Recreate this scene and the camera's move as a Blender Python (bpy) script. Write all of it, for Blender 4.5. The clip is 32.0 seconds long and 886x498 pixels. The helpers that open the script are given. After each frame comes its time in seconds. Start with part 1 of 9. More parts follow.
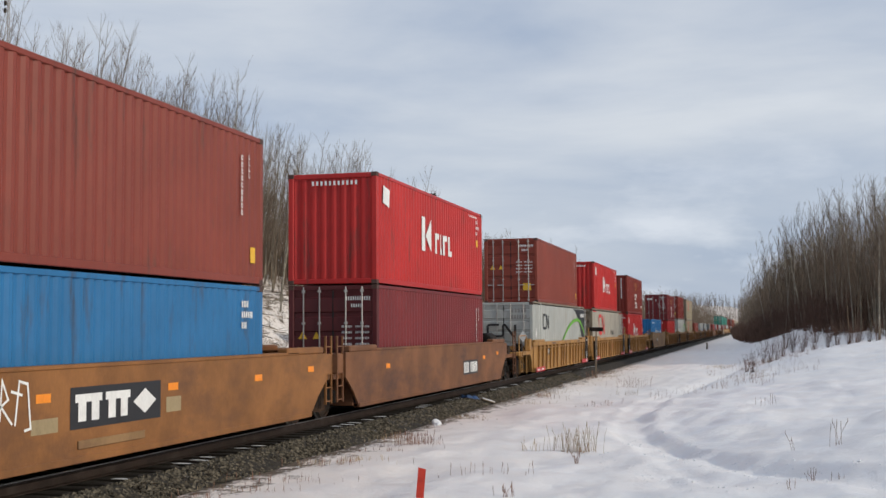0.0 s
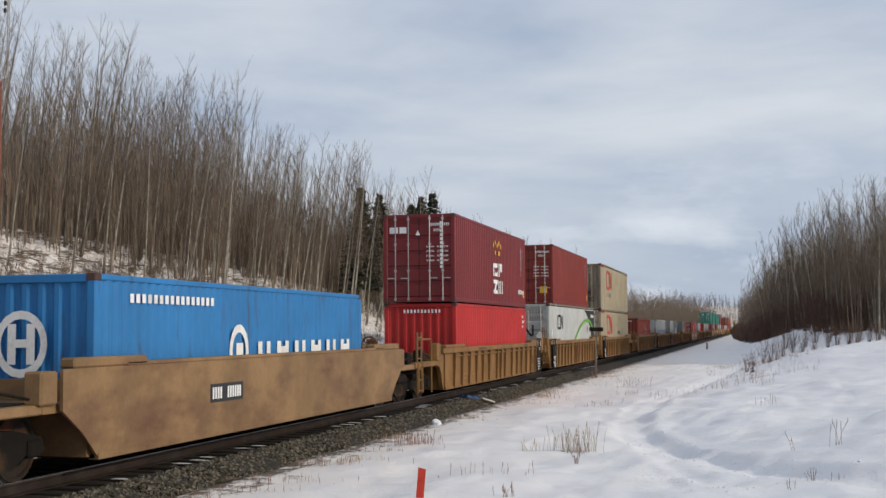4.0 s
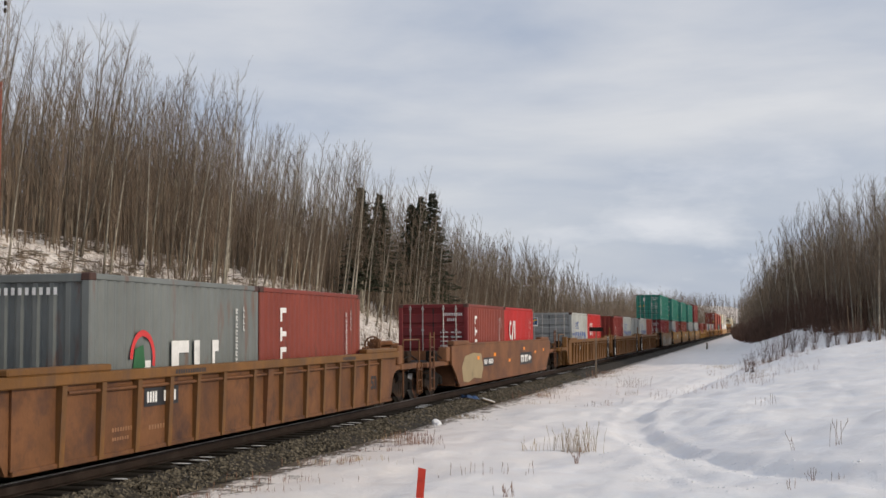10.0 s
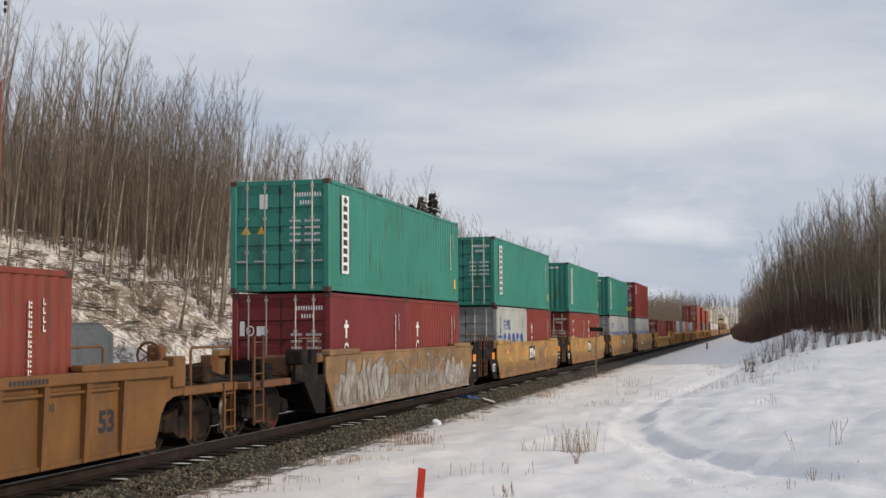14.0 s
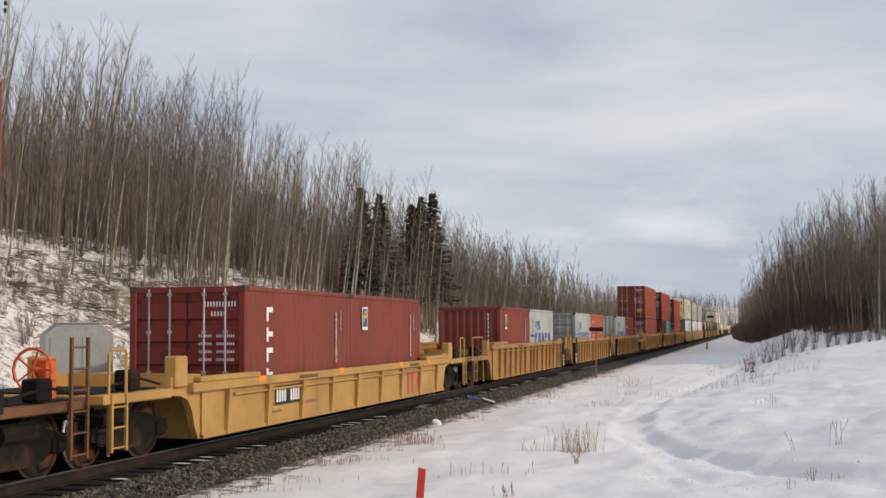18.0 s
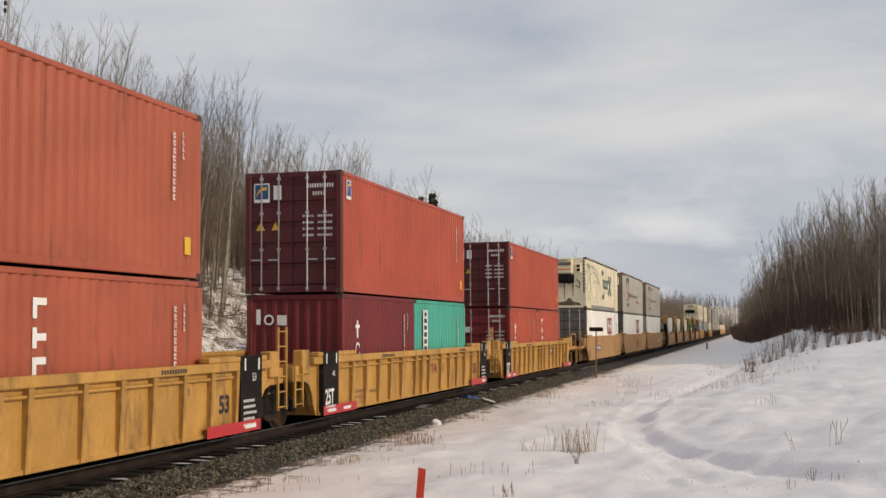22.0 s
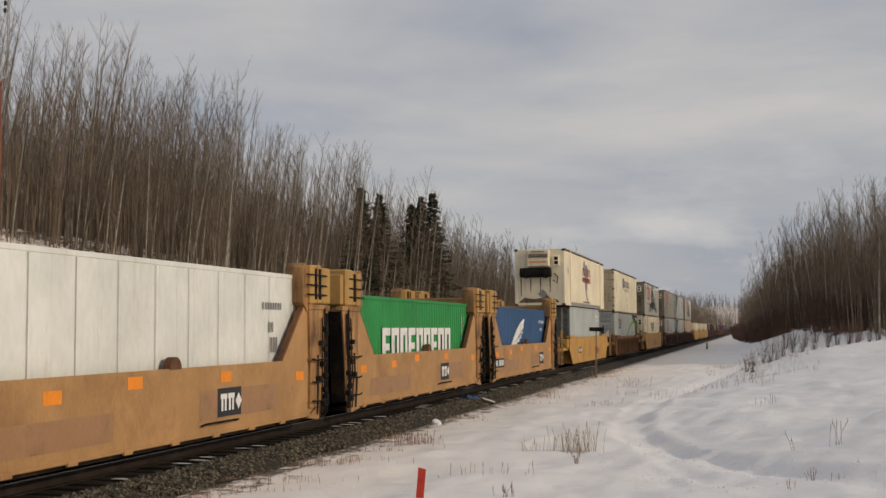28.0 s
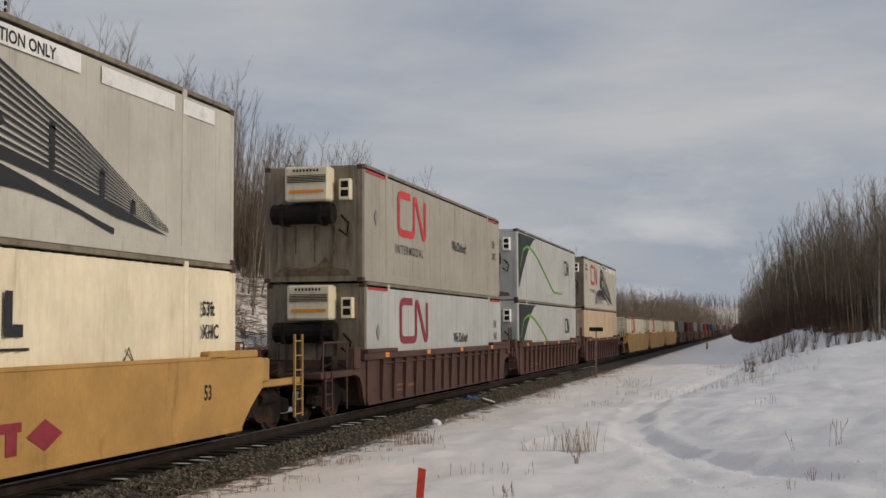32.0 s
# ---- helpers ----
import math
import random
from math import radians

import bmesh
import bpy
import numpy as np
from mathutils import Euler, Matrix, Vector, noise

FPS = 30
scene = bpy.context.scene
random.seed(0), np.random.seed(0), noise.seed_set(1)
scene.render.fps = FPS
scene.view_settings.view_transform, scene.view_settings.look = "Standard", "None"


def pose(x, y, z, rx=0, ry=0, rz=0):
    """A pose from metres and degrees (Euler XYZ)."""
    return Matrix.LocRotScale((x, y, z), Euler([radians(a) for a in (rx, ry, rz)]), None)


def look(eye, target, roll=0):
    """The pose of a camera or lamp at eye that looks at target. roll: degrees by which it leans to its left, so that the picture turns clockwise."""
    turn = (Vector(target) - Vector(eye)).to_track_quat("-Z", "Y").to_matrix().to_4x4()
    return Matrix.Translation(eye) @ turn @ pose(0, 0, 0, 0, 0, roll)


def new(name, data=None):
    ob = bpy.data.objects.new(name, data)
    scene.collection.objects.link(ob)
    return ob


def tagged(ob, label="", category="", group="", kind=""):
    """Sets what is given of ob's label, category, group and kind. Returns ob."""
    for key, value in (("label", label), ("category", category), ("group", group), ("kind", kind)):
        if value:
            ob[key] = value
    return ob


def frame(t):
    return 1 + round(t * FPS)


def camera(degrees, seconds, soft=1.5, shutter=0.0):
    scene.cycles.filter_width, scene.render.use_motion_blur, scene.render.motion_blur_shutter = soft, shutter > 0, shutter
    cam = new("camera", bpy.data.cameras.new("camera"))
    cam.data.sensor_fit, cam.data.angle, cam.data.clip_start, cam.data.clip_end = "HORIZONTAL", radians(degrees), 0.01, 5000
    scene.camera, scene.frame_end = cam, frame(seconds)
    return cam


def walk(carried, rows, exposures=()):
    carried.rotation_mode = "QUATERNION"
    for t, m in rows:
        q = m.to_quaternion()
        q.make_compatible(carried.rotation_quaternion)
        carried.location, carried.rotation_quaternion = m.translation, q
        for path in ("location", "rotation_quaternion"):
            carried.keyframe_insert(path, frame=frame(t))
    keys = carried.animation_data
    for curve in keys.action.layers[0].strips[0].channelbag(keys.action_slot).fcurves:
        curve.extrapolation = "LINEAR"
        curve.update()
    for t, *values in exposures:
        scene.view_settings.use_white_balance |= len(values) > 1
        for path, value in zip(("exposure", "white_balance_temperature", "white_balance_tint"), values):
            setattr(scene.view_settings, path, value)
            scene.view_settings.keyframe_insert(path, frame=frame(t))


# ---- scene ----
cam = camera(40.9, 32.0, soft=1.5)
EYE = pose(10.515, 0.0, 2.02, 93.89, 0, 14.617) @ pose(0, 0, 0, 0, 0, -0.4)
EXPOSURES = [(0.0, -0.13, 6150, 9), (3.5, -0.13, 6150, 9), (6.0, -0.14, 6250, 10), (9.0, -0.13, 6450, 11), (13.0, -0.11, 6450, 11), (18.0, -0.07, 6450, 10), (20.0, -0.03, 6500, 10), (21.0, -0.04, 6650, 10),
             (22.0, -0.18, 6850, 11), (23.0, -0.36, 7100, 12), (24.0, -0.74, 7600, 13), (26.5, -0.74, 7600, 13), (28.0, -0.52, 7000, 12), (29.3, -0.48, 6850, 11), (30.2, -0.62, 6750, 11),
             (31.0, -0.70, 6700, 11), (32.0, -0.62, 6600, 11)]
walk(cam, [(0.0, EYE), (32.0, EYE)], EXPOSURES)

# ---- world and sun ----
SUN_EL, SUN_AZ = radians(21), radians(99)      # azimuth from +Y towards +X
world = bpy.data.worlds.new("world")
scene.world = world
world.use_nodes = True
wn, wl = world.node_tree.nodes, world.node_tree.links
wn.clear()
w_out = wn.new("ShaderNodeOutputWorld")
w_bg = wn.new("ShaderNodeBackground")
w_sky = wn.new("ShaderNodeTexSky")
w_sky.sky_type = "NISHITA"
w_sky.sun_disc = False
w_sky.sun_elevation, w_sky.sun_rotation = SUN_EL, SUN_AZ
w_tc = wn.new("ShaderNodeTexCoord")
w_map = wn.new("ShaderNodeMapping")
w_map.inputs["Scale"].default_value = (1.0, 1.0, 4.2)
w_n1 = wn.new("ShaderNodeTexNoise")
w_n1.inputs["Scale"].default_value = 2.3
w_n1.inputs["Detail"].default_value = 7
w_n1.inputs["Roughness"].default_value = 0.52
w_n1.inputs["Distortion"].default_value = 0.25
w_ramp = wn.new("ShaderNodeValToRGB")
w_ramp.color_ramp.elements[0].position, w_ramp.color_ramp.elements[0].color = 0.36, (0.40, 0.46, 0.57, 1)
w_ramp.color_ramp.elements[1].position, w_ramp.color_ramp.elements[1].color = 0.66, (0.70, 0.71, 0.73, 1)
w_mix = wn.new("ShaderNodeMixRGB")
w_mix.inputs["Fac"].default_value = 0.9
w_mul = wn.new("ShaderNodeMixRGB")
w_mul.blend_type, w_mul.inputs["Fac"].default_value = "MULTIPLY", 1.0
w_mul.inputs["Color2"].default_value = (0.1, 0.1, 0.1, 1)
wl.new(w_tc.outputs["Generated"], w_map.inputs["Vector"])
wl.new(w_map.outputs["Vector"], w_n1.inputs["Vector"])
wl.new(w_n1.outputs["Fac"], w_ramp.inputs["Fac"])
wl.new(w_sky.outputs["Color"], w_mul.inputs["Color1"])
wl.new(w_mul.outputs["Color"], w_mix.inputs["Color1"])
wl.new(w_ramp.outputs["Color"], w_mix.inputs["Color2"])
w_map2 = wn.new("ShaderNodeMapping")
w_map2.inputs["Scale"].default_value = (1.0, 1.0, 3.0)
w_n2 = wn.new("ShaderNodeTexNoise")
w_n2.inputs["Scale"].default_value, w_n2.inputs["Detail"].default_value, w_n2.inputs["Roughness"].default_value = 7.0, 6, 0.56
w_bank = wn.new("ShaderNodeValToRGB")
w_bank.color_ramp.elements[0].position, w_bank.color_ramp.elements[0].color = 0.48, (0, 0, 0, 1)
w_bank.color_ramp.elements[1].position, w_bank.color_ramp.elements[1].color = 0.68, (1, 1, 1, 1)
w_sep = wn.new("ShaderNodeSeparateXYZ")
w_low = wn.new("ShaderNodeMapRange")
w_low.inputs["From Min"].default_value, w_low.inputs["From Max"].default_value = 0.22, 0.05
w_low.inputs["To Min"].default_value, w_low.inputs["To Max"].default_value = 0.0, 0.75
w_fac = wn.new("ShaderNodeMath")
w_fac.operation = "MULTIPLY"
w_cum = wn.new("ShaderNodeMixRGB")
w_cum.inputs["Color2"].default_value = (0.80, 0.81, 0.83, 1)
wl.new(w_tc.outputs["Generated"], w_map2.inputs["Vector"])
wl.new(w_map2.outputs["Vector"], w_n2.inputs["Vector"])
wl.new(w_n2.outputs["Fac"], w_bank.inputs["Fac"])
wl.new(w_tc.outputs["Generated"], w_sep.inputs["Vector"])
wl.new(w_sep.outputs["Z"], w_low.inputs["Value"])
wl.new(w_bank.outputs["Color"], w_fac.inputs[0])
wl.new(w_low.outputs["Result"], w_fac.inputs[1])
wl.new(w_fac.outputs["Value"], w_cum.inputs["Fac"])
wl.new(w_mix.outputs["Color"], w_cum.inputs["Color1"])
wl.new(w_cum.outputs["Color"], w_bg.inputs["Color"])
w_bg.inputs["Strength"].default_value = 1.12
wl.new(w_bg.outputs["Background"], w_out.inputs["Surface"])

sun = new("sun", bpy.data.lights.new("sun", "SUN"))
sun.data.energy, sun.data.angle, sun.data.color = 2.45, radians(1.6), (1.0, 0.86, 0.67)
SUN_DIR = Vector((math.sin(SUN_AZ) * math.cos(SUN_EL), math.cos(SUN_AZ) * math.cos(SUN_EL), math.sin(SUN_EL)))
sun.matrix_world = look(SUN_DIR * 200, (0, 0, 0))

# ---- materials ----
def ramp2(nt, a, b, pa=0.35, pb=0.65):
    r = nt.nodes.new("ShaderNodeValToRGB")
    r.color_ramp.elements[0].position, r.color_ramp.elements[0].color = pa, (*a, 1)
    r.color_ramp.elements[1].position, r.color_ramp.elements[1].color = pb, (*b, 1)
    return r


def noise_node(nt, coord, scale, detail=4, stretch=(1, 1, 1), rough=0.55):
    m = nt.nodes.new("ShaderNodeMapping")
    m.inputs["Scale"].default_value = stretch
    n = nt.nodes.new("ShaderNodeTexNoise")
    n.inputs["Scale"].default_value, n.inputs["Detail"].default_value, n.inputs["Roughness"].default_value = scale, detail, rough
    nt.links.new(coord, m.inputs["Vector"])
    nt.links.new(m.outputs["Vector"], n.inputs["Vector"])
    return n.outputs["Fac"]


def surface(name, col, rough=0.6, metal=0.0, vary=0.25, scale=1.2, dirt=None, dirt_amount=0.35, streak=(1, 1, 1), dirt_scale=1.5,
            bump=0.15, bump_scale=40.0, random_value=0.0, spec=0.3, grain=0.8):
    """A weathered surface: broad colour drift, a second layer of dirt or rust with its own shape, fine relief."""
    m = bpy.data.materials.new(name)
    m.use_nodes = True
    nt = m.node_tree
    b = nt.nodes["Principled BSDF"]
    b.inputs["Roughness"].default_value, b.inputs["Metallic"].default_value = rough, metal
    b.inputs["Specular IOR Level"].default_value = spec
    tc = nt.nodes.new("ShaderNodeTexCoord").outputs["Object"]
    lo, hi = tuple(c * (1 - vary) for c in col), tuple(min(1, c * (1 + vary * 0.6)) for c in col)
    base = ramp2(nt, lo, hi)
    nt.links.new(noise_node(nt, tc, scale), base.inputs["Fac"])
    out = base.outputs["Color"]
    if dirt:
        mx = nt.nodes.new("ShaderNodeMixRGB")
        fac = ramp2(nt, (0, 0, 0), (1, 1, 1), 0.62 - dirt_amount * 0.35, 0.80 - dirt_amount * 0.2)
        nt.links.new(noise_node(nt, tc, dirt_scale, 6, streak, 0.65), fac.inputs["Fac"])
        nt.links.new(fac.outputs["Color"], mx.inputs["Fac"])
        nt.links.new(out, mx.inputs["Color1"])
        mx.inputs["Color2"].default_value = (*dirt, 1)
        out = mx.outputs["Color"]
    gr = ramp2(nt, (0.80, 0.80, 0.80), (1.0, 1.0, 1.0), 0.30, 0.62)
    nt.links.new(noise_node(nt, tc, scale * 17, 5, (1, 1, 0.45), 0.7), gr.inputs["Fac"])
    mu = nt.nodes.new("ShaderNodeMixRGB")
    mu.blend_type, mu.inputs["Fac"].default_value = "MULTIPLY", grain
    nt.links.new(out, mu.inputs["Color1"])
    nt.links.new(gr.outputs["Color"], mu.inputs["Color2"])
    out = mu.outputs["Color"]
    if random_value:
        hs = nt.nodes.new("ShaderNodeHueSaturation")
        info = nt.nodes.new("ShaderNodeObjectInfo")
        mr = nt.nodes.new("ShaderNodeMapRange")
        mr.inputs["To Min"].default_value, mr.inputs["To Max"].default_value = 1 - random_value, 1 + random_value
        nt.links.new(info.outputs["Random"], mr.inputs["Value"])
        nt.links.new(mr.outputs["Result"], hs.inputs["Value"])
        nt.links.new(out, hs.inputs["Color"])
        out = hs.outputs["Color"]
    nt.links.new(out, b.inputs["Base Color"])
    if bump:
        bp = nt.nodes.new("ShaderNodeBump")
        bp.inputs["Strength"].default_value, bp.inputs["Distance"].default_value = bump, 0.02
        nt.links.new(noise_node(nt, tc, bump_scale, 3), bp.inputs["Height"])
        nt.links.new(bp.outputs["Normal"], b.inputs["Normal"])
    return m


GRIME = (0.055, 0.040, 0.030)
RUST = (0.16, 0.055, 0.022)


def box_paint(name, rgb, dirt=GRIME, amount=0.10, rough=0.45):
    return surface(name, rgb, rough, vary=0.13, scale=0.55, dirt=dirt, dirt_amount=amount, streak=(2.2, 2.2, 0.35), dirt_scale=1.6,
                   bump=0.06, bump_scale=25, spec=0.25, grain=0.5)


PAINT = {
    "maroon": box_paint("maroon_paint", (0.190, 0.029, 0.021)),
    "brown": box_paint("red_brown_paint", (0.205, 0.043, 0.028)),
    "darkmaroon": box_paint("dark_maroon_paint", (0.16, 0.022, 0.024)),
    "orange": box_paint("orange_brown_paint", (0.38, 0.092, 0.050)),
    "red": box_paint("red_paint", (0.42, 0.024, 0.022), amount=0.15),
    "blue": box_paint("blue_paint", (0.026, 0.145, 0.33), amount=0.16),
    "hblue": box_paint("bright_blue_paint", (0.030, 0.175, 0.42), amount=0.12),
    "navy": box_paint("dark_blue_paint", (0.030, 0.085, 0.19), amount=0.12),
    "green": box_paint("sea_green_paint", (0.034, 0.205, 0.155), amount=0.2),
    "teal": box_paint("teal_paint", (0.06, 0.36, 0.28), amount=0.12),
    "egreen": box_paint("bright_green_paint", (0.018, 0.24, 0.06), amount=0.1),
    "white": box_paint("white_paint", (0.88, 0.87, 0.82), dirt=(0.70, 0.65, 0.56), amount=0.03),
    "dullwhite": box_paint("dull_white_paint", (0.46, 0.47, 0.455), dirt=(0.36, 0.33, 0.28), amount=0.12),
    "cream": box_paint("cream_paint", (0.80, 0.715, 0.53), dirt=(0.52, 0.43, 0.28), amount=0.10),
    "oldcream": box_paint("dirty_cream_paint", (0.56, 0.465, 0.30), dirt=(0.26, 0.18, 0.10), amount=0.28),
    "beige": box_paint("beige_paint", (0.37, 0.315, 0.22), dirt=(0.26, 0.19, 0.11), amount=0.22),
    "lgrey": box_paint("light_grey_paint", (0.385, 0.40, 0.38), dirt=(0.26, 0.20, 0.14), amount=0.18),
    "cngrey": box_paint("warm_grey_paint", (0.50, 0.48, 0.42), dirt=(0.34, 0.31, 0.26), amount=0.10),
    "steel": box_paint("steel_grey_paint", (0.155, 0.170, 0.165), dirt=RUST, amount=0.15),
    "pgrey": box_paint("pale_grey_paint", (0.40, 0.44, 0.44), dirt=RUST, amount=0.12),
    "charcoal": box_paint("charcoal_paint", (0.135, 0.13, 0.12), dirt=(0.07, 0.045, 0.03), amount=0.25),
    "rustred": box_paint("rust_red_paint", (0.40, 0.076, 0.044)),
    "grimy": box_paint("grimy_end_paint", (0.235, 0.20, 0.145), dirt=(0.085, 0.058, 0.04), amount=0.45),
    "taupe": box_paint("taupe_paint", (0.37, 0.345, 0.29), dirt=(0.24, 0.20, 0.15), amount=0.2),
    # lgrey darkened by about a third: shade put into the leading door ends
    "shadegrey": box_paint("shaded_end_grey_paint", (0.27, 0.285, 0.285), dirt=(0.14, 0.11, 0.09), amount=0.2),
    # wine also stands for the shade on maroon and rust-red leading ends
    "wine": box_paint("wine_and_end_shade_paint", (0.085, 0.016, 0.018)),
    "offwhite": box_paint("off_white_paint", (0.70, 0.71, 0.665), dirt=(0.55, 0.53, 0.46), amount=0.06),
    "peach": box_paint("peach_paint", (0.58, 0.44, 0.30), amount=0.15),
}
# cloud dimness is put into ochre, mustard, amber, tan, brown; sunshine into yellow, sand
CAR = {
    "stained": surface("stained_wagon_yellow", (0.40, 0.215, 0.085), 0.65, vary=0.3, scale=1.6, dirt=(0.085, 0.042, 0.022), dirt_amount=0.5,
                       streak=(1.5, 1.5, 0.45), dirt_scale=1.8, bump=0.15),
    "amber": surface("wagon_amber", (0.37, 0.195, 0.058), 0.55, vary=0.18, dirt=(0.10, 0.05, 0.025), dirt_amount=0.30,
                     streak=(1.6, 1.6, 0.5), dirt_scale=1.3, bump=0.1),
    "sand": surface("wagon_sand", (0.43, 0.240, 0.098), 0.6, vary=0.16, dirt=(0.24, 0.12, 0.05), dirt_amount=0.25,
                    streak=(0.7, 0.7, 0.5), dirt_scale=0.9, bump=0.1),
    "mustard": surface("wagon_mustard", (0.235, 0.120, 0.034), 0.6, vary=0.2, dirt=(0.11, 0.055, 0.028), dirt_amount=0.34,
                       streak=(1.6, 1.6, 0.5), dirt_scale=1.3, bump=0.1),
    "yellow": surface("wagon_yellow", (0.51, 0.275, 0.068), 0.55, vary=0.16, dirt=(0.11, 0.06, 0.03), dirt_amount=0.30,
                      streak=(1.6, 1.6, 0.5), dirt_scale=1.3, bump=0.1),
    "ochre": surface("wagon_ochre", (0.175, 0.080, 0.020), 0.6, vary=0.2, dirt=(0.10, 0.055, 0.03), dirt_amount=0.42,
                     streak=(1.6, 1.6, 0.5), dirt_scale=1.3, bump=0.1),
    "gold": surface("wagon_gold", (0.46, 0.265, 0.080), 0.55, vary=0.15, dirt=(0.22, 0.12, 0.045), dirt_amount=0.10,
                    streak=(1.6, 1.6, 0.5), bump=0.1),
    "tan": surface("wagon_tan", (0.25, 0.150, 0.068), 0.62, vary=0.25, dirt=(0.13, 0.065, 0.035), dirt_amount=0.44,
                   streak=(0.5, 0.5, 1.2), dirt_scale=1.0, bump=0.12),
    "brown": surface("wagon_brown", (0.185, 0.080, 0.035), 0.66, vary=0.25, dirt=(0.085, 0.042, 0.030), dirt_amount=0.4,
                     streak=(0.5, 0.5, 1.2), dirt_scale=1.0, bump=0.12),
    "umber": surface("wagon_orange_brown", (0.25, 0.108, 0.033), 0.62, vary=0.22, dirt=(0.13, 0.06, 0.028), dirt_amount=0.36,
                     streak=(0.5, 0.5, 1.2), dirt_scale=1.0, bump=0.12),
    "straw": surface("wagon_straw_yellow", (0.41, 0.235, 0.070), 0.62, vary=0.22, dirt=(0.17, 0.085, 0.040), dirt_amount=0.42,
                     streak=(0.5, 0.5, 1.4), dirt_scale=1.1, bump=0.12),
    "plum": surface("wagon_dark_brown", (0.088, 0.043, 0.034), 0.68, vary=0.25, dirt=(0.05, 0.028, 0.022), dirt_amount=0.4, bump=0.12),
    "rust": surface("wagon_rust_brown", (0.165, 0.072, 0.029), 0.68, vary=0.25, dirt=(0.06, 0.03, 0.022), dirt_amount=0.45, bump=0.12),
}
M_black = surface("black_steel", (0.016, 0.014, 0.013), 0.7, vary=0.3, dirt=(0.06, 0.04, 0.03), dirt_amount=0.25, bump=0.15, spec=0.08)
M_under = surface("grimy_running_gear", (0.016, 0.013, 0.011), 0.75, vary=0.35, dirt=(0.07, 0.038, 0.022), dirt_amount=0.3, bump=0.2, spec=0.08)
M_wheel = surface("wheel_steel", (0.030, 0.024, 0.020), 0.65, 0.1, vary=0.3, dirt=RUST, dirt_amount=0.25, bump=0.1, spec=0.08)
M_tread = surface("polished_wheel_tread", (0.36, 0.34, 0.32), 0.38, 0.8, vary=0.1, bump=0.05)
M_galv = surface("galvanised_bar", (0.42, 0.41, 0.40), 0.45, 0.6, vary=0.2, dirt=RUST, dirt_amount=0.15)
M_casting = surface("corner_casting_steel", (0.10, 0.055, 0.045), 0.65, 0.2, vary=0.3, dirt=RUST, dirt_amount=0.3)
M_door_gasket = surface("black_gasket", (0.02, 0.02, 0.02), 0.8, vary=0.2)


def flat_paint(name, rgb, rough=0.5):
    return surface(name, rgb, rough, vary=0.08, scale=2.0, dirt=tuple(c * 0.55 for c in rgb), dirt_amount=0.2, bump=0.03)


INK = {
    "sandy": flat_paint("sandy_overpaint", (0.33, 0.255, 0.14)),
    "white": flat_paint("white_lettering", (0.78, 0.78, 0.76)),
    "black": flat_paint("black_lettering", (0.025, 0.025, 0.028)),
    "red": flat_paint("red_lettering", (0.60, 0.045, 0.045)),
    "dred": flat_paint("dark_red_lettering", (0.27, 0.03, 0.045)),
    "blue": flat_paint("blue_lettering", (0.035, 0.09, 0.33)),
    "yellow": flat_paint("yellow_marking", (0.72, 0.42, 0.035)),
    "orange": flat_paint("orange_reflector", (0.85, 0.27, 0.02)),
    "vermilion": flat_paint("vermilion_paint", (0.70, 0.13, 0.035)),
    "green": flat_paint("green_stripe", (0.15, 0.40, 0.045)),
    "tgreen": flat_paint("dark_green_lettering", (0.07, 0.16, 0.14)),
    "dim": flat_paint("dark_grey_marking", (0.115, 0.11, 0.10)),
    "seam": flat_paint("grimy_panel_joint", (0.30, 0.27, 0.22)),
    "grey": flat_paint("grey_marking", (0.27, 0.26, 0.25)),
    "lblue": flat_paint("light_blue_marking", (0.12, 0.38, 0.68)),
    "signal": flat_paint("red_conspicuity_tape", (0.50, 0.028, 0.034), 0.4),
    "silver": surface("silver_spray_paint", (0.36, 0.34, 0.31), 0.6, vary=0.3, scale=3.0, dirt=(0.16, 0.11, 0.07), dirt_amount=0.45, dirt_scale=2.5, bump=0.03),
    "halfworn": surface("half_worn_paint", (0.30, 0.165, 0.058), 0.66, vary=0.25, scale=1.4, dirt=(0.20, 0.105, 0.046), dirt_amount=0.5, dirt_scale=2.6, streak=(0.5, 0.5, 1.3), bump=0.12),
    "worn": surface("worn_rusty_paint", (0.205, 0.110, 0.050), 0.7, vary=0.3, scale=1.4, dirt=(0.34, 0.20, 0.075), dirt_amount=0.42, dirt_scale=3.0, streak=(0.5, 0.5, 1.3), bump=0.12),
    "wornsilver": surface("worn_silver_paint", (0.30, 0.255, 0.215), 0.65, vary=0.3, scale=1.6, dirt=(0.13, 0.085, 0.06), dirt_amount=0.5, dirt_scale=2.2, streak=(0.6, 0.6, 1.3), bump=0.1),
    "mauve": flat_paint("brown_overpaint", (0.30, 0.155, 0.078)),
    "faded": flat_paint("faded_overpaint", (0.345, 0.190, 0.095)),
    "char": surface("exhaust_soot", (0.17, 0.125, 0.08), 0.85, vary=0.4, scale=3.0, dirt=(0.05, 0.035, 0.025), dirt_amount=0.5, dirt_scale=4.0, bump=0.0),
    "navy": flat_paint("dark_blue_marking", (0.030, 0.085, 0.19)),
    "soot": flat_paint("soot_streak", (0.46, 0.39, 0.28)),
    "dgreen": flat_paint("dark_leaf_green", (0.03, 0.13, 0.05)),
}

# ---- mesh helpers ----
def mesh_from(name, verts, faces, mats=(), smooth=False):
    me = bpy.data.meshes.new(name)
    me.from_pydata([tuple(v) for v in verts], [], faces)
    for m in mats:
        me.materials.append(m)
    if smooth:
        me.polygons.foreach_set("use_smooth", [True] * len(me.polygons))
    me.update()
    return me


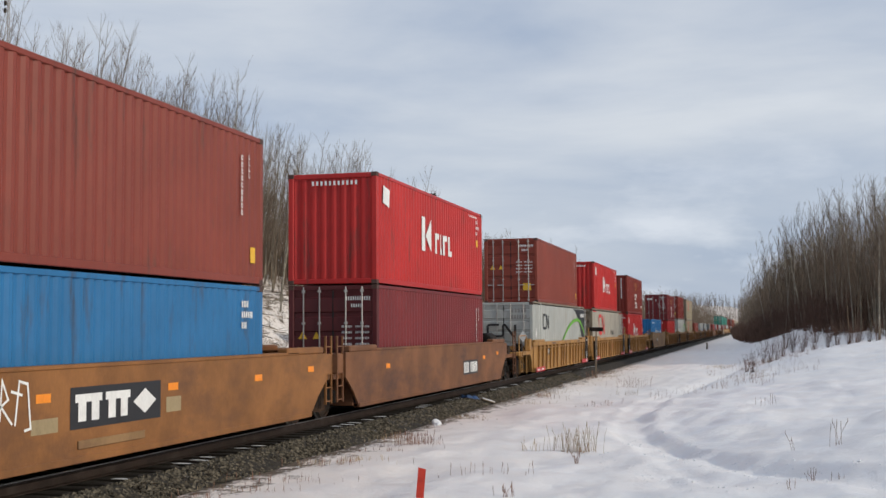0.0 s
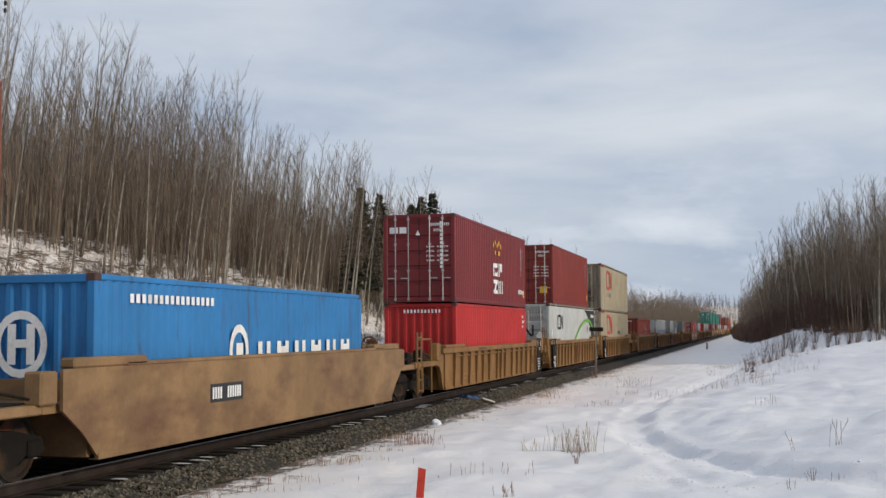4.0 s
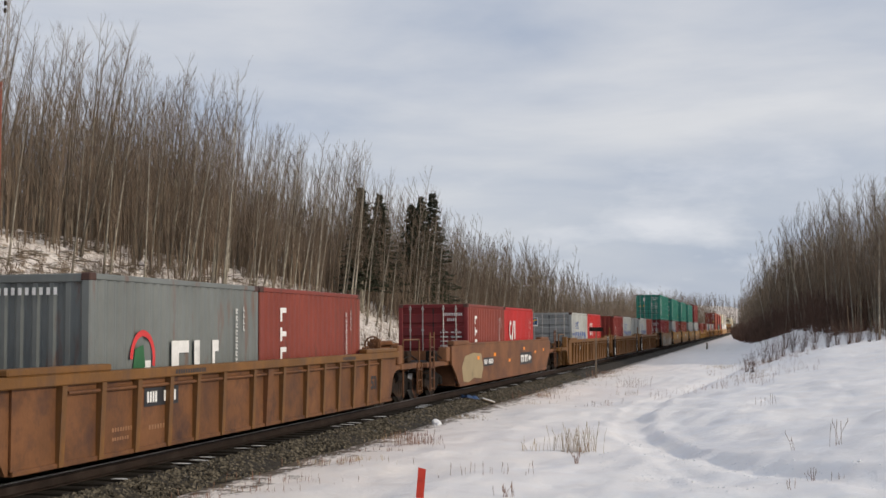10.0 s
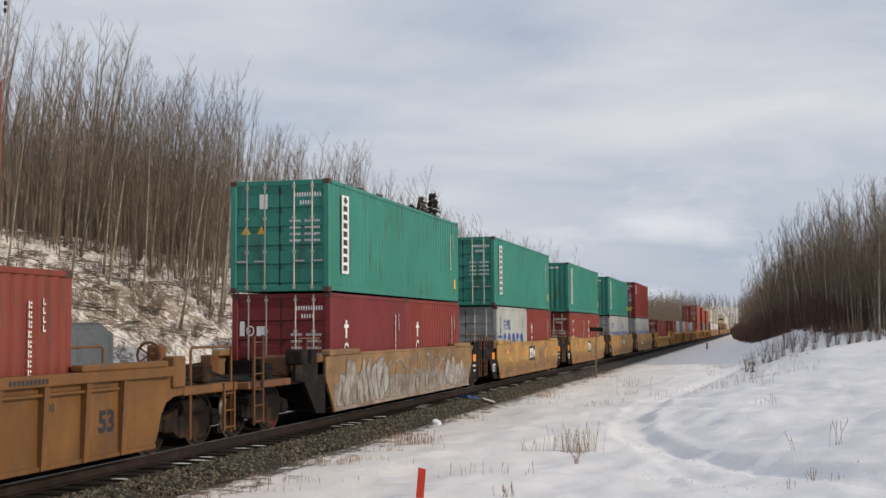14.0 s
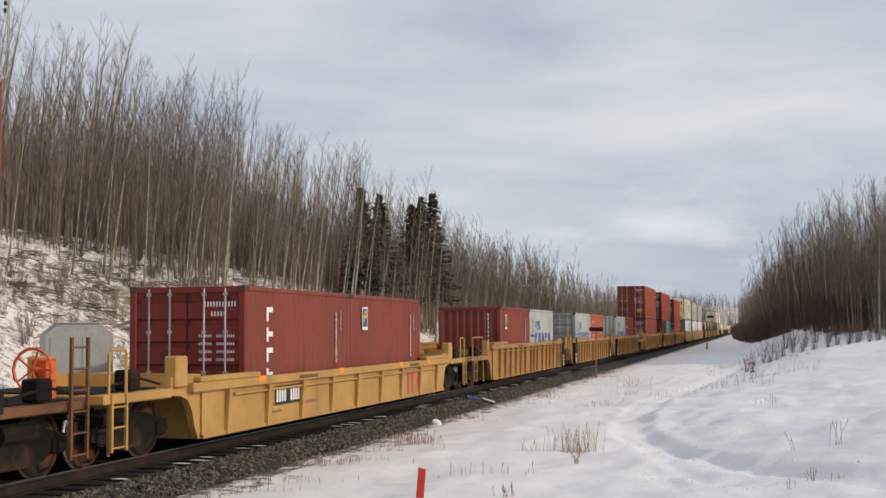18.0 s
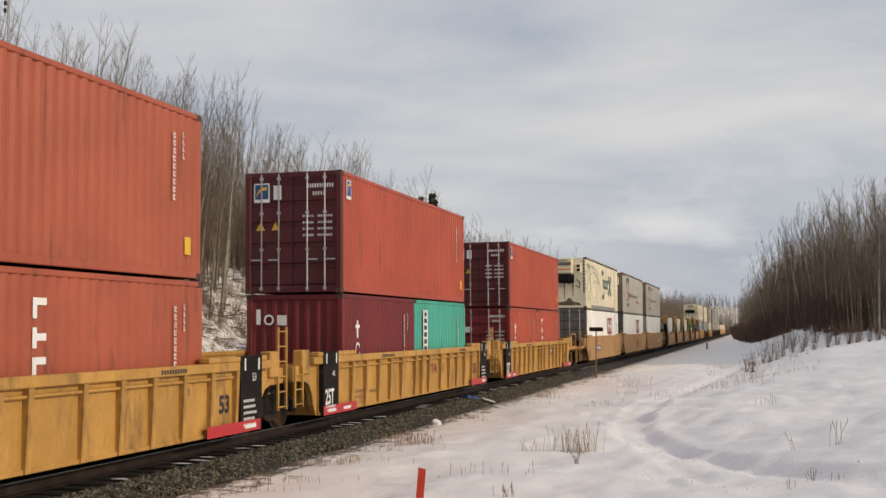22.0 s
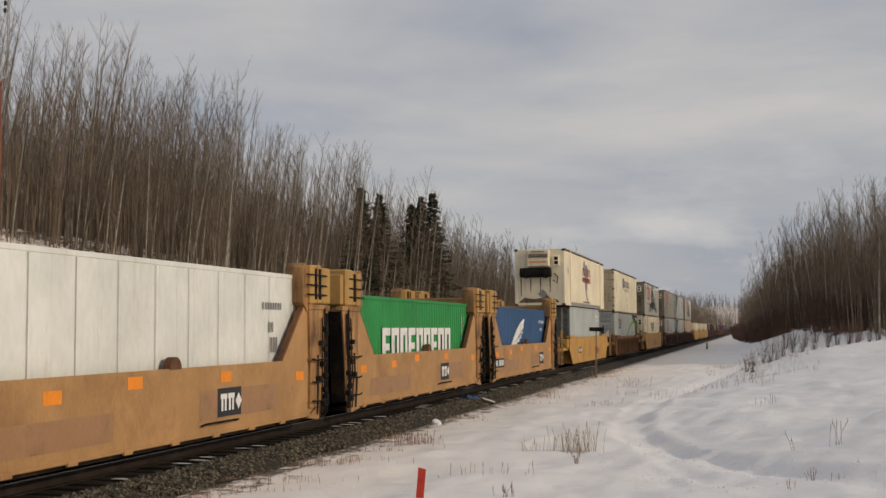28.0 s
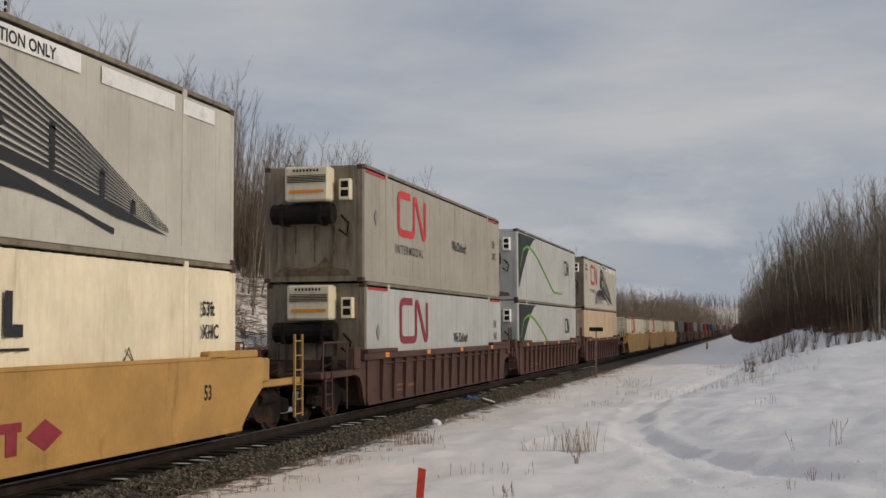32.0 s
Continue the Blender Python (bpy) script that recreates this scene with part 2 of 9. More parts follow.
class Geo:
    """Gathers boxes, prisms and tubes into one mesh."""

    def __init__(self):
        self.v, self.f = [], []

    def add(self, verts, faces):
        n = len(self.v)
        self.v += [tuple(p) for p in verts]
        self.f += [tuple(i + n for i in f) for f in faces]
        return self

    def box(self, x0, x1, y0, y1, z0, z1, c=0.0):
        """A box with its twelve edges chamfered by c."""
        if c <= 0:
            vs = [(x, y, z) for x in (x0, x1) for y in (y0, y1) for z in (z0, z1)]
            return self.add(vs, [(0, 1, 3, 2), (4, 6, 7, 5), (0, 4, 5, 1), (2, 3, 7, 6), (0, 2, 6, 4), (1, 5, 7, 3)])
        c = min(c, (x1 - x0) * 0.45, (y1 - y0) * 0.45, (z1 - z0) * 0.45)
        vs, idx = [], {}
        for i, (x, sx) in enumerate(((x0, 1), (x1, -1))):
            for j, (y, sy) in enumerate(((y0, 1), (y1, -1))):
                for k, (z, sz) in enumerate(((z0, 1), (z1, -1))):
                    for a, d in enumerate(((0, c, c), (c, 0, c), (c, c, 0))):
                        idx[i, j, k, a] = len(vs)
                        vs.append((x + sx * d[0], y + sy * d[1], z + sz * d[2]))
        fs = []
        for i in (0, 1):
            fs.append([idx[i, 0, 0, 0], idx[i, 1, 0, 0], idx[i, 1, 1, 0], idx[i, 0, 1, 0]][::(-1 if i == 0 else 1)])
            fs.append([idx[0, i, 0, 1], idx[1, i, 0, 1], idx[1, i, 1, 1], idx[0, i, 1, 1]][::(1 if i == 0 else -1)])
            fs.append([idx[0, 0, i, 2], idx[1, 0, i, 2], idx[1, 1, i, 2], idx[0, 1, i, 2]][::(-1 if i == 0 else 1)])
        for p in (0, 1):
            for q in (0, 1):
                fs.append([idx[0, p, q, 1], idx[1, p, q, 1], idx[1, p, q, 2], idx[0, p, q, 2]])
                fs.append([idx[p, 0, q, 0], idx[p, 1, q, 0], idx[p, 1, q, 2], idx[p, 0, q, 2]])
                fs.append([idx[p, q, 0, 0], idx[p, q, 1, 0], idx[p, q, 1, 1], idx[p, q, 0, 1]])
        for i in (0, 1):
            for j in (0, 1):
                for k in (0, 1):
                    fs.append([idx[i, j, k, 0], idx[i, j, k, 1], idx[i, j, k, 2]])
        return self.add(vs, [tuple(f) for f in fs])

    def prism(self, outline, axis, a, b):
        """A closed outline of 2D points pushed along an axis from a to b. axis x: points are (y, z); y: (x, z); z: (x, y)."""
        def at(p, d):
            return {"x": (d, p[0], p[1]), "y": (p[0], d, p[1]), "z": (p[0], p[1], d)}[axis]
        n = len(outline)
        vs = [at(p, a) for p in outline] + [at(p, b) for p in outline]
        fs = [tuple(range(n)), tuple(range(2 * n - 1, n - 1, -1))] + [(i, i + n, (i + 1) % n + n, (i + 1) % n) for i in range(n)]
        return self.add(vs, fs)

    def tube(self, points, radii, sides=5, caps=True):
        pts = [Vector(p) for p in points]
        rings, vs, fs = len(pts), [], []
        for i, p in enumerate(pts):
            d = (pts[min(i + 1, rings - 1)] - pts[max(i - 1, 0)]).normalized()
            u = d.orthogonal().normalized()
            w = d.cross(u)
            r = radii[i] if isinstance(radii, (list, tuple)) else radii
            for k in range(sides):
                a = 2 * math.pi * k / sides
                vs.append(p + u * (r * math.cos(a)) + w * (r * math.sin(a)))
        for i in range(rings - 1):
            for k in range(sides):
                k2 = (k + 1) % sides
                fs.append((i * sides + k, i * sides + k2, (i + 1) * sides + k2, (i + 1) * sides + k))
        if caps:
            fs.append(tuple(range(sides))[::-1])
            fs.append(tuple((rings - 1) * sides + k for k in range(sides)))
        return self.add(vs, fs)

    def disc(self, centre, r, x0, x1, sides=20):
        """A wheel-like disc about the x axis."""
        return self.tube([(x0, centre[0], centre[1]), (x1, centre[0], centre[1])], r, sides)

    def mesh(self, name, mat, smooth=False):
        me = mesh_from(name, self.v, self.f, [mat] if mat else [], smooth)
        bm = bmesh.new()
        bm.from_mesh(me)
        bmesh.ops.recalc_face_normals(bm, faces=bm.faces)
        bm.to_mesh(me)
        bm.free()
        return me


def put(name, me, parent=None, m=None, label=""):
    ob = new(name, me)
    if parent is not None:
        ob.parent = parent
    if m is not None:
        ob.matrix_basis = m
    if label:
        ob["label"] = label
    return ob


def part(name, g, mat, parent, label="", m=None, smooth=False):
    return put(name, g.mesh(name, mat, smooth), parent, m, label)


def thing(name, label, category, group="", kind=""):
    return tagged(new(name), label, category, group, kind)

# ---- ground ----
def smooth(a, b, x):
    t = min(1, max(0, (x - a) / (b - a)))
    return t * t * (3 - 2 * t)


def bank_height(y):
    return 2.0 + 4.8 * math.exp(-((max(y, 52) - 52) / 58) ** 2)


RUT = [(19.0, 15.6), (13.6, 16.7), (12.2, 17.1), (11.5, 17.9), (10.76, 19.2), (10.2, 20.6), (9.6, 22.2), (8.9, 24.1), (8.3, 26.4), (7.85, 28.7), (7.72, 31.0), (7.75, 34.5), (7.85, 41.0),
       (8.25, 48.0), (9.2, 60.0), (10.2, 70.0), (12.5, 95.0)]
TREAD_LINE = [(11.6, 14.6), (10.3, 16.6), (9.5, 18.4), (8.75, 21.0), (8.0, 24.4), (7.3, 26.9), (6.9, 30.5), (6.8, 36.0), (7.0, 44.0)]


def rut_distance(x, y, line=RUT):
    """Signed distance from the snowed-in vehicle rut; positive to the right of it."""
    best, sign = 1e9, 1
    for (ax, ay), (bx, by) in zip(line[:-1], line[1:]):
        dx, dy = bx - ax, by - ay
        t = min(1, max(0, ((x - ax) * dx + (y - ay) * dy) / (dx * dx + dy * dy)))
        ex, ey = x - ax - t * dx, y - ay - t * dy
        d = math.hypot(ex, ey)
        if d < best:
            best, sign = d, (1 if dy * ex - dx * ey > 0 else -1)
    return best * sign


def ground_z(x, y):
    n1 = noise.noise((x * 0.11, y * 0.07, 3.1))
    n2 = noise.noise((x * 0.45, y * 0.30, 7.7))
    n3 = noise.noise((x * 1.7, y * 1.2, 1.3))
    if x > 0:
        z = -0.64 + 0.20 * smooth(1.62 + 0.12 * n2 + 0.10 * n3, 2.25 + 0.2 * n2, x) + 0.08 * smooth(3.2, 7, x) + 0.45 * smooth(8.5, 14, x) + 0.95 * smooth(12, 22, x)
        z += 1.9 * smooth(62, 120, y) * smooth(8.5, 16, x) + 0.55 * math.exp(-((y - 64) / 9) ** 2) * smooth(9.5, 14.5, x)
        calm = smooth(2.0, 4.5, x)
        z += calm * (0.14 * n1 + 0.11 * n2 + 0.05 * n3 + 0.022 * noise.noise((x * 4.2, y * 3.1, 5.5)) + 0.016 * max(0.0, noise.noise((x * 2.6, y * 8.0, 2.5)))) + 0.05 * noise.noise((x * 0.8, y * 0.8, 9.0)) * smooth(1.9, 2.6, x)
        if 4 < x < 22 and y < 110:
            d = rut_distance(x, y)
            keep = 1 - smooth(55, 95, y)
            d += 0.22 * noise.noise((x * 0.8, y * 0.6, 2.2)) + 0.10 * n3
            near = 1 - smooth(24, 40, y)
            z += keep * ((0.09 + 0.05 * near) * smooth(-0.05, 0.34, d) + 0.12 * smooth(0.3, 2.4, d) - 0.035 * math.exp(-((d + 0.15) / 0.22) ** 2))
            z += keep * 0.015 * math.exp(-((d + 0.85) / 0.18) ** 2) * (0.4 + 1.2 * max(0.0, noise.noise((x * 1.5, y * 0.9, 8.0)) + 0.3))
            e = rut_distance(x, y, TREAD_LINE) + 0.08 * n3
            z += keep * (0.030 * math.exp(-(e / 0.10) ** 2) - 0.022 * math.exp(-((e - 0.28) / 0.15) ** 2) - 0.012 * math.exp(-((e - 1.55) / 0.20) ** 2)) * (0.5 + 0.8 * max(0.0, noise.noise((x * 0.9, y * 0.6, 4.0)) + 0.35))
            for cx, cy, rx, ry, h in ((11.2, 16.9, 0.9, 0.45, -0.07), (12.4, 15.9, 1.2, 0.5, -0.06), (13.6, 24.0, 2.2, 2.0, 0.16), (9.8, 33.0, 1.2, 3.0, 0.12)):
                z += h * math.exp(-((x - cx) / rx) ** 2 - ((y - cy) / ry) ** 2)
    else:
        h = bank_height(y)
        z = -0.62 - 0.25 * smooth(2.2, 4.0, -x) + (h + 0.8) * smooth(4.6, 23.0, -x) + 1.2 * smooth(22, 60, -x)
        z += smooth(2.5, 6, -x) * (0.28 * n1 + 0.22 * n2 + 0.07 * n3)
    far = smooth(120, 400, abs(x))
    return z * (1 - far) + 2.0 * far + 26 * smooth(1390, 1480, y)


def axis(stops):
    out = []
    for a, b, step in stops:
        out += list(np.arange(a, b, step))
    return out + [stops[-1][1]]


gx = axis([(-1500, -300, 200), (-300, -60, 20), (-60, -24, 3), (-24, -4, 0.7), (-4, 1.4, 0.8), (1.4, 5.5, 0.16), (5.5, 13, 0.115), (13, 15, 0.2), (15, 32, 0.8), (32, 60, 4),
           (60, 300, 24), (300, 1500, 200)])
gy = axis([(-300, -20, 40), (-20, 8, 2), (8, 40, 0.2), (40, 80, 0.6), (80, 200, 2.5), (200, 600, 20), (600, 1300, 100), (1300, 1600, 15), (1600, 3000, 200)])
gv = [(x, y, ground_z(x, y)) for y in gy for x in gx]
nx = len(gx)
gf = [(j * nx + i, j * nx + i + 1, (j + 1) * nx + i + 1, (j + 1) * nx + i) for j in range(len(gy) - 1) for i in range(nx - 1)]

M_snow = bpy.data.materials.new("snow")
M_snow.use_nodes = True
nt = M_snow.node_tree
bs = nt.nodes["Principled BSDF"]
tc = nt.nodes.new("ShaderNodeTexCoord").outputs["Object"]
c1 = ramp2(nt, (0.80, 0.81, 0.84), (0.90, 0.89, 0.88), 0.3, 0.7)
nt.links.new(noise_node(nt, tc, 0.5, 5), c1.inputs["Fac"])
dust = nt.nodes.new("ShaderNodeMixRGB")
dust.inputs["Color2"].default_value = (0.80, 0.735, 0.68, 1)
nt.links.new(c1.outputs["Color"], dust.inputs["Color1"])
grassc = ramp2(nt, (0.17, 0.125, 0.085), (0.36, 0.28, 0.20), 0.35, 0.7)
nt.links.new(noise_node(nt, tc, 3.0, 6), grassc.inputs["Fac"])
sep = nt.nodes.new("ShaderNodeSeparateXYZ")
nt.links.new(tc, sep.inputs["Vector"])
side = nt.nodes.new("ShaderNodeMapRange")
side.inputs["From Min"].default_value, side.inputs["From Max"].default_value = -4.5, -10.0
side.inputs["To Min"].default_value, side.inputs["To Max"].default_value = -0.35, -0.015
nt.links.new(sep.outputs["X"], side.inputs["Value"])
summ = nt.nodes.new("ShaderNodeMath")
nt.links.new(noise_node(nt, tc, 3.0, 8, (1, 1, 1), 0.74), summ.inputs[0])
nt.links.new(side.outputs["Result"], summ.inputs[1])
# bare earth and dead grass showing on the slope
hollow = nt.nodes.new("ShaderNodeMapping")
hollow.inputs["Location"].default_value = (14.0 / 2.3, -44.0 / 6.5, 0)
hollow.inputs["Scale"].default_value = (1 / 2.3, 1 / 6.5, 0)
nt.links.new(tc, hollow.inputs["Vector"])
apart = nt.nodes.new("ShaderNodeVectorMath")
apart.operation = "LENGTH"
nt.links.new(hollow.outputs["Vector"], apart.inputs[0])
bare = nt.nodes.new("ShaderNodeMapRange")
bare.inputs["From Min"].default_value, bare.inputs["From Max"].default_value = 1.5, 0.3
bare.inputs["To Min"].default_value, bare.inputs["To Max"].default_value = 0.0, 0.085
nt.links.new(apart.outputs["Value"], bare.inputs["Value"])
summ2 = nt.nodes.new("ShaderNodeMath")
nt.links.new(summ.outputs["Value"], summ2.inputs[0])
nt.links.new(bare.outputs["Result"], summ2.inputs[1])
mask = ramp2(nt, (0, 0, 0), (1, 1, 1), 0.50, 0.56)
nt.links.new(summ2.outputs["Value"], mask.inputs["Fac"])
mixg = nt.nodes.new("ShaderNodeMixRGB")
nt.links.new(mask.outputs["Color"], mixg.inputs["Fac"])
nt.links.new(dust.outputs["Color"], mixg.inputs["Color1"])
# windblown dust from the line: strongest beside the ballast, patchy
strip = nt.nodes.new("ShaderNodeMapRange")
strip.inputs["From Min"].default_value, strip.inputs["From Max"].default_value = 9.5, 2.2
strip.inputs["To Min"].default_value, strip.inputs["To Max"].default_value = -0.30, 0.42
nt.links.new(sep.outputs["X"], strip.inputs["Value"])
dsum = nt.nodes.new("ShaderNodeMath")
dsum.use_clamp = True
nt.links.new(strip.outputs["Result"], dsum.inputs[0])
nt.links.new(noise_node(nt, tc, 1.1, 7, (1, 1, 1), 0.7), dsum.inputs[1])
nt.links.new(dsum.outputs["Value"], dust.inputs["Fac"])
nt.links.new(grassc.outputs["Color"], mixg.inputs["Color2"])
grit = nt.nodes.new("ShaderNodeMixRGB")
grit.inputs["Color2"].default_value = (0.13, 0.105, 0.08, 1)
edge = nt.nodes.new("ShaderNodeMapRange")
edge.inputs["From Min"].default_value, edge.inputs["From Max"].default_value = 4.0, 2.0
edge.inputs["To Min"].default_value, edge.inputs["To Max"].default_value = -0.26, 0.16
nt.links.new(sep.outputs["X"], edge.inputs["Value"])
gsum = nt.nodes.new("ShaderNodeMath")
nt.links.new(edge.outputs["Result"], gsum.inputs[0])
nt.links.new(noise_node(nt, tc, 2.3, 9, (1, 0.7, 1), 0.74), gsum.inputs[1])
gmask = ramp2(nt, (0, 0, 0), (1, 1, 1), 0.50, 0.60)
left = nt.nodes.new("ShaderNodeMath")
left.operation = "GREATER_THAN"
left.inputs[1].default_value = 0.0
gmul = nt.nodes.new("ShaderNodeMath")
gmul.operation = "MULTIPLY"
nt.links.new(gsum.outputs["Value"], gmask.inputs["Fac"])
nt.links.new(sep.outputs["X"], left.inputs[0])
nt.links.new(gmask.outputs["Color"], gmul.inputs[0])
nt.links.new(left.outputs["Value"], gmul.inputs[1])
nt.links.new(gmul.outputs["Value"], grit.inputs["Fac"])
nt.links.new(mixg.outputs["Color"], grit.inputs["Color1"])
nt.links.new(grit.outputs["Color"], bs.inputs["Base Color"])
bs.inputs["Roughness"].default_value = 0.75
bs.inputs["Specular IOR Level"].default_value = 0.25
bp1 = nt.nodes.new("ShaderNodeBump")
bp1.inputs["Strength"].default_value, bp1.inputs["Distance"].default_value = 0.75, 0.06
nt.links.new(noise_node(nt, tc, 2.2, 10, (1, 1, 1), 0.68), bp1.inputs["Height"])
nt.links.new(bp1.outputs["Normal"], bs.inputs["Normal"])

ground = tagged(put("ground", mesh_from("ground", gv, gf, [M_snow], True)), "snow-covered ground with ruts and drifts beside the railway",
                "ground", kind="structure")

# ---- railway: ballast, ties, rails ----
M_ballast = surface("ballast_gravel", (0.036, 0.031, 0.024), 0.9, vary=0.55, scale=16.0, dirt=(0.45, 0.44, 0.43), dirt_amount=0.06,
                    dirt_scale=2.6, bump=1.0, bump_scale=14.0)
M_stone = surface("crushed_stone", (0.080, 0.069, 0.050), 0.9, vary=0.4, scale=9.0, bump=0.3)
nt = M_stone.node_tree
tone = nt.nodes.new("ShaderNodeMapRange")
tone.inputs["To Min"].default_value, tone.inputs["To Max"].default_value = 0.35, 2.3
hsv = nt.nodes.new("ShaderNodeHueSaturation")
base_in = nt.nodes["Principled BSDF"].inputs["Base Color"]
nt.links.new(nt.nodes.new("ShaderNodeNewGeometry").outputs["Random Per Island"], tone.inputs["Value"])
nt.links.new(tone.outputs["Result"], hsv.inputs["Value"])
nt.links.new(base_in.links[0].from_socket, hsv.inputs["Color"])
nt.links.new(hsv.outputs["Color"], base_in)
M_tie = surface("creosoted_tie_wood", (0.022, 0.018, 0.014), 0.85, vary=0.4, scale=6, dirt=(0.09, 0.075, 0.06), dirt_amount=0.22,
                streak=(0.3, 4, 4), bump=0.4)
M_rail = surface("rail_steel", (0.030, 0.019, 0.014), 0.7, 0.2, vary=0.3, scale=3, dirt=(0.05, 0.04, 0.035), dirt_amount=0.3)
M_railhead = surface("polished_rail_head", (0.50, 0.49, 0.48), 0.28, 0.95, vary=0.1, bump=0.02)
M_cap = surface("old_snow", (0.82, 0.83, 0.85), 0.8, vary=0.08, scale=8, bump=0.4, bump_scale=18)

ys = axis([(-60, 10, 5), (10, 60, 0.25), (60, 160, 2), (160, 1400, 40)])
prof = [(-2.7, -0.72), (-2.2, -0.50), (-1.62, -0.235), (-0.9, -0.225), (0.9, -0.225), (1.50, -0.235), (1.95, -0.42), (2.30, -0.60), (2.7, -0.80)]
bv = []
for y in ys:
    for i, (x, z) in enumerate(prof):
        e = noise.noise((x * 2.1, y * 0.9, 4.4)) if i in (6, 7) else 0
        bv.append((x + 0.14 * e, y, z + 0.05 * noise.noise((x * 5, y * 5, 0.5))))
np_ = len(prof)
bf = [(j * np_ + i, j * np_ + i + 1, (j + 1) * np_ + i + 1, (j + 1) * np_ + i) for j in range(len(ys) - 1) for i in range(np_ - 1)]
ballast = tagged(put("ballast_bed", mesh_from("ballast_bed", bv, bf, [M_ballast])), "grey crushed-stone ballast bed under the railway track",
                 "ballast", kind="structure")

rng = random.Random(11)
stones = Geo()
for _ in range(13000):
    y = 12.5 + 48 * rng.random() ** 1.5
    x = rng.uniform(1.32, 2.36)
    top = np.interp(x, [p[0] for p in prof], [p[1] for p in prof])
    r = rng.uniform(0.018, 0.048)
    c = Vector((x, y, top + r * 0.3))
    ds = [Vector((rng.uniform(-1, 1), rng.uniform(-1, 1), rng.uniform(-0.4, 0.4))) * r * 0.35 for _ in range(6)]
    vs = [c + Vector(a) * r + d for a, d in zip(((1, 0, 0), (-1, 0, 0), (0, 1, 0), (0, -1, 0), (0, 0, .8), (0, 0, -.8)), ds)]
    stones.add(vs, [(0, 2, 4), (2, 1, 4), (1, 3, 4), (3, 0, 4), (2, 0, 5), (1, 2, 5), (3, 1, 5), (0, 3, 5)])
tagged(put("ballast_stones", mesh_from("ballast_stones", stones.v, stones.f, [M_stone])), "loose crushed stones along the ballast shoulder",
       "gravel", kind="stuff")

track = thing("railway_track", "single railway track of rusty steel rails on dark timber ties", "railway track", kind="structure")
for sx in (-1, 1):
    g = Geo()
    c = sx * 0.755
    web = [(-0.075, -0.185), (0.075, -0.185), (0.075, -0.17), (0.012, -0.155), (0.012, -0.05), (0.036, -0.038), (0.036, -0.006),
           (-0.036, -0.006), (-0.036, -0.038), (-0.012, -0.05), (-0.012, -0.155), (-0.075, -0.17)]
    g.prism([(c + p[0], p[1]) for p in web], "y", -60, 1400)
    rail = part("rail", g, M_rail, track)
    part("rail_head", Geo().box(c - 0.034, c + 0.034, -60, 1400, -0.006, 0.0), M_railhead, rail, "polished running surface of the rail")
tie_me = Geo().box(-1.3, 1.3, -0.115, 0.115, -0.40, -0.19, 0.012).mesh("tie", M_tie)
caps = []
for k in range(6):
    g = Geo()
    n, vs = 14, []
    for i in range(n):
        a = 2 * math.pi * i / n
        vs.append((1.12 + (0.12 + 0.10 * rng.random()) * math.cos(a), (0.05 + 0.04 * rng.random()) * math.sin(a), -0.192))
    vs += [(1.12 + (v[0] - 1.12) * 0.6, v[1] * 0.55, -0.182 - 0.004 * rng.random()) for v in vs]
    g.add(vs, [tuple(range(n, 2 * n))] + [(i, (i + 1) % n, (i + 1) % n + n, i + n) for i in range(n)])
    caps.append(g.mesh("snow_cap", M_cap))
for k in range(210):
    y = 8 + k * 0.52
    tie = put("tie", tie_me, track, pose(rng.uniform(-0.03, 0.03), y + rng.uniform(-0.03, 0.03), 0, 0, 0, rng.uniform(-1, 1)))
    if y < 75 and rng.random() < 0.40:
        put("snow_cap", caps[rng.randrange(6)], tie, pose(rng.uniform(-0.02, 0.08), 0, 0), "patch of old snow")
g = Geo()
for k in range(980):
    y = 8 + (210 + k) * 0.52
    g.box(-1.3, 1.3, y - 0.11, y + 0.11, -0.40, -0.19)
tagged(put("far_ties", g.mesh("far_ties", M_tie), track), kind="stuff")

# ---- well wagons ----
RIB = {}


def lathe(profile, sides=24):
    """One closed surface turned about the x axis from (x, radius) points, ending on the axis."""
    vs, fs, n = [], [], len(profile)
    for x, r in profile:
        vs += [(x, r * math.cos(2 * math.pi * k / sides), r * math.sin(2 * math.pi * k / sides)) for k in range(sides)]
    for i in range(n - 1):
        for k in range(sides):
            k2 = (k + 1) % sides
            fs.append((i * sides + k, i * sides + k2, (i + 1) * sides + k2, (i + 1) * sides + k))
    fs += [tuple(range(sides))[::-1], tuple((n - 1) * sides + k for k in range(sides))]
    return Geo().add(vs, fs)


WHEEL_R = 0.46
AXLE = lathe([(-0.98, 0.07), (-0.92, 0.10), (-0.84, 0.10), (-0.80, 0.07), (-0.70, 0.085), (0.70, 0.085), (0.80, 0.07), (0.84, 0.10), (0.92, 0.10), (0.98, 0.07)], 12).mesh("wheelset", M_wheel)


def wheel_mesh(sx):
    R = WHEEL_R
    prof = [(0.69, 0.12), (0.69, R - 0.06), (0.685, R + 0.028), (0.715, R + 0.028), (0.722, R), (0.812, R - 0.004), (0.815, R - 0.06), (0.78, R - 0.075), (0.755, 0.20), (0.80, 0.15), (0.83, 0.13), (0.83, 0.09)]
    me = lathe([(sx * x, r) for x, r in prof], 26).mesh("wheel", M_wheel)
    me.materials.append(M_tread)
    for p in me.polygons:
        ring_ = [math.hypot(me.vertices[i].co.y, me.vertices[i].co.z) for i in p.vertices]
        if min(ring_) > R - 0.006:
            p.material_index = 1
    return me


WHEELS = [wheel_mesh(-1), wheel_mesh(1)]


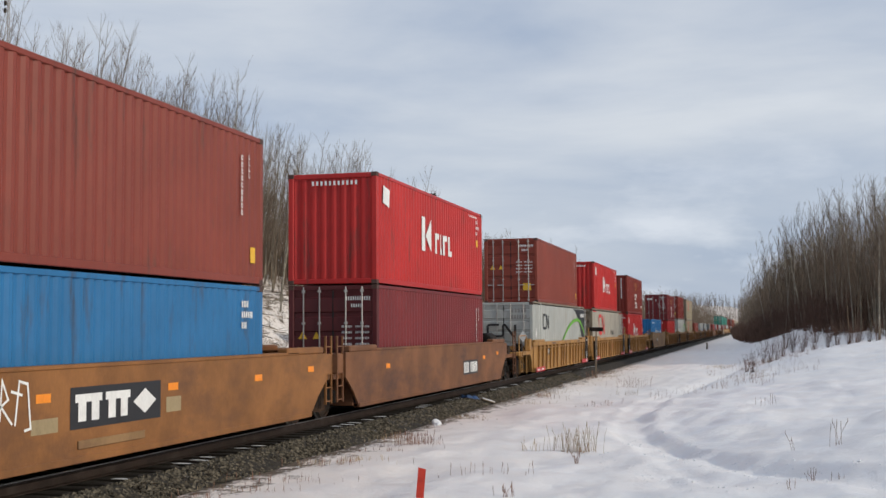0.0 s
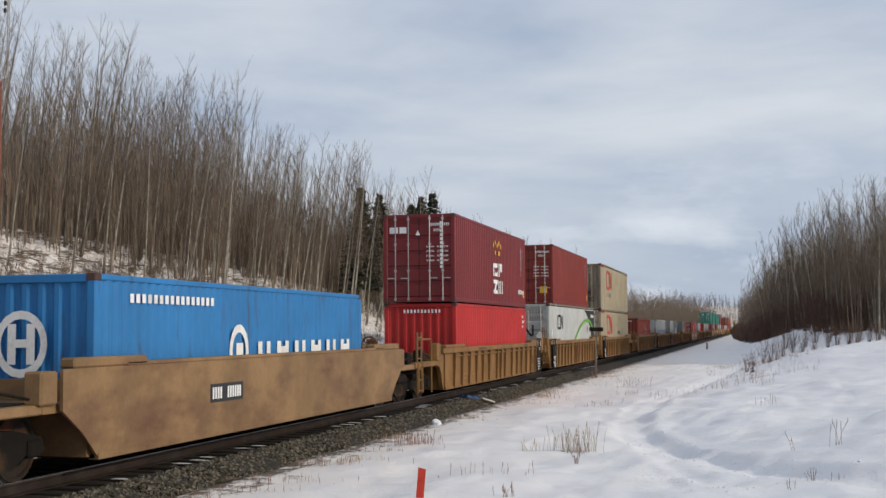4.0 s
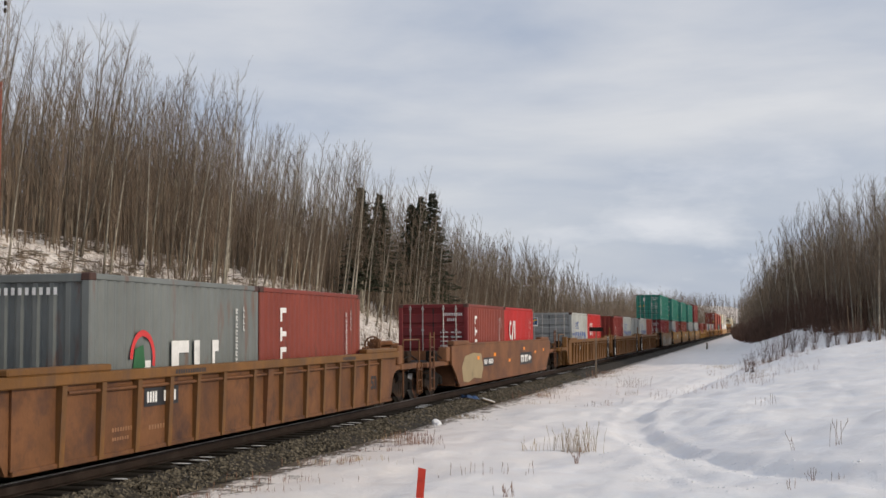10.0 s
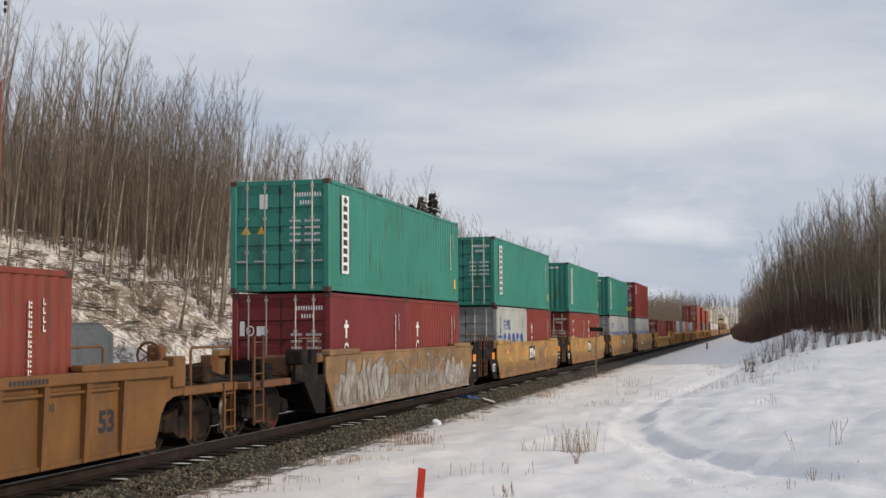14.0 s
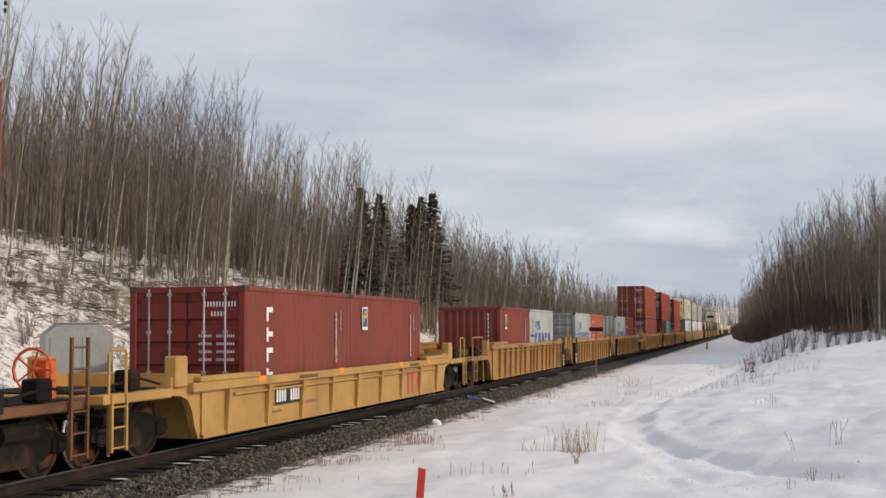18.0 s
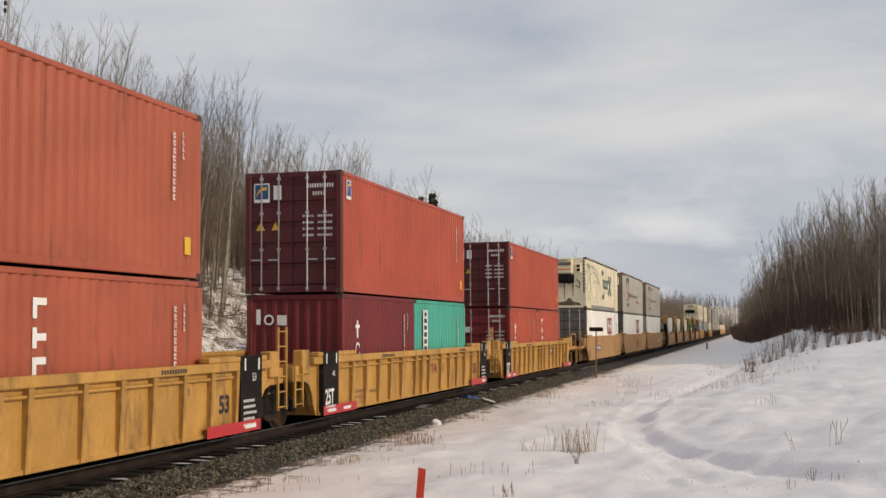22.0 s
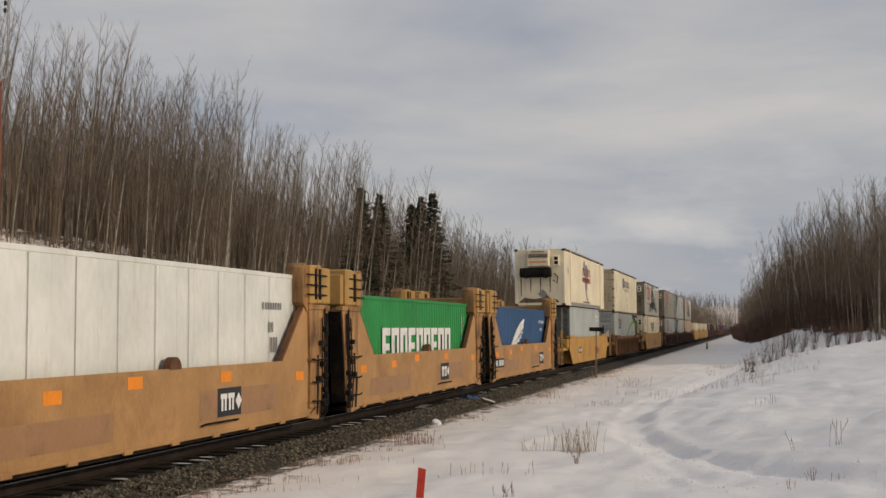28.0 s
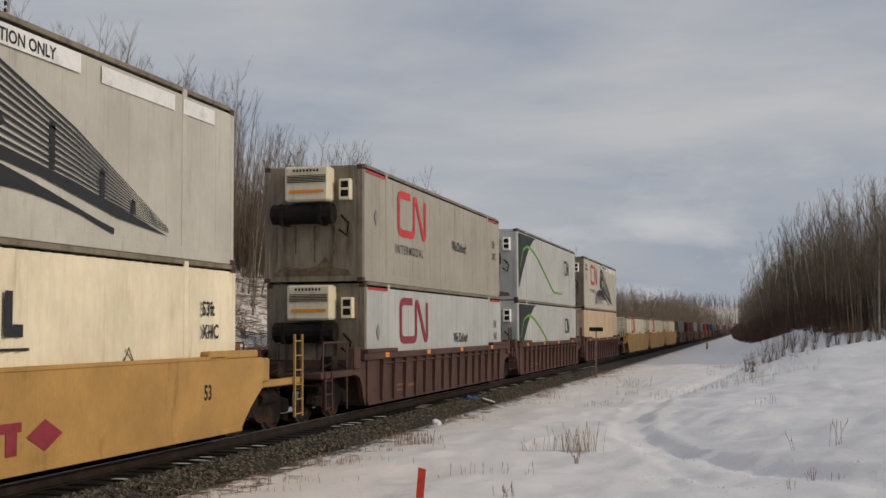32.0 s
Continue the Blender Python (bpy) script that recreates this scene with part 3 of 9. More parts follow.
def truck_frame_mesh():
    g = Geo()
    up = [(-1.18, 0.42), (-1.10, 0.60), (-0.80, 0.66), (-0.42, 0.74), (0.42, 0.74), (0.80, 0.66), (1.10, 0.60), (1.18, 0.42), (1.0, 0.36),
          (0.78, 0.40), (0.42, 0.22), (-0.42, 0.22), (-0.78, 0.40), (-1.0, 0.36)]
    for sx in (-1, 1):
        g.prism(up, "x", sx * 0.93, sx * 1.07)
        for c in (-0.16, 0.0, 0.16):
            g.tube([(sx * 1.02, c, 0.28), (sx * 1.02, c, 0.56)], 0.065, 8)
        for c in (-0.89, 0.89):
            g.box(sx * 1.0 - 0.12, sx * 1.0 + 0.12, c - 0.14, c + 0.14, 0.34, 0.58, 0.03)
    g.box(-1.0, 1.0, -0.2, 0.2, 0.40, 0.72, 0.04)
    g.box(-0.85, 0.85, -0.45, -0.38, 0.30, 0.38)
    g.box(-0.85, 0.85, 0.38, 0.45, 0.30, 0.38)
    return g.mesh("truck_frame", M_under)


TRUCK_FRAME = truck_frame_mesh()
SPINNERS = []            # wheelsets that turn, with the wagon that carries them


def truck(wagon, y):
    fr = put("truck_frame", TRUCK_FRAME, wagon, pose(0, y, 0), "grimy cast-steel truck frame with coil springs")
    for dy in (-0.89, 0.89):
        w = put("wheelset", AXLE, wagon, pose(0, y + dy, WHEEL_R), "dark steel axle between two wheels")
        for me in WHEELS:
            put("wheel", me, w, None, "dark steel wheel with a polished tread")
        SPINNERS.append((w, wagon, y + dy))
    return fr


def end_gear(wagon, e, y0, y1, z):
    """Walkway, air tank, uncoupling rod and hose of a wagon's own end."""
    a, b = sorted((e * y0, e * y1))
    part("walkway", Geo().box(-1.12, 1.12, a + 0.12, b - 0.12, z, z + 0.03, 0.005), M_black, wagon, "dark grated walkway")
    g = Geo().tube([(1.02, a + 0.3, z - 0.38), (1.02, a + 1.1, z - 0.38)], 0.15, 10)
    g.tube([(1.32, e * y1 * 0.995, z - 0.30), (0.4, e * y1, z - 0.26), (0.1, e * y1, z - 0.2), (-1.3, e * y1, z - 0.28)], 0.018, 5)
    g.tube([(0.35, e * y1, z - 0.2), (0.42, e * (y1 + 0.2), z - 0.55), (0.38, e * (y1 + 0.42), z - 0.6)], 0.03, 6)
    g.box(1.0, 1.28, (a + b) / 2 - 0.2, (a + b) / 2 + 0.15, z + 0.03, z + 0.34, 0.03)
    g.tube([(1.25, a + 0.2, z + 0.10), (1.30, (a + b) / 2, z + 0.22), (1.22, b - 0.2, z + 0.08)], 0.022, 5)
    part("brake_gear", g, M_under, wagon, "grimy air tank, rods and brake hose")


def ladder(wagon, x, y, z0, z1, mat, wide=0.42):
    g = Geo()
    for dy in (-wide / 2, wide / 2):
        g.box(x - 0.02, x + 0.02, y + dy - 0.025, y + dy + 0.025, z0, z1)
    z = z0 + 0.06
    while z < z1:
        g.tube([(x, y - wide / 2, z), (x, y + wide / 2, z)], 0.016, 5)
        z += 0.30
    part("ladder", g, mat, wagon, "welded steel end ladder")


def handwheel(wagon, x, y, z, mat, r=0.28):
    g = Geo()
    pts = [(x + r * math.cos(a), y, z + r * math.sin(a)) for a in np.linspace(0, 2 * math.pi, 15)]
    g.tube(pts, 0.025, 5)
    for k in range(5):
        a = 2 * math.pi * k / 5
        g.tube([(x, y, z), (x + r * math.cos(a), y, z + r * math.sin(a))], 0.016, 4)
    g.tube([(x, y, z), (x, y + 0.22, z)], 0.04, 6)
    g.box(x - 0.14, x + 0.14, y + 0.16, y + 0.40, z - 0.55, z + 0.16, 0.03)
    part("brake_wheel", g, mat, wagon, "brake hand wheel on its gear box")


def cab_bars(g, u, v, w, h, n, fill=0.62):
    """Upright strokes that stand in for a line of small marks."""
    step = w / n
    for k in range(n):
        g.append([(u + k * step, v), (u + k * step + step * fill, v), (u + k * step + step * fill, v + h), (u + k * step, v + h)])
    return g


def layers(polys):
    """Numbers polygons so that those sharing an edge stay in one layer and the others lie in thin layers of their own."""
    seen, g, out = set(), -1, []
    for p in polys:
        pts = {(round(float(u), 4), round(float(v), 4)) for u, v in p}
        if len(pts & seen) < 2:
            g += 1
        seen = pts
        out.append((g, p))
    return out


def welded(name, vs, fs, mats):
    """A mesh in which equal vertices are shared."""
    at, idx, keep = {}, [], []
    for v in vs:
        key = tuple(round(float(c), 4) for c in v)
        if key not in at:
            at[key] = len(keep)
            keep.append(v)
        idx.append(at[key])
    return mesh_from(name, keep, [f for f in (tuple(dict.fromkeys(idx[i] for i in f)) for f in fs) if len(f) > 2], mats)


def side_mark(parent, name, polys, x, ink, label="", y0=0.0):
    """Flat paint on a side: polygons in (along, up), on the plane at x."""
    vs, fs = [], []
    for g, p in layers(polys):
        fs.append(tuple(range(len(vs), len(vs) + len(p))))
        vs += [(x + 0.0004 * (g % 9), y0 + u, v) for u, v in p]
    ob = put(name, welded(name, vs, fs, [INK[ink]]), parent)
    if label:
        ob["label"] = label
    if name in ("stencil", "side_stencil", "code_marking", "web_marking"):
        tagged(ob, kind="stuff")
    return ob


def rect(u, v, w, h):
    return [(u, v), (u + w, v), (u + w, v + h), (u, v + h)]


def letters(text, size, bold=0.0):
    """The outlines of a word in the built-in font, as vertices and faces in the plane, starting at the origin."""
    cu = bpy.data.curves.new("letters", "FONT")
    cu.body, cu.size, cu.offset, cu.resolution_u = text, size, bold, 3
    ob = bpy.data.objects.new("letters", cu)
    me = bpy.data.meshes.new_from_object(ob)
    vs = [tuple(v.co) for v in me.vertices]
    fs = [tuple(p.vertices) for p in me.polygons]
    bpy.data.objects.remove(ob)
    bpy.data.curves.remove(cu)
    bpy.data.meshes.remove(me)
    return vs, fs


def side_text(parent, text, x, y, z, size, ink, squeeze=1.0, bold=0.0, up=False):
    vs, fs = letters(text, size, bold)
    if not vs:
        return None
    if up:
        vv = [(x, y - v[1], z + v[0] * squeeze) for v in vs]
    else:
        vv = [(x, y + v[0] * squeeze, z + v[1]) for v in vs]
    return put("lettering", mesh_from("lettering", vv, fs, [INK[ink]]), parent)


def front_text(parent, text, x, y, z, size, ink, squeeze=1.0, bold=0.0):
    vs, fs = letters(text, size, bold)
    vv = [(x + v[0] * squeeze, y, z + v[1]) for v in vs]
    return put("lettering", mesh_from("lettering", vv, fs, [INK[ink]]), parent)


def ribbed_wagon(col, front, rear, tape=False, panels=True, distant=False, top=1.46, ribs=13):
    """A well wagon with upright ribs. front, rear: 'joint' (shared truck) or 'end' (own truck and platform)."""
    mat = CAR[col]
    w = thing("well_wagon", "", "freight wagon")
    trim = CAR["ochre"] if col == "rust" and panels else mat
    A = 8.15
    for sx in (-1, 1):
        o = sx * 1.36
        part("side_wall", Geo().box(min(o, o - sx * 0.03), max(o, o - sx * 0.03), -A, A, 0.22, top - 0.12), mat, w)
        g = Geo().box(min(o + sx * 0.10, o - sx * 0.08), max(o + sx * 0.10, o - sx * 0.08), -A - 0.5, A + 0.5, top - 0.16, top, 0.015)
        for e in (-1, 1):
            g.box(min(o + sx * 0.11, o - sx * 0.10), max(o + sx * 0.11, o - sx * 0.10), min(e * 5.9, e * 8.4), max(e * 5.9, e * 8.4), top, top + 0.10, 0.02)
        part("top_chord", g, trim, w)
        if sx > 0:
            part("pipe_rail", Geo().tube([(o + sx * 0.05, -A + 1.2, top - 0.27), (o + sx * 0.05, A - 1.2, top - 0.27)], 0.028, 6), mat, w)
        part("bottom_sill", Geo().box(min(o - sx * 0.12, o + sx * 0.035), max(o - sx * 0.12, o + sx * 0.035), -A, A, 0.19, 0.26, 0.01), mat, w)
        key = (sx, col, top, distant)
        if key not in RIB:
            taper = [(o + sx * 0.002, 0.20), (o + sx * 0.06, 0.20), (o + sx * 0.105, top - 0.16), (o + sx * 0.002, top - 0.16)]
            RIB[key] = Geo().prism(taper, "y", -0.06, 0.06).mesh("rib", trim)
        if distant:
            stand = [-7.2, 0.0, 7.2]
        elif ribs != 13:
            stand = [-7.2 + 14.4 * k / (ribs - 1) for k in range(ribs)]
        elif sx < 0:
            stand = [e * (1.2 + 2.4 * k) for e in (-1, 1) for k in range(3)]
        else:
            stand = [e * q for e in (-1, 1) for q in (0.72 if panels else 1.0, 2.03, 3.05, 4.02, 5.05, 6.08, 7.1)]
        for q in stand:
            put("rib", RIB[key], w, pose(0, q, 0))
    part("well_floor", Geo().box(-1.33, 1.33, -A, A, 0.22, 0.285), M_under, w)
    for e, kind in ((-1, front), (1, rear)):
        g = Geo()
        end = 9.55 if kind == "joint" else 9.2
        arch = [(A - 0.02, 0.20), (A + 0.06, 0.20), (A + 0.20, 0.42), (A + 0.30, 0.70), (A + 0.46, 0.88), (A + 0.72, 0.96)]
        outline = [(e * p[0], p[1]) for p in arch + [(end, 0.98), (end, 1.28), (A + 0.5, 1.30), (A - 0.02, 1.30)]]
        for sx in (-1, 1):
            g.prism(outline, "x", sx * 1.20, sx * 1.32)
        g.box(-1.2, 1.2, min(e * 8.10, e * 8.2), max(e * 8.10, e * 8.2), 0.2, 1.3)
        part("end_frame", g, mat, w)
        part("end_deck", Geo().box(-1.25, 1.25, min(e * 8.2, e * end), max(e * 8.2, e * end), 0.98, 1.06, 0.01), mat, w)
        for x0 in (() if distant else (1.16, -1.40)):
            part("guide_post", Geo().box(x0, x0 + 0.24, min(e * 8.75, e * 9.15), max(e * 8.75, e * 9.15), 1.10, 1.62, 0.03), mat, w)
        if kind == "end":
            part("platform", Geo().box(-1.35, 1.35, min(e * 9.2, e * 11.3), max(e * 9.2, e * 11.3), 0.95, 1.10, 0.02), mat, w)
            part("coupler", Geo().box(-0.16, 0.16, min(e * 10.9, e * 11.75), max(e * 10.9, e * 11.75), 0.72, 0.98, 0.04), M_under, w)
            y_in = 9.5 if top > 1.3 else 10.6
            for xx in (1.3, -1.3):
                part("grab_rail", Geo().tube([(xx, e * y_in, 0.2 if top > 1.3 else 0.95), (xx, e * y_in, 1.70), (xx, e * (y_in + 0.05), 1.75), (xx, e * 11.05, 1.75), (xx, e * 11.1, 1.70), (xx, e * 11.1, 0.2)], 0.025, 5), mat, w)
            if not distant:
                end_gear(w, e, 9.2, 11.3, 1.10)
                ladder(w, 1.36, e * 10.9, 0.25, 1.1, mat)
                if top > 1.3 and e > 0:
                    handwheel(w, 0.3, e * 9.9, 1.62, CAR["rust"], 0.22)
            truck(w, e * 10.0)
        else:
            if not distant:
                ladder(w, 1.38, e * 9.35, 0.45, 2.1 if e > 0 else 1.3, mat)
            part("joint_casting", Geo().box(-0.3, 0.3, min(e * 9.3, e * 9.9), max(e * 9.3, e * 9.9), 0.55, 0.95, 0.05), M_under, w)
            if e > 0:
                truck(w, 9.75)
    X = 1.475
    if panels:
        for e, kind in ((-1, front), (1, rear)):
            if kind == "joint":
                y0 = -A + 0.02 if e < 0 else A - 0.98
                p = part("stencil_panel", Geo().box(1.362, 1.474, y0, y0 + 0.96, 0.18, 1.57), M_black, w, "black stencil panel")
                if e < 0:
                    side_text(p, "25T", X + 0.004, y0 + 0.1, 0.42, 0.46, "white", 0.75, 0.012)
                    side_mark(p, "stencil", cab_bars([], y0 + 0.15, 0.34, 0.6, 0.05, 7) + cab_bars([], y0 + 0.2, 0.26, 0.5, 0.04, 8), X + 0.004, "white")
                    side_text(p, "48", X + 0.004, y0 + 0.55, 1.02, 0.17, "white")
                else:
                    side_text(p, "53", X + 0.004, y0 + 0.5, 1.10, 0.2, "white")
                    polys = []
                    for r in range(5):
                        cab_bars(polys, y0 + 0.12, 0.72 - r * 0.11, 0.5 + 0.05 * (r % 3), 0.05, 8)
                    side_mark(p, "stencil", polys, X + 0.004, "white")
                [side_mark(p, "stripe", [rect(y0 + u, 1.30, 0.06, 0.22)], X + 0.004, "white") for u in (0.16, 0.78)]
    if distant:
        return w
    bay = (2 * A - 1.9) / (ribs - 1)
    first = -A + 0.95
    if panels:
        side_text(w, "53", 1.366, A - 1.66, 0.58, 0.43, "black", 1.05, 0.016)
    side_text(w, "40", 1.366, first + (ribs - 3) * bay + 0.40, 0.95, 0.17, "black")
    side_mark(w, "stencil", cab_bars([], first + bay + 0.3, 0.55, 0.6, 0.06, 8) + cab_bars([], first + bay + 0.3, 0.42, 0.5, 0.05, 7), 1.366, "mauve")
    side_mark(w, "stencil", cab_bars([], first + 2 * bay + 0.2, 0.50, 0.8, 0.07, 9), 1.366, "mauve")
    side_mark(w, "stencil", cab_bars([], -3.9, top - 0.12, 1.1, 0.07, 13, 0.7), 1.4605, "black")
    side_mark(w, "stencil", cab_bars([], 4.2, top - 0.12, 0.9, 0.07, 10, 0.7), 1.4605, "black")
    part("mid_rib", Geo().prism([(1.362, 0.20), (1.42, 0.20), (1.475, top - 0.18), (1.362, top - 0.18)], "y", first + (ribs // 2) * bay - 0.13, first + (ribs // 2) * bay + 0.13), mat, w)
    if tape:
        side_mark(w, "reflective_tape", [rect(-A + 0.02, 0.185, 2.2, 0.20)], 1.478, "signal", "red reflective tape")
        side_mark(w, "reflective_tape", [rect(A - 2.35, 0.185, 2.25, 0.20)], 1.478, "signal", "red reflective tape")
        side_mark(w, "tape_code", [rect(-A + 0.3, 0.24, 0.5, 0.07), rect(-A + 1.3, 0.24, 0.5, 0.07), rect(A - 0.8, 0.24, 0.5, 0.07)], 1.482, "white")
    return w


def plate_mark(w, y, z, x, n1, n2, h=0.26):
    """A dark plate with two groups of plain bars, where the wagon's code is."""
    wid = 0.5 * h * (n1 + n2) + 0.36
    p = side_mark(w, "code_plate", [rect(y - 0.08, z - 0.06, wid, h + 0.12)], x, "black", "dark plate with plain white bars")
    polys = cab_bars([], y, z, 0.5 * h * n1, h, n1, 0.7)
    cab_bars(polys, y + 0.5 * h * n1 + 0.2, z, 0.5 * h * n2, h, n2, 0.7)
    side_mark(p, "code_marking", polys, x + 0.004, "white")


def slab_wagon(col, front, rear, half=9.1, cut=0.95, top=1.52, low=0.255, reach=None, dark_ends=False):
    """A well wagon with plain plate sides and raked ends."""
    mat = CAR[col]
    w = thing("well_wagon", "", "freight wagon")
    A = half
    for sx in (-1, 1):
        o = sx * 1.42
        out = [(-A, top), (-A, 0.95), (-A + cut * 0.55, 0.62), (-A + cut, low), (A - cut, low), (A - cut * 0.55, 0.62), (A, 0.95), (A, top)]
        part("side_wall", Geo().prism(out, "x", o - sx * 0.05, o), mat, w)
        g = Geo().box(min(o + sx * 0.02, o - sx * 0.2), max(o + sx * 0.02, o - sx * 0.2), -A + 1.7, A - 1.7, top, top + 0.06, 0.012)
        for e in (-1, 1):
            y0, y1 = sorted((e * (A - 0.25), e * (A - 2.3)))
            g.box(min(o + sx * 0.02, o - sx * 0.22), max(o + sx * 0.02, o - sx * 0.22), y0, y1, top + 0.0, top + 0.15, 0.03)
        part("top_chord", g, mat, w)
        part("bottom_sill", Geo().box(min(o - sx * 0.15, o + sx * 0.02), max(o - sx * 0.15, o + sx * 0.02), -A + cut, A - cut, low - 0.05, low + 0.05, 0.01), mat, w)
    part("well_floor", Geo().box(-1.37, 1.37, -A + cut, A - cut, 0.22, 0.285), M_under, w)
    emat = M_black if dark_ends else mat
    rmat = CAR["rust"] if dark_ends else mat
    for e, kind in ((-1, front), (1, rear)):
        end = reach if reach else (9.6 if kind == "joint" else A + 0.3)
        g = Geo().box(-1.3, 1.3, min(e * (A - 0.9), e * (A - 0.8)), max(e * (A - 0.9), e * (A - 0.8)), 0.25, 1.35)
        g.box(-1.3, 1.3, min(e * (A - 0.8), e * end), max(e * (A - 0.8), e * end), 0.92, 1.04, 0.01)
        if dark_ends:
            tri = [(e * (A - 0.05), 1.35), (e * (A - 0.05), 0.22), (e * (A + 0.5), 0.26), (e * (A + 1.2), 0.95), (e * (end - 0.05), 1.0), (e * (end - 0.05), 1.3)]
            for sx in (-1, 1):
                g.prism(tri, "x", sx * 1.30, sx * 1.38)
            for yy in (A + 0.5, A + 1.0):
                g.box(1.0, 1.4, min(e * yy, e * (yy + 0.35)), max(e * yy, e * (yy + 0.35)), 1.3, 1.62, 0.03)
        part("end_frame", g, emat, w)
        if dark_ends:
            for xa in (1.34, 1.16):
                part("grab_rail", Geo().tube([(xa, e * (A + 0.25), 1.3), (xa, e * (A + 0.25), 1.86), (xa, e * (A + 0.95), 1.86), (xa, e * (A + 0.95), 1.3)], 0.017, 5), CAR["tan"], w)
            part("valve_box", Geo().box(0.35, 0.95, min(e * (A + 0.45), e * (A + 1.05)), max(e * (A + 0.45), e * (A + 1.05)), 1.04, 1.5, 0.05), CAR["rust"], w)
            if e > 0:
                side_mark(w, "stencil", [rect(e * (A + 0.55) - 0.2 + 0.14 * q, 0.78, 0.09, 0.07) for q in range(3)] + [rect(e * (A + 0.55) - 0.15, 0.62, 0.26, 0.05)], 1.384, "white")
            if e > 0 or kind == "joint":
                side_mark(w, "reflector", [rect(e * (A + 0.55) - 0.2, 0.95, 0.42, 0.24)], 1.384, "orange", "orange reflector")
            if e < 0 and kind == "joint":
                side_text(w, "125T", 1.386, -A - 0.75, 0.52, 0.36, "white", 0.72, 0.01)
        for x0 in (1.10, -1.38):
            part("guide_post", Geo().box(x0, x0 + 0.28, min(e * (A + 0.05), e * (A + 0.45)), max(e * (A + 0.05), e * (A + 0.45)), 1.04, 1.5, 0.03), rmat, w)
        if kind == "end":
            far = end + 2.1
            part("platform", Geo().box(-1.3, 1.3, min(e * end, e * far), max(e * end, e * far), 0.92, 1.06, 0.02), rmat, w)
            part("coupler", Geo().box(-0.16, 0.16, min(e * (far - 0.4), e * (far + 0.4)), max(e * (far - 0.4), e * (far + 0.4)), 0.72, 0.98, 0.04), M_under, w)
            end_gear(w, e, end, far, 1.06)
            ladder(w, 1.34, e * (far - 0.35), 0.25, 1.95, rmat)
            if e > 0:
                handwheel(w, 0.2, e * (end + 0.7), 1.62, CAR["rust"], 0.22)
            truck(w, e * (far - 1.35))
        else:
            ladder(w, 1.36, e * (end - 0.25), 0.4, 1.75 if dark_ends else 1.9, rmat, 0.36)
            if e > 0:
                truck(w, end + 0.05)
    return w


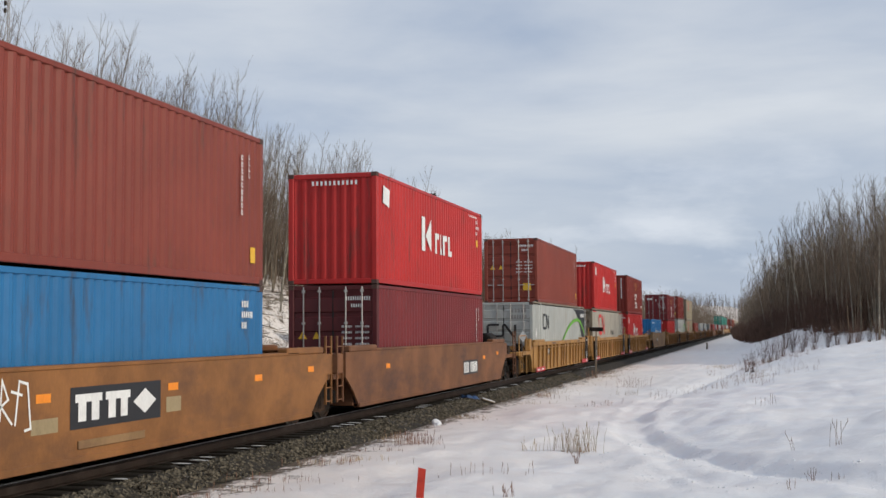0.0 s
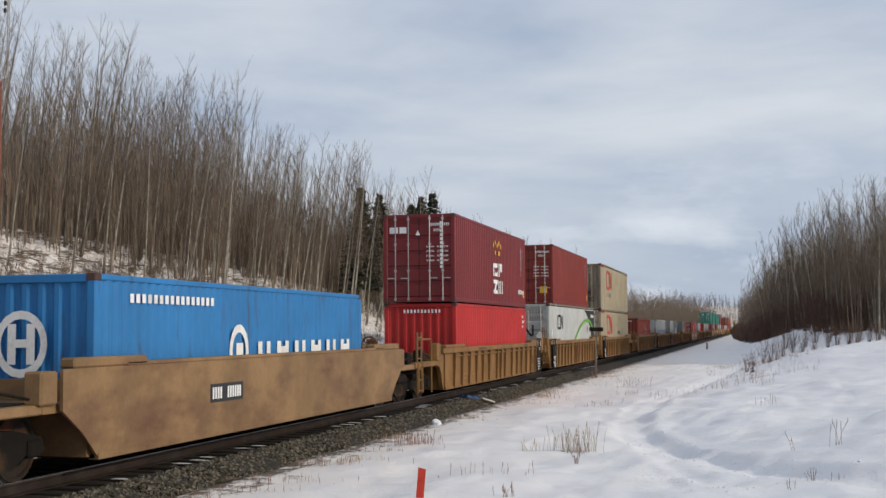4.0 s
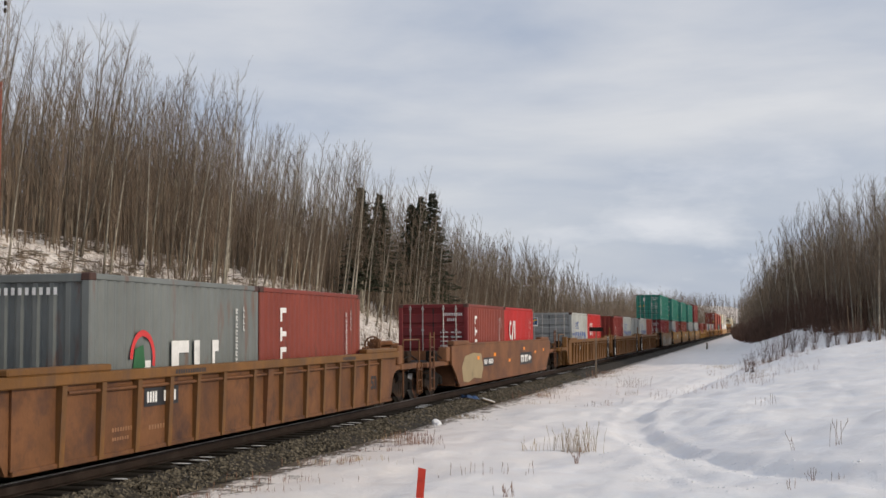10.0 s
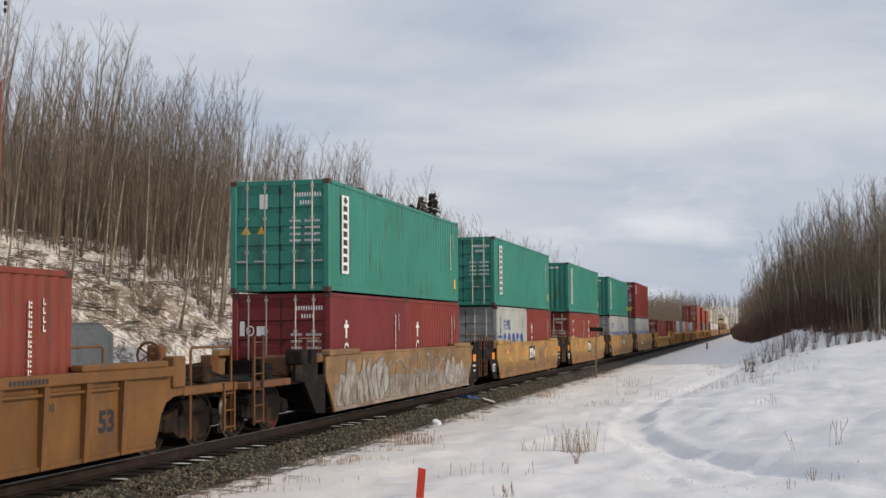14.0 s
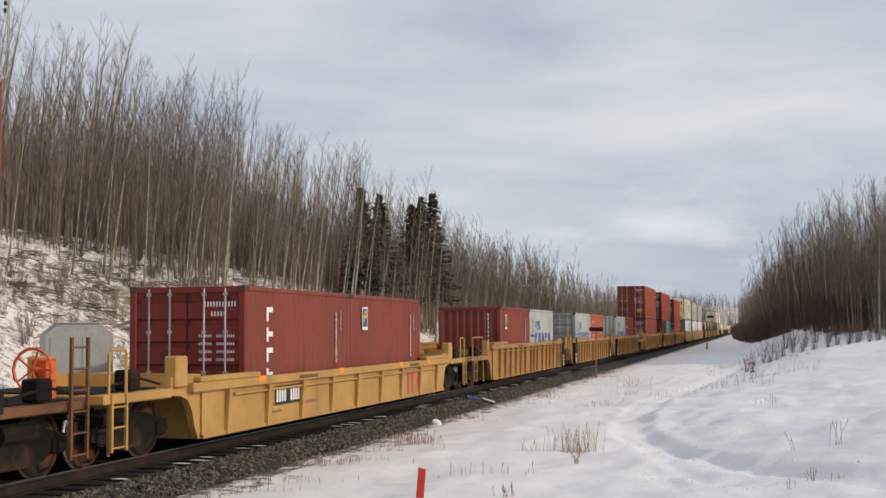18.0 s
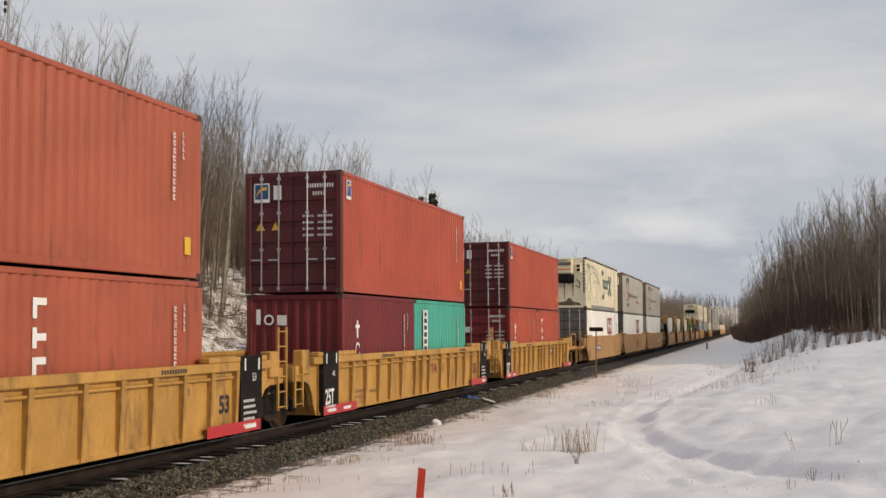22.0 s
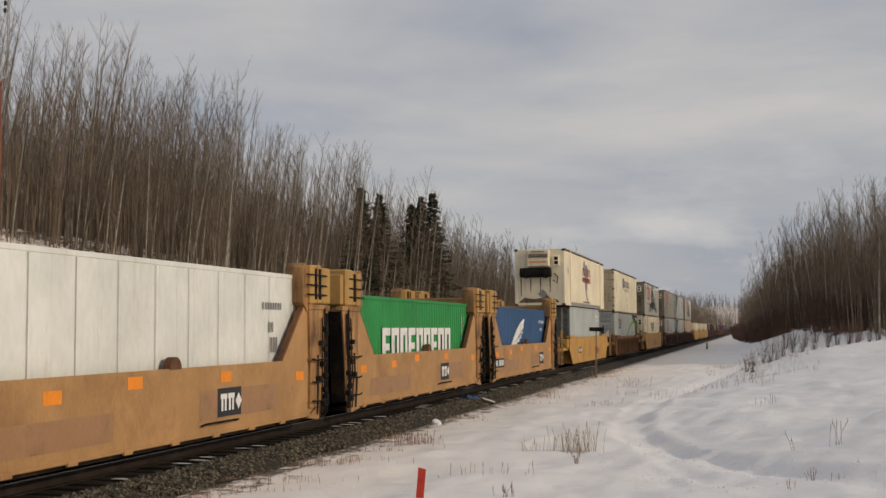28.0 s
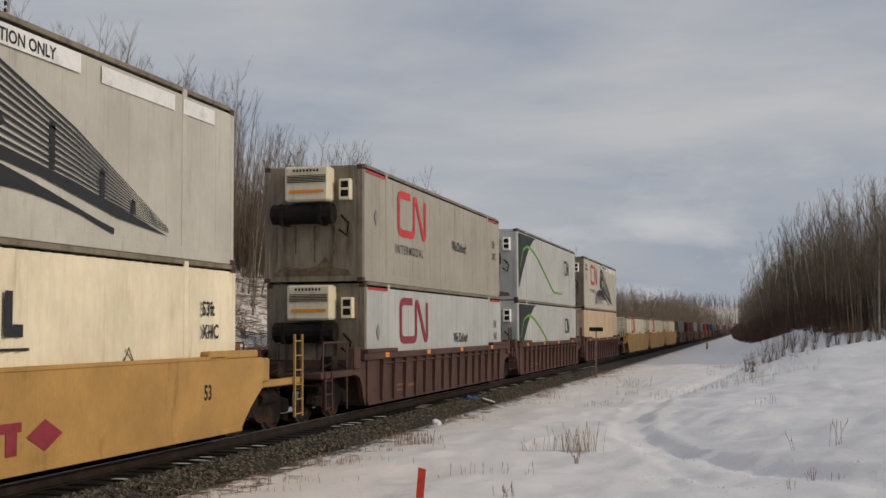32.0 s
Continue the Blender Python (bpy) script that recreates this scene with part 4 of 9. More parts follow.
def bulkhead_wagon(front, rear):
    """A well wagon with tall bulkhead posts at both ends."""
    mat = CAR["sand"]
    w = thing("well_wagon", "", "freight wagon")
    A = 6.85
    for sx in (-1, 1):
        o = sx * 1.42
        out = [(-A + 0.25, 0.23), (A - 0.25, 0.23), (A + 0.1, 0.5), (A + 0.1, 1.75), (A - 0.65, 2.6), (A - 0.75, 2.6), (A - 2.0, 1.42), (-A + 2.0, 1.42), (-A + 0.75, 2.6),
               (-A + 0.65, 2.6), (-A - 0.1, 1.75), (-A - 0.1, 0.5)]
        part("side_wall", Geo().prism(out, "x", o - sx * 0.05, o), mat, w)
        g = Geo()
        for k in range(9):
            g.box(min(o, o + sx * 0.05), max(o, o + sx * 0.05), -A + 1.0 + k * 1.5, -A + 1.25 + k * 1.5, 0.19, 0.27, 0.01)
        g.box(min(o, o + sx * 0.03), max(o, o + sx * 0.03), -A + 0.3, A - 0.3, 0.225, 0.28, 0.01)
        part("bottom_sill", g, mat, w)
        def across(inner, outer):
            return min(o - sx * inner, o + sx * outer), max(o - sx * inner, o + sx * outer)

        def along(p, q):
            return tuple(sorted((e * p, e * q)))
        for e in (-1, 1):
            prof = [(A - 0.62, 0.4), (A + 0.22, 0.4), (A + 0.30, 1.3), (A + 0.50, 2.55), (A - 0.66, 2.55), (A - 0.60, 1.3)]
            post = Geo().prism([(e * u, v) for u, v in prof], "x", *across(0.30, 0.05))
            post.box(*across(0.10, 0.08), *along(A - 0.70, A + 0.52), 2.46, 2.58, 0.02)
            post.box(*across(0.10, 0.09), *along(A - 0.64, A + 0.30), 1.36, 1.46, 0.02)
            p = part("bulkhead_post", post, CAR["stained"], w, "tall yellow bulkhead post with rust stains")
            hd = Geo()
            if e > 0:
                hd.box(*across(0.40, 0.10), *along(A - 0.70, A - 0.45), 2.58, 3.40, 0.03)
                hd.box(*across(0.40, 0.06), *along(A - 0.45, A + 0.05), 2.60, 2.70, 0.02).box(*across(0.40, 0.06), *along(A - 0.45, A + 0.05), 3.34, 3.42, 0.02)
                hd.box(*across(0.40, 0.07), *along(A - 0.22, A - 0.17), 2.6, 3.4)
                hd.box(*across(0.40, 0.08), *along(A + 0.05, A + 0.55), 2.60, 3.38, 0.03)
            else:
                hd.box(*across(0.40, 0.06), *along(A + 0.42, A + 0.58), 2.60, 3.30, 0.03)
                hd.box(*across(0.40, 0.12), *along(A - 0.12, A + 0.40), 2.58, 3.42, 0.04)
                hd.box(*across(0.40, 0.06), *along(A - 0.45, A - 0.12), 2.60, 2.70, 0.02).box(*across(0.40, 0.06), *along(A - 0.45, A - 0.12), 3.32, 3.40, 0.02)
                hd.box(*across(0.40, 0.10), *along(A - 0.70, A - 0.45), 2.58, 3.36, 0.03)
            part("post_head", hd, CAR["gold"], p, "boxy yellow post head")
            part("guide_plate", Geo().prism([(e * (A - 0.70), 2.40), (e * (A - 0.98), 2.62), (e * (A - 1.0), 3.34), (e * (A - 0.86), 3.44), (e * (A - 0.70), 3.38)], "x", *across(0.34, 0.03)),
                 CAR["stained"], p, "stained guide plate")
            # black box filling the opening, its inner shade put into colour
            part("slot", Geo().box(*across(0.38, 0.055), *(along(A - 0.46, A + 0.06) if e > 0 else along(A - 0.46, A - 0.11)), 2.68, 3.34), M_black, p)
            # added dark plate for the shadow and grime on the post's end
            part("end_plate", Geo().prism([(e * (A + 0.23), 0.4), (e * (A + 0.27), 0.4), (e * (A + 0.35), 1.3), (e * (A + 0.55), 2.45), (e * (A + 0.51), 2.45), (e * (A + 0.31), 1.3)], "x", *across(0.28, 0.03)), M_under, p)
            gr = Geo()
            for z in (2.78, 2.98, 3.20):
                gr.tube([(o + sx * 0.10, e * (A - 0.92), z), (o + sx * 0.15, e * (A - 0.7), z), (o + sx * 0.14, e * (A + 0.1), z), (o + sx * 0.08, e * (A + 0.3), z)], 0.018, 5)
            part("grab_iron", gr, M_black, p)
            rd = Geo()
            for d, r_, z1 in ((0.18, 0.022, 2.5), (0.34, 0.016, 2.3), (0.60, 0.02, 1.5), (0.06, 0.028, 2.4)):
                rd.tube([(o + sx * 0.10, e * (A + 0.3 - d), 0.25), (o + sx * 0.12, e * (A + 0.3 - d - 0.03), 0.9), (o + sx * 0.10, e * (A + 0.3 - d + 0.03), 1.6 * z1 / 2.5), (o + sx * 0.09, e * (A + 0.3 - d + 0.05), z1)], r_, 5)
            for d, z in ((0.2, 0.75), (0.12, 1.05), (0.3, 1.3), (0.2, 1.62), (0.36, 1.75), (0.16, 2.05), (0.5, 1.0), (0.25, 0.45), (0.1, 0.6)):
                rd.box(*across(-0.04, 0.16), *along(A + 0.24 - d, A + 0.37 - d), z - 0.05, z + 0.06, 0.02)
            for z in (0.55, 0.95, 1.42):
                rd.tube([(o + sx * 0.13, e * (A - 0.66), z), (o + sx * 0.16, e * (A - 0.4), z - 0.02), (o + sx * 0.13, e * (A + 0.2), z)], 0.02, 5)
            part("brake_rigging", rd, M_black, p, "grimy brake rods, levers and hoses")
            part("gusset_edge", Geo().prism([(e * (A - 0.72), 2.62), (e * (A - 0.80), 2.62), (e * (A - 2.10), 1.40), (e * (A - 1.98), 1.40)], "x", *across(0.12, -0.01)), CAR["rust"], p)
            part("foot_bracket", Geo().prism([(e * (A - 0.1), 0.45), (e * (A - 0.75), 0.2), (e * (A - 0.1), 0.14)], "x", *across(0.05, 0.06)), mat, p)
        part("saddle", Geo().prism([(0.3 + 0.2 * math.cos(a), 1.41 + 0.2 * math.sin(a)) for a in np.linspace(0, math.pi, 9)], "x", *across(0.12, 0.02)), CAR["rust"], w)
        part("step_rail", Geo().tube([(o + sx * 0.02, 1.2, 0.42), (o + sx * 0.10, 1.25, 0.45), (o + sx * 0.10, 2.55, 0.45), (o + sx * 0.02, 2.6, 0.42)], 0.02, 5), M_black, w)
    part("well_floor", Geo().box(-1.37, 1.37, -A, A, 0.16, 0.27), M_under, w)
    for e, kind in ((-1, front), (1, rear)):
        y0, y1 = sorted((e * (A - 0.55), e * (A - 0.25)))
        part("bulkhead_beam", Geo().box(-1.02, 1.02, y0, y1, 2.75, 3.1, 0.03), mat, w, "cross beam between the bulkhead posts")
        part("bulkhead_plate", Geo().box(-1.35, 1.35, y0 + 0.05, y1 - 0.05, 0.3, 1.9, 0.02), M_black, w, "black bulkhead plate")
        end = 7.85
        part("end_frame", Geo().box(-1.0, 1.0, min(e * (A - 0.2), e * end), max(e * (A - 0.2), e * end), 0.55, 1.05, 0.03), M_under, w)
        if kind == "end":
            part("platform", Geo().box(-1.3, 1.3, min(e * A, e * (A + 2.4)), max(e * A, e * (A + 2.4)), 0.92, 1.06, 0.02), mat, w)
            truck(w, e * (A + 1.4))
            ladder(w, 1.34, e * (A + 2.1), 0.3, 1.7, mat)
        elif e > 0:
            truck(w, end)
    return w

# ---- containers ----
def corrugated(length, z0, z1, out, pitch, depth, flat=0.4):
    """A sheet of upright trapezoid waves along y; out: where its outer faces lie on x. Returns vertices and faces."""
    n = max(2, round(length / pitch))
    p = length / n
    ys, ds = [0.0], [0.0]
    for k in range(n):
        b = k * p
        ys += [b + p * flat * 0.5, b + p * (0.5 - 0.06), b + p * 0.5 + p * flat * 0.5, b + p * 0.94]
        ds += [0.0, depth, depth, 0.0]
    ys.append(length)
    ds.append(0.0)
    vs = [(out - d, y, z) for y, d in zip(ys, ds) for z in (z0, z1)]
    fs = [(2 * i, 2 * i + 2, 2 * i + 3, 2 * i + 1) for i in range(len(ys) - 1)]
    return vs, fs


MESHES = {}


def cached(key, build):
    if key not in MESHES:
        MESHES[key] = build()
    return MESHES[key]


def shell(L, W, H, paint, smooth_side=False):
    """The named meshes of a box of that size, built once a size and colour. y runs from 0 at the leading end to L."""
    key = (L, W, H, paint, smooth_side)
    mat = PAINT[paint]
    hw = W / 2
    out = {}

    def side():
        g = Geo()
        if smooth_side:
            ys, xs = [0.10], [hw - 0.012]
            for k in range(int((L - 0.3) / 0.61) + 1):
                y = 0.15 + k * 0.61
                ys += [y - 0.016, y - 0.010, y + 0.010, y + 0.016]
                xs += [hw - 0.012, hw - 0.005, hw - 0.005, hw - 0.012]
            ys.append(L - 0.10)
            xs.append(hw - 0.012)
            g.add([(x, y, z) for x, y in zip(xs, ys) for z in (0.16, H - 0.10)], [(2 * i, 2 * i + 2, 2 * i + 3, 2 * i + 1) for i in range(len(ys) - 1)])
        else:
            vs, fs = corrugated(L - 0.24, 0.15, H - 0.09, hw - 0.012, 0.28, 0.034)
            g.add([(v[0], v[1] + 0.12, v[2]) for v in vs], fs)
        return g.mesh("side_panel", mat)
    out["side"] = cached(("side",) + key, side)

    def end_wall():
        g = Geo()
        if smooth_side:
            return g.box(-hw + 0.12, hw - 0.12, 0.012, 0.05, 0.12, H - 0.10).mesh("end_wall", mat)
        vs, fs = corrugated(W - 0.26, 0.15, H - 0.10, 0.0, 0.26, 0.045)
        g.add([(v[1] - hw + 0.13, 0.03 - v[0], v[2]) for v in vs], fs)
        return g.mesh("end_wall", mat)
    out["end"] = cached(("end",) + key, end_wall)

    def door():
        g = Geo()
        w = hw - 0.14
        n, zs, ds = 5, [0.14], [0.03]
        for k in range(n):
            z0 = 0.20 + (H - 0.42) * k / n
            z1 = z0 + (H - 0.42) / n - 0.10
            zs += [z0, z0 + 0.03, z1 - 0.03, z1]
            ds += [0.062, 0.03, 0.03, 0.062]
        zs.append(H - 0.13)
        ds.append(0.03)
        g.add([(x, d, z) for d, z in zip(ds, zs) for x in (0.005, w)], [(2 * i, 2 * i + 1, 2 * i + 3, 2 * i + 2) for i in range(len(zs) - 1)])
        return g.mesh("door", mat)
    out["door"] = cached(("door",) + key, door)
    out["roof"] = cached(("roof",) + key, lambda: Geo().box(-hw + 0.03, hw - 0.03, 0.05, L - 0.05, H - 0.05, H - 0.015, 0.01).mesh("roof", mat))
    out["base"] = cached(("base",) + key, lambda: Geo().box(-hw + 0.05, hw - 0.05, 0.08, L - 0.08, 0.05, 0.15).mesh("base", M_under))
    long_box = W > 2.5
    out["top_rail"] = cached(("tr",) + key, lambda: Geo().box(hw - 0.07, hw, 0.16, L - 0.16, H - (0.05 if long_box else 0.10), H + (0.035 if long_box else -0.01), 0.012).mesh(
        "top_rail", PAINT["grimy"] if long_box else mat))
    bh = 0.24 if smooth_side else 0.16
    bm_ = PAINT["cngrey"] if paint in ("lgrey", "pgrey") else mat
    out["bottom_rail"] = cached(("br",) + key, lambda: Geo().box(hw - 0.08, hw, 0.16, L - 0.16, 0.03, bh, 0.012).mesh("bottom_rail", bm_))
    out["post"] = cached(("post",) + key, lambda: Geo().box(hw - 0.15, hw - 0.002, 0.0, 0.15, 0.1, H - 0.1, 0.02).mesh("corner_post", mat))
    out["header"] = cached(("hd",) + key, lambda: Geo().box(-hw + 0.14, hw - 0.14, 0.01, 0.09, H - 0.14, H - 0.01, 0.015).mesh("header", mat))
    out["sill"] = cached(("sl",) + key, lambda: Geo().box(-hw + 0.14, hw - 0.14, 0.01, 0.09, 0.02, 0.15, 0.015).mesh("sill", mat))
    out["casting"] = cached(("casting", paint in ("white", "cream", "lgrey", "beige", "cngrey")), lambda: Geo().box(0, 0.162, 0, 0.178, 0, 0.118, 0.014).mesh(
        "corner_casting", M_casting))
    out["lift"] = cached(("lift",) + key, lambda: Geo().box(hw - 0.03, hw + 0.006, -0.08, 0.08, 0.03, H + 0.012, 0.01).mesh("lift_post", mat))
    return out


BAR = {}


def lock_bar(H):
    if H not in BAR:
        g = Geo().tube([(0, -0.012, 0.06), (0, -0.012, H - 0.05)], 0.019, 6)
        for z in (0.12, H * 0.36, H * 0.66, H - 0.16):
            g.box(-0.04, 0.04, -0.035, 0.03, z - 0.03, z + 0.03)
        g.box(-0.02, 0.26, -0.03, -0.012, H * 0.27, H * 0.27 + 0.035)
        BAR[H] = g.mesh("locking_bar", M_galv)
    return BAR[H]


def container(L, H, paint, front="door", width=2.438, smooth_side=False, front_paint=None, plain=False):
    """A steel box. Its origin is at the middle of its leading bottom edge."""
    m = shell(L, width, H, paint, smooth_side)
    # front_paint is often a darker copy of paint, putting the end's shade into colour
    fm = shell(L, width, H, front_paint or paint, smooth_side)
    c = thing("container", "", "container")
    hw = width / 2
    flip_x = Matrix.Scale(-1, 4, (1, 0, 0))
    flip_y = Matrix.Translation((0, L, 0)) @ Matrix.Scale(-1, 4, (0, 1, 0))
    for s in (Matrix(), flip_x):
        put("side_panel", m["side"], c, s)
        put("top_rail", m["top_rail"], c, s)
        put("bottom_rail", m["bottom_rail"], c, s)
        put("corner_post", fm["post"], c, s)
        put("corner_post", m["post"], c, flip_y @ s)
        if width > 2.5:
            for y in (1.98, L - 1.98):
                put("lift_post", m["lift"], c, s @ Matrix.Translation((0, y, 0)))
    put("roof", m["roof"], c)
    put("base", m["base"], c)
    for f, src in ((Matrix(), fm), (flip_y, m)):
        put("header", src["header"], c, f)
        put("sill", src["sill"], c, f)
    for x in (-hw, hw - 0.162):
        for y in (() if plain else (-0.004, L - 0.174)):
            for z in (0.0, H - 0.118) if x > 0 or y < 1 else ():
                put("corner_casting", m["casting"], c, Matrix.Translation((x, y, z)))
    ends = (front, "wall" if front == "door" else "door")
    for f, kind, src in ((Matrix(), ends[0], fm), (flip_y, ends[1], m)):
        if kind == "wall":
            put("end_wall", src["end"], c, f)
        else:
            for s in (Matrix(), flip_x):
                d = put("door", src["door"], c, f @ s)
                for x in (() if f is flip_y else (0.36, 0.80) if width < 2.5 else (0.30, 0.88)):
                    put("locking_bar", lock_bar(H), d, Matrix.Translation((x, 0.02, 0)), "galvanised locking bar")
            if f is not flip_y:
                put("door_gasket", cached(("gasket", H), lambda: Geo().box(-0.02, 0.02, 0.03, 0.05, 0.14, H - 0.13).mesh("door_gasket", M_door_gasket)), c, f)
    return c


def reefer_front(c, L, H, width, body="cream", ts=1.0):
    """The cooling unit, fuel tank and control box on a box's leading end."""
    u = Geo().box(-0.58, 0.56, -0.46, 0.03, H - 0.92, H - 0.06, 0.05)
    unit = part("cooling_unit", u, PAINT[body], c, "white cooling unit with louvres")
    g = Geo()
    for k in range(5):
        g.box(-0.5, 0.5, -0.487, -0.47, H - 0.30 - k * 0.04, H - 0.285 - k * 0.04)
    part("louvre", g, M_black, unit)
    side_front(unit, "stripe", [rect(-0.45, H - 0.72, 0.9, 0.07)], -0.485, "orange")
    side_front(unit, "maker_plate", cab_bars([], -0.35, H - 0.20, 0.7, 0.06, 8), -0.485, "black")
    t = Geo().tube([(-0.95, -0.24, H - 1.22), (0.62, -0.24, H - 1.22)], 0.25, 14)
    t.box(-0.7, -0.62, -0.5, 0.03, H - 1.5, H - 0.98).box(0.3, 0.38, -0.5, 0.03, H - 1.5, H - 0.98)
    part("fuel_tank", t, M_black, c, "black cylindrical fuel tank")
    g = Geo().box(0.72, 1.02, -0.16, 0.03, H - 0.88, H - 0.36, 0.02)
    b = part("control_box", g, PAINT[body], c)
    part("window", Geo().box(0.78, 0.97, -0.167, -0.155, H - 0.80, H - 0.64).box(0.78, 0.97, -0.167, -0.155, H - 0.58, H - 0.42), M_black, b)
    side_front(c, "soot_stain", [[(-1.1, 0.16), (1.0, 0.16), (0.9, 0.30), (0.55, 0.36), (0.3, 0.62), (0.1, 0.40), (-0.3, 0.34), (-0.8, 0.42)]], 0.006, "char", "dark soot stain")
    side_front(c, "rust_run", [[(-0.98 + 0.5 * k, 0.5 + 0.2 * (k % 2)), (-0.95 + 0.5 * k, 0.5 + 0.2 * (k % 2)), (-0.93 + 0.5 * k, H - 1.5), (-1.0 + 0.5 * k, H - 1.5)] for k in range(4)], 0.004, "char")
    pts = [(0.75, -0.05, H - 1.25), (0.95, -0.08, H - 1.45), (0.9, -0.08, H - 1.75), (0.7, -0.06, H - 1.6)]
    part("hose", Geo().tube(pts, 0.03, 6), M_black, c)


def side_front(parent, name, polys, y, ink, label=""):
    """Flat paint on a leading end: polygons in (across, up), on the plane at y."""
    vs, fs = [], []
    for g, p in layers(polys):
        fs.append(tuple(range(len(vs), len(vs) + len(p))))
        vs += [(u, y - 0.0004 * (g % 9), v) for u, v in p]
    ob = put(name, welded(name, vs, fs, [INK[ink]]), parent, None, label)
    if name in ("door_stencil", "end_stencil", "maker_plate"):
        tagged(ob, kind="stuff")
    return ob


# ---- plain shapes for signs ----
def ring(u, v, w, h, t=0.25, n=20, a0=0.0, a1=2 * math.pi):
    """A flat oval band, as a row of quads."""
    out, an = [], np.linspace(a0, a1, n + 1)
    for a, b in zip(an[:-1], an[1:]):
        p = [(u + w / 2 + w / 2 * k * math.cos(q), v + h / 2 + h / 2 * k * math.sin(q)) for q, k in ((a, 1), (b, 1), (b, 1 - t), (a, 1 - t))]
        out.append(p)
    return out


def diamond(u, v, w, h):
    return [(u, v + h / 2), (u + w / 2, v), (u + w, v + h / 2), (u + w / 2, v + h)]


def tri(u, v, w, h):
    return [(u, v), (u + w, v), (u + w / 2, v + h)]


def curve_band(pts, thick):
    """A band of even thickness along a line of points."""
    out = []
    for (a, b), (c, d) in zip(pts[:-1], pts[1:]):
        out.append([(a, b), (c, d), (c, d + thick), (a, b + thick)])
    return out


def door_codes(c, H, w=2.438, extra="", ink="white"):
    """Rows of plain bars for the codes on a pair of doors, and small plates."""
    polys = cab_bars([], 0.36, H - 0.40, 0.68, 0.10, 11, 0.5)
    cab_bars(polys, 0.5, H - 0.58, 0.32, 0.09, 5, 0.5)
    for r in range(4):
        cab_bars(polys, 0.25, H * 0.62 - r * 0.15, 0.28, 0.055, 7, 0.5)
        cab_bars(polys, 0.62, H * 0.62 - r * 0.15, 0.38, 0.055, 9, 0.5)
    side_front(c, "door_stencil", polys, 0.024, ink)
    if "t" in extra:
        side_front(c, "warning_triangle", [tri(-0.95, H * 0.52, 0.24, 0.2), tri(-0.55, H * 0.52, 0.2, 0.2)], 0.022, "yellow")
    if "y" in extra:
        side_front(c, "yellow_label", [rect(0.55, 0.55, 0.36, 0.32)], 0.022, "yellow")
    if "f" in extra:
        p = side_front(c, "emblem", [rect(-1.0, H - 0.72, 0.40, 0.46)], 0.022, "white", "framed dark emblem with a yellow leaf shape")
        side_front(p, "emblem_fill", [rect(-0.97, H - 0.64, 0.34, 0.35)], 0.020, "navy")
        side_front(p, "emblem_stroke", curve_band([(-0.93, H - 0.60), (-0.88, H - 0.50), (-0.79, H - 0.44), (-0.67, H - 0.42)], 0.08), 0.017, "yellow")
    if "p" in extra:
        side_front(c, "plate", [rect(-0.5, H - 0.66, 0.2, 0.34)], 0.022, "white")
    if "w" in extra:
        side_front(c, "shipping_mark", [rect(-1.0, H - 0.62, 0.18, 0.2), rect(-0.78, H - 0.62, 0.07, 0.2), rect(-0.66, H - 0.62, 0.24, 0.2)], 0.022, "white")
    if "x" in extra:
        side_front(c, "shipping_mark", [rect(-1.02, H * 0.62, 0.12, 0.34), *ring(-0.86, H * 0.62, 0.2, 0.24), rect(-0.6, H * 0.62, 0.2, 0.22)], 0.016, "white")


def end_codes(c, H):
    side_front(c, "end_stencil", cab_bars([], -0.55, H - 0.32, 1.3, 0.11, 11, 0.5), -0.022, "white")


def far_codes(c, L, H, x, ink="white", label_y=True, rows=9):
    """The upright code rows and small labels near the trailing end of a side."""
    polys = []
    for r in range(rows):
        polys += [rect(L - 1.05, H - 0.55 - r * 0.13, 0.025, 0.10), rect(L - 1.01, H - 0.55 - r * 0.13, 0.035, 0.03), rect(L - 1.01, H - 0.49 - r * 0.13, 0.035, 0.03)]
    for r in range(4):
        polys += [rect(L - 0.72, H - 0.5 - r * 0.12, 0.022, 0.09), rect(L - 0.69, H - 0.5 - r * 0.12, 0.03, 0.025)]
    side_mark(c, "side_stencil", polys, x, ink)
    if label_y:
        side_mark(c, "yellow_label", [rect(L - 0.62, 0.42, 0.22, 0.3)], x, "yellow")


def wide_name(c, x, y, z, h, ink, widths, gap=0.28, label=""):
    """A shipping name as plain upright blocks of the given widths."""
    polys, u = [], y
    for k, w in enumerate(widths):
        polys.append(rect(u, z, w * 0.42, h))
        polys.append(rect(u + w * 0.42, z + (0.0 if k % 2 else h * 0.72), w * 0.58, h * 0.28))
        u += w + gap * h
    return side_mark(c, "shipping_mark", polys, x, ink, label)


def ovals(c, x, y, z, w, h, n, gap, ink):
    for k in range(n):
        a0, a1 = ((0.7, 5.6) if k in (0, 3) else (0.0, 2 * math.pi))
        side_mark(c, "shipping_mark", ring(y + k * (w + gap), z, w, h, 0.46, 18, a0, a1), x, ink, "bold blue oval")

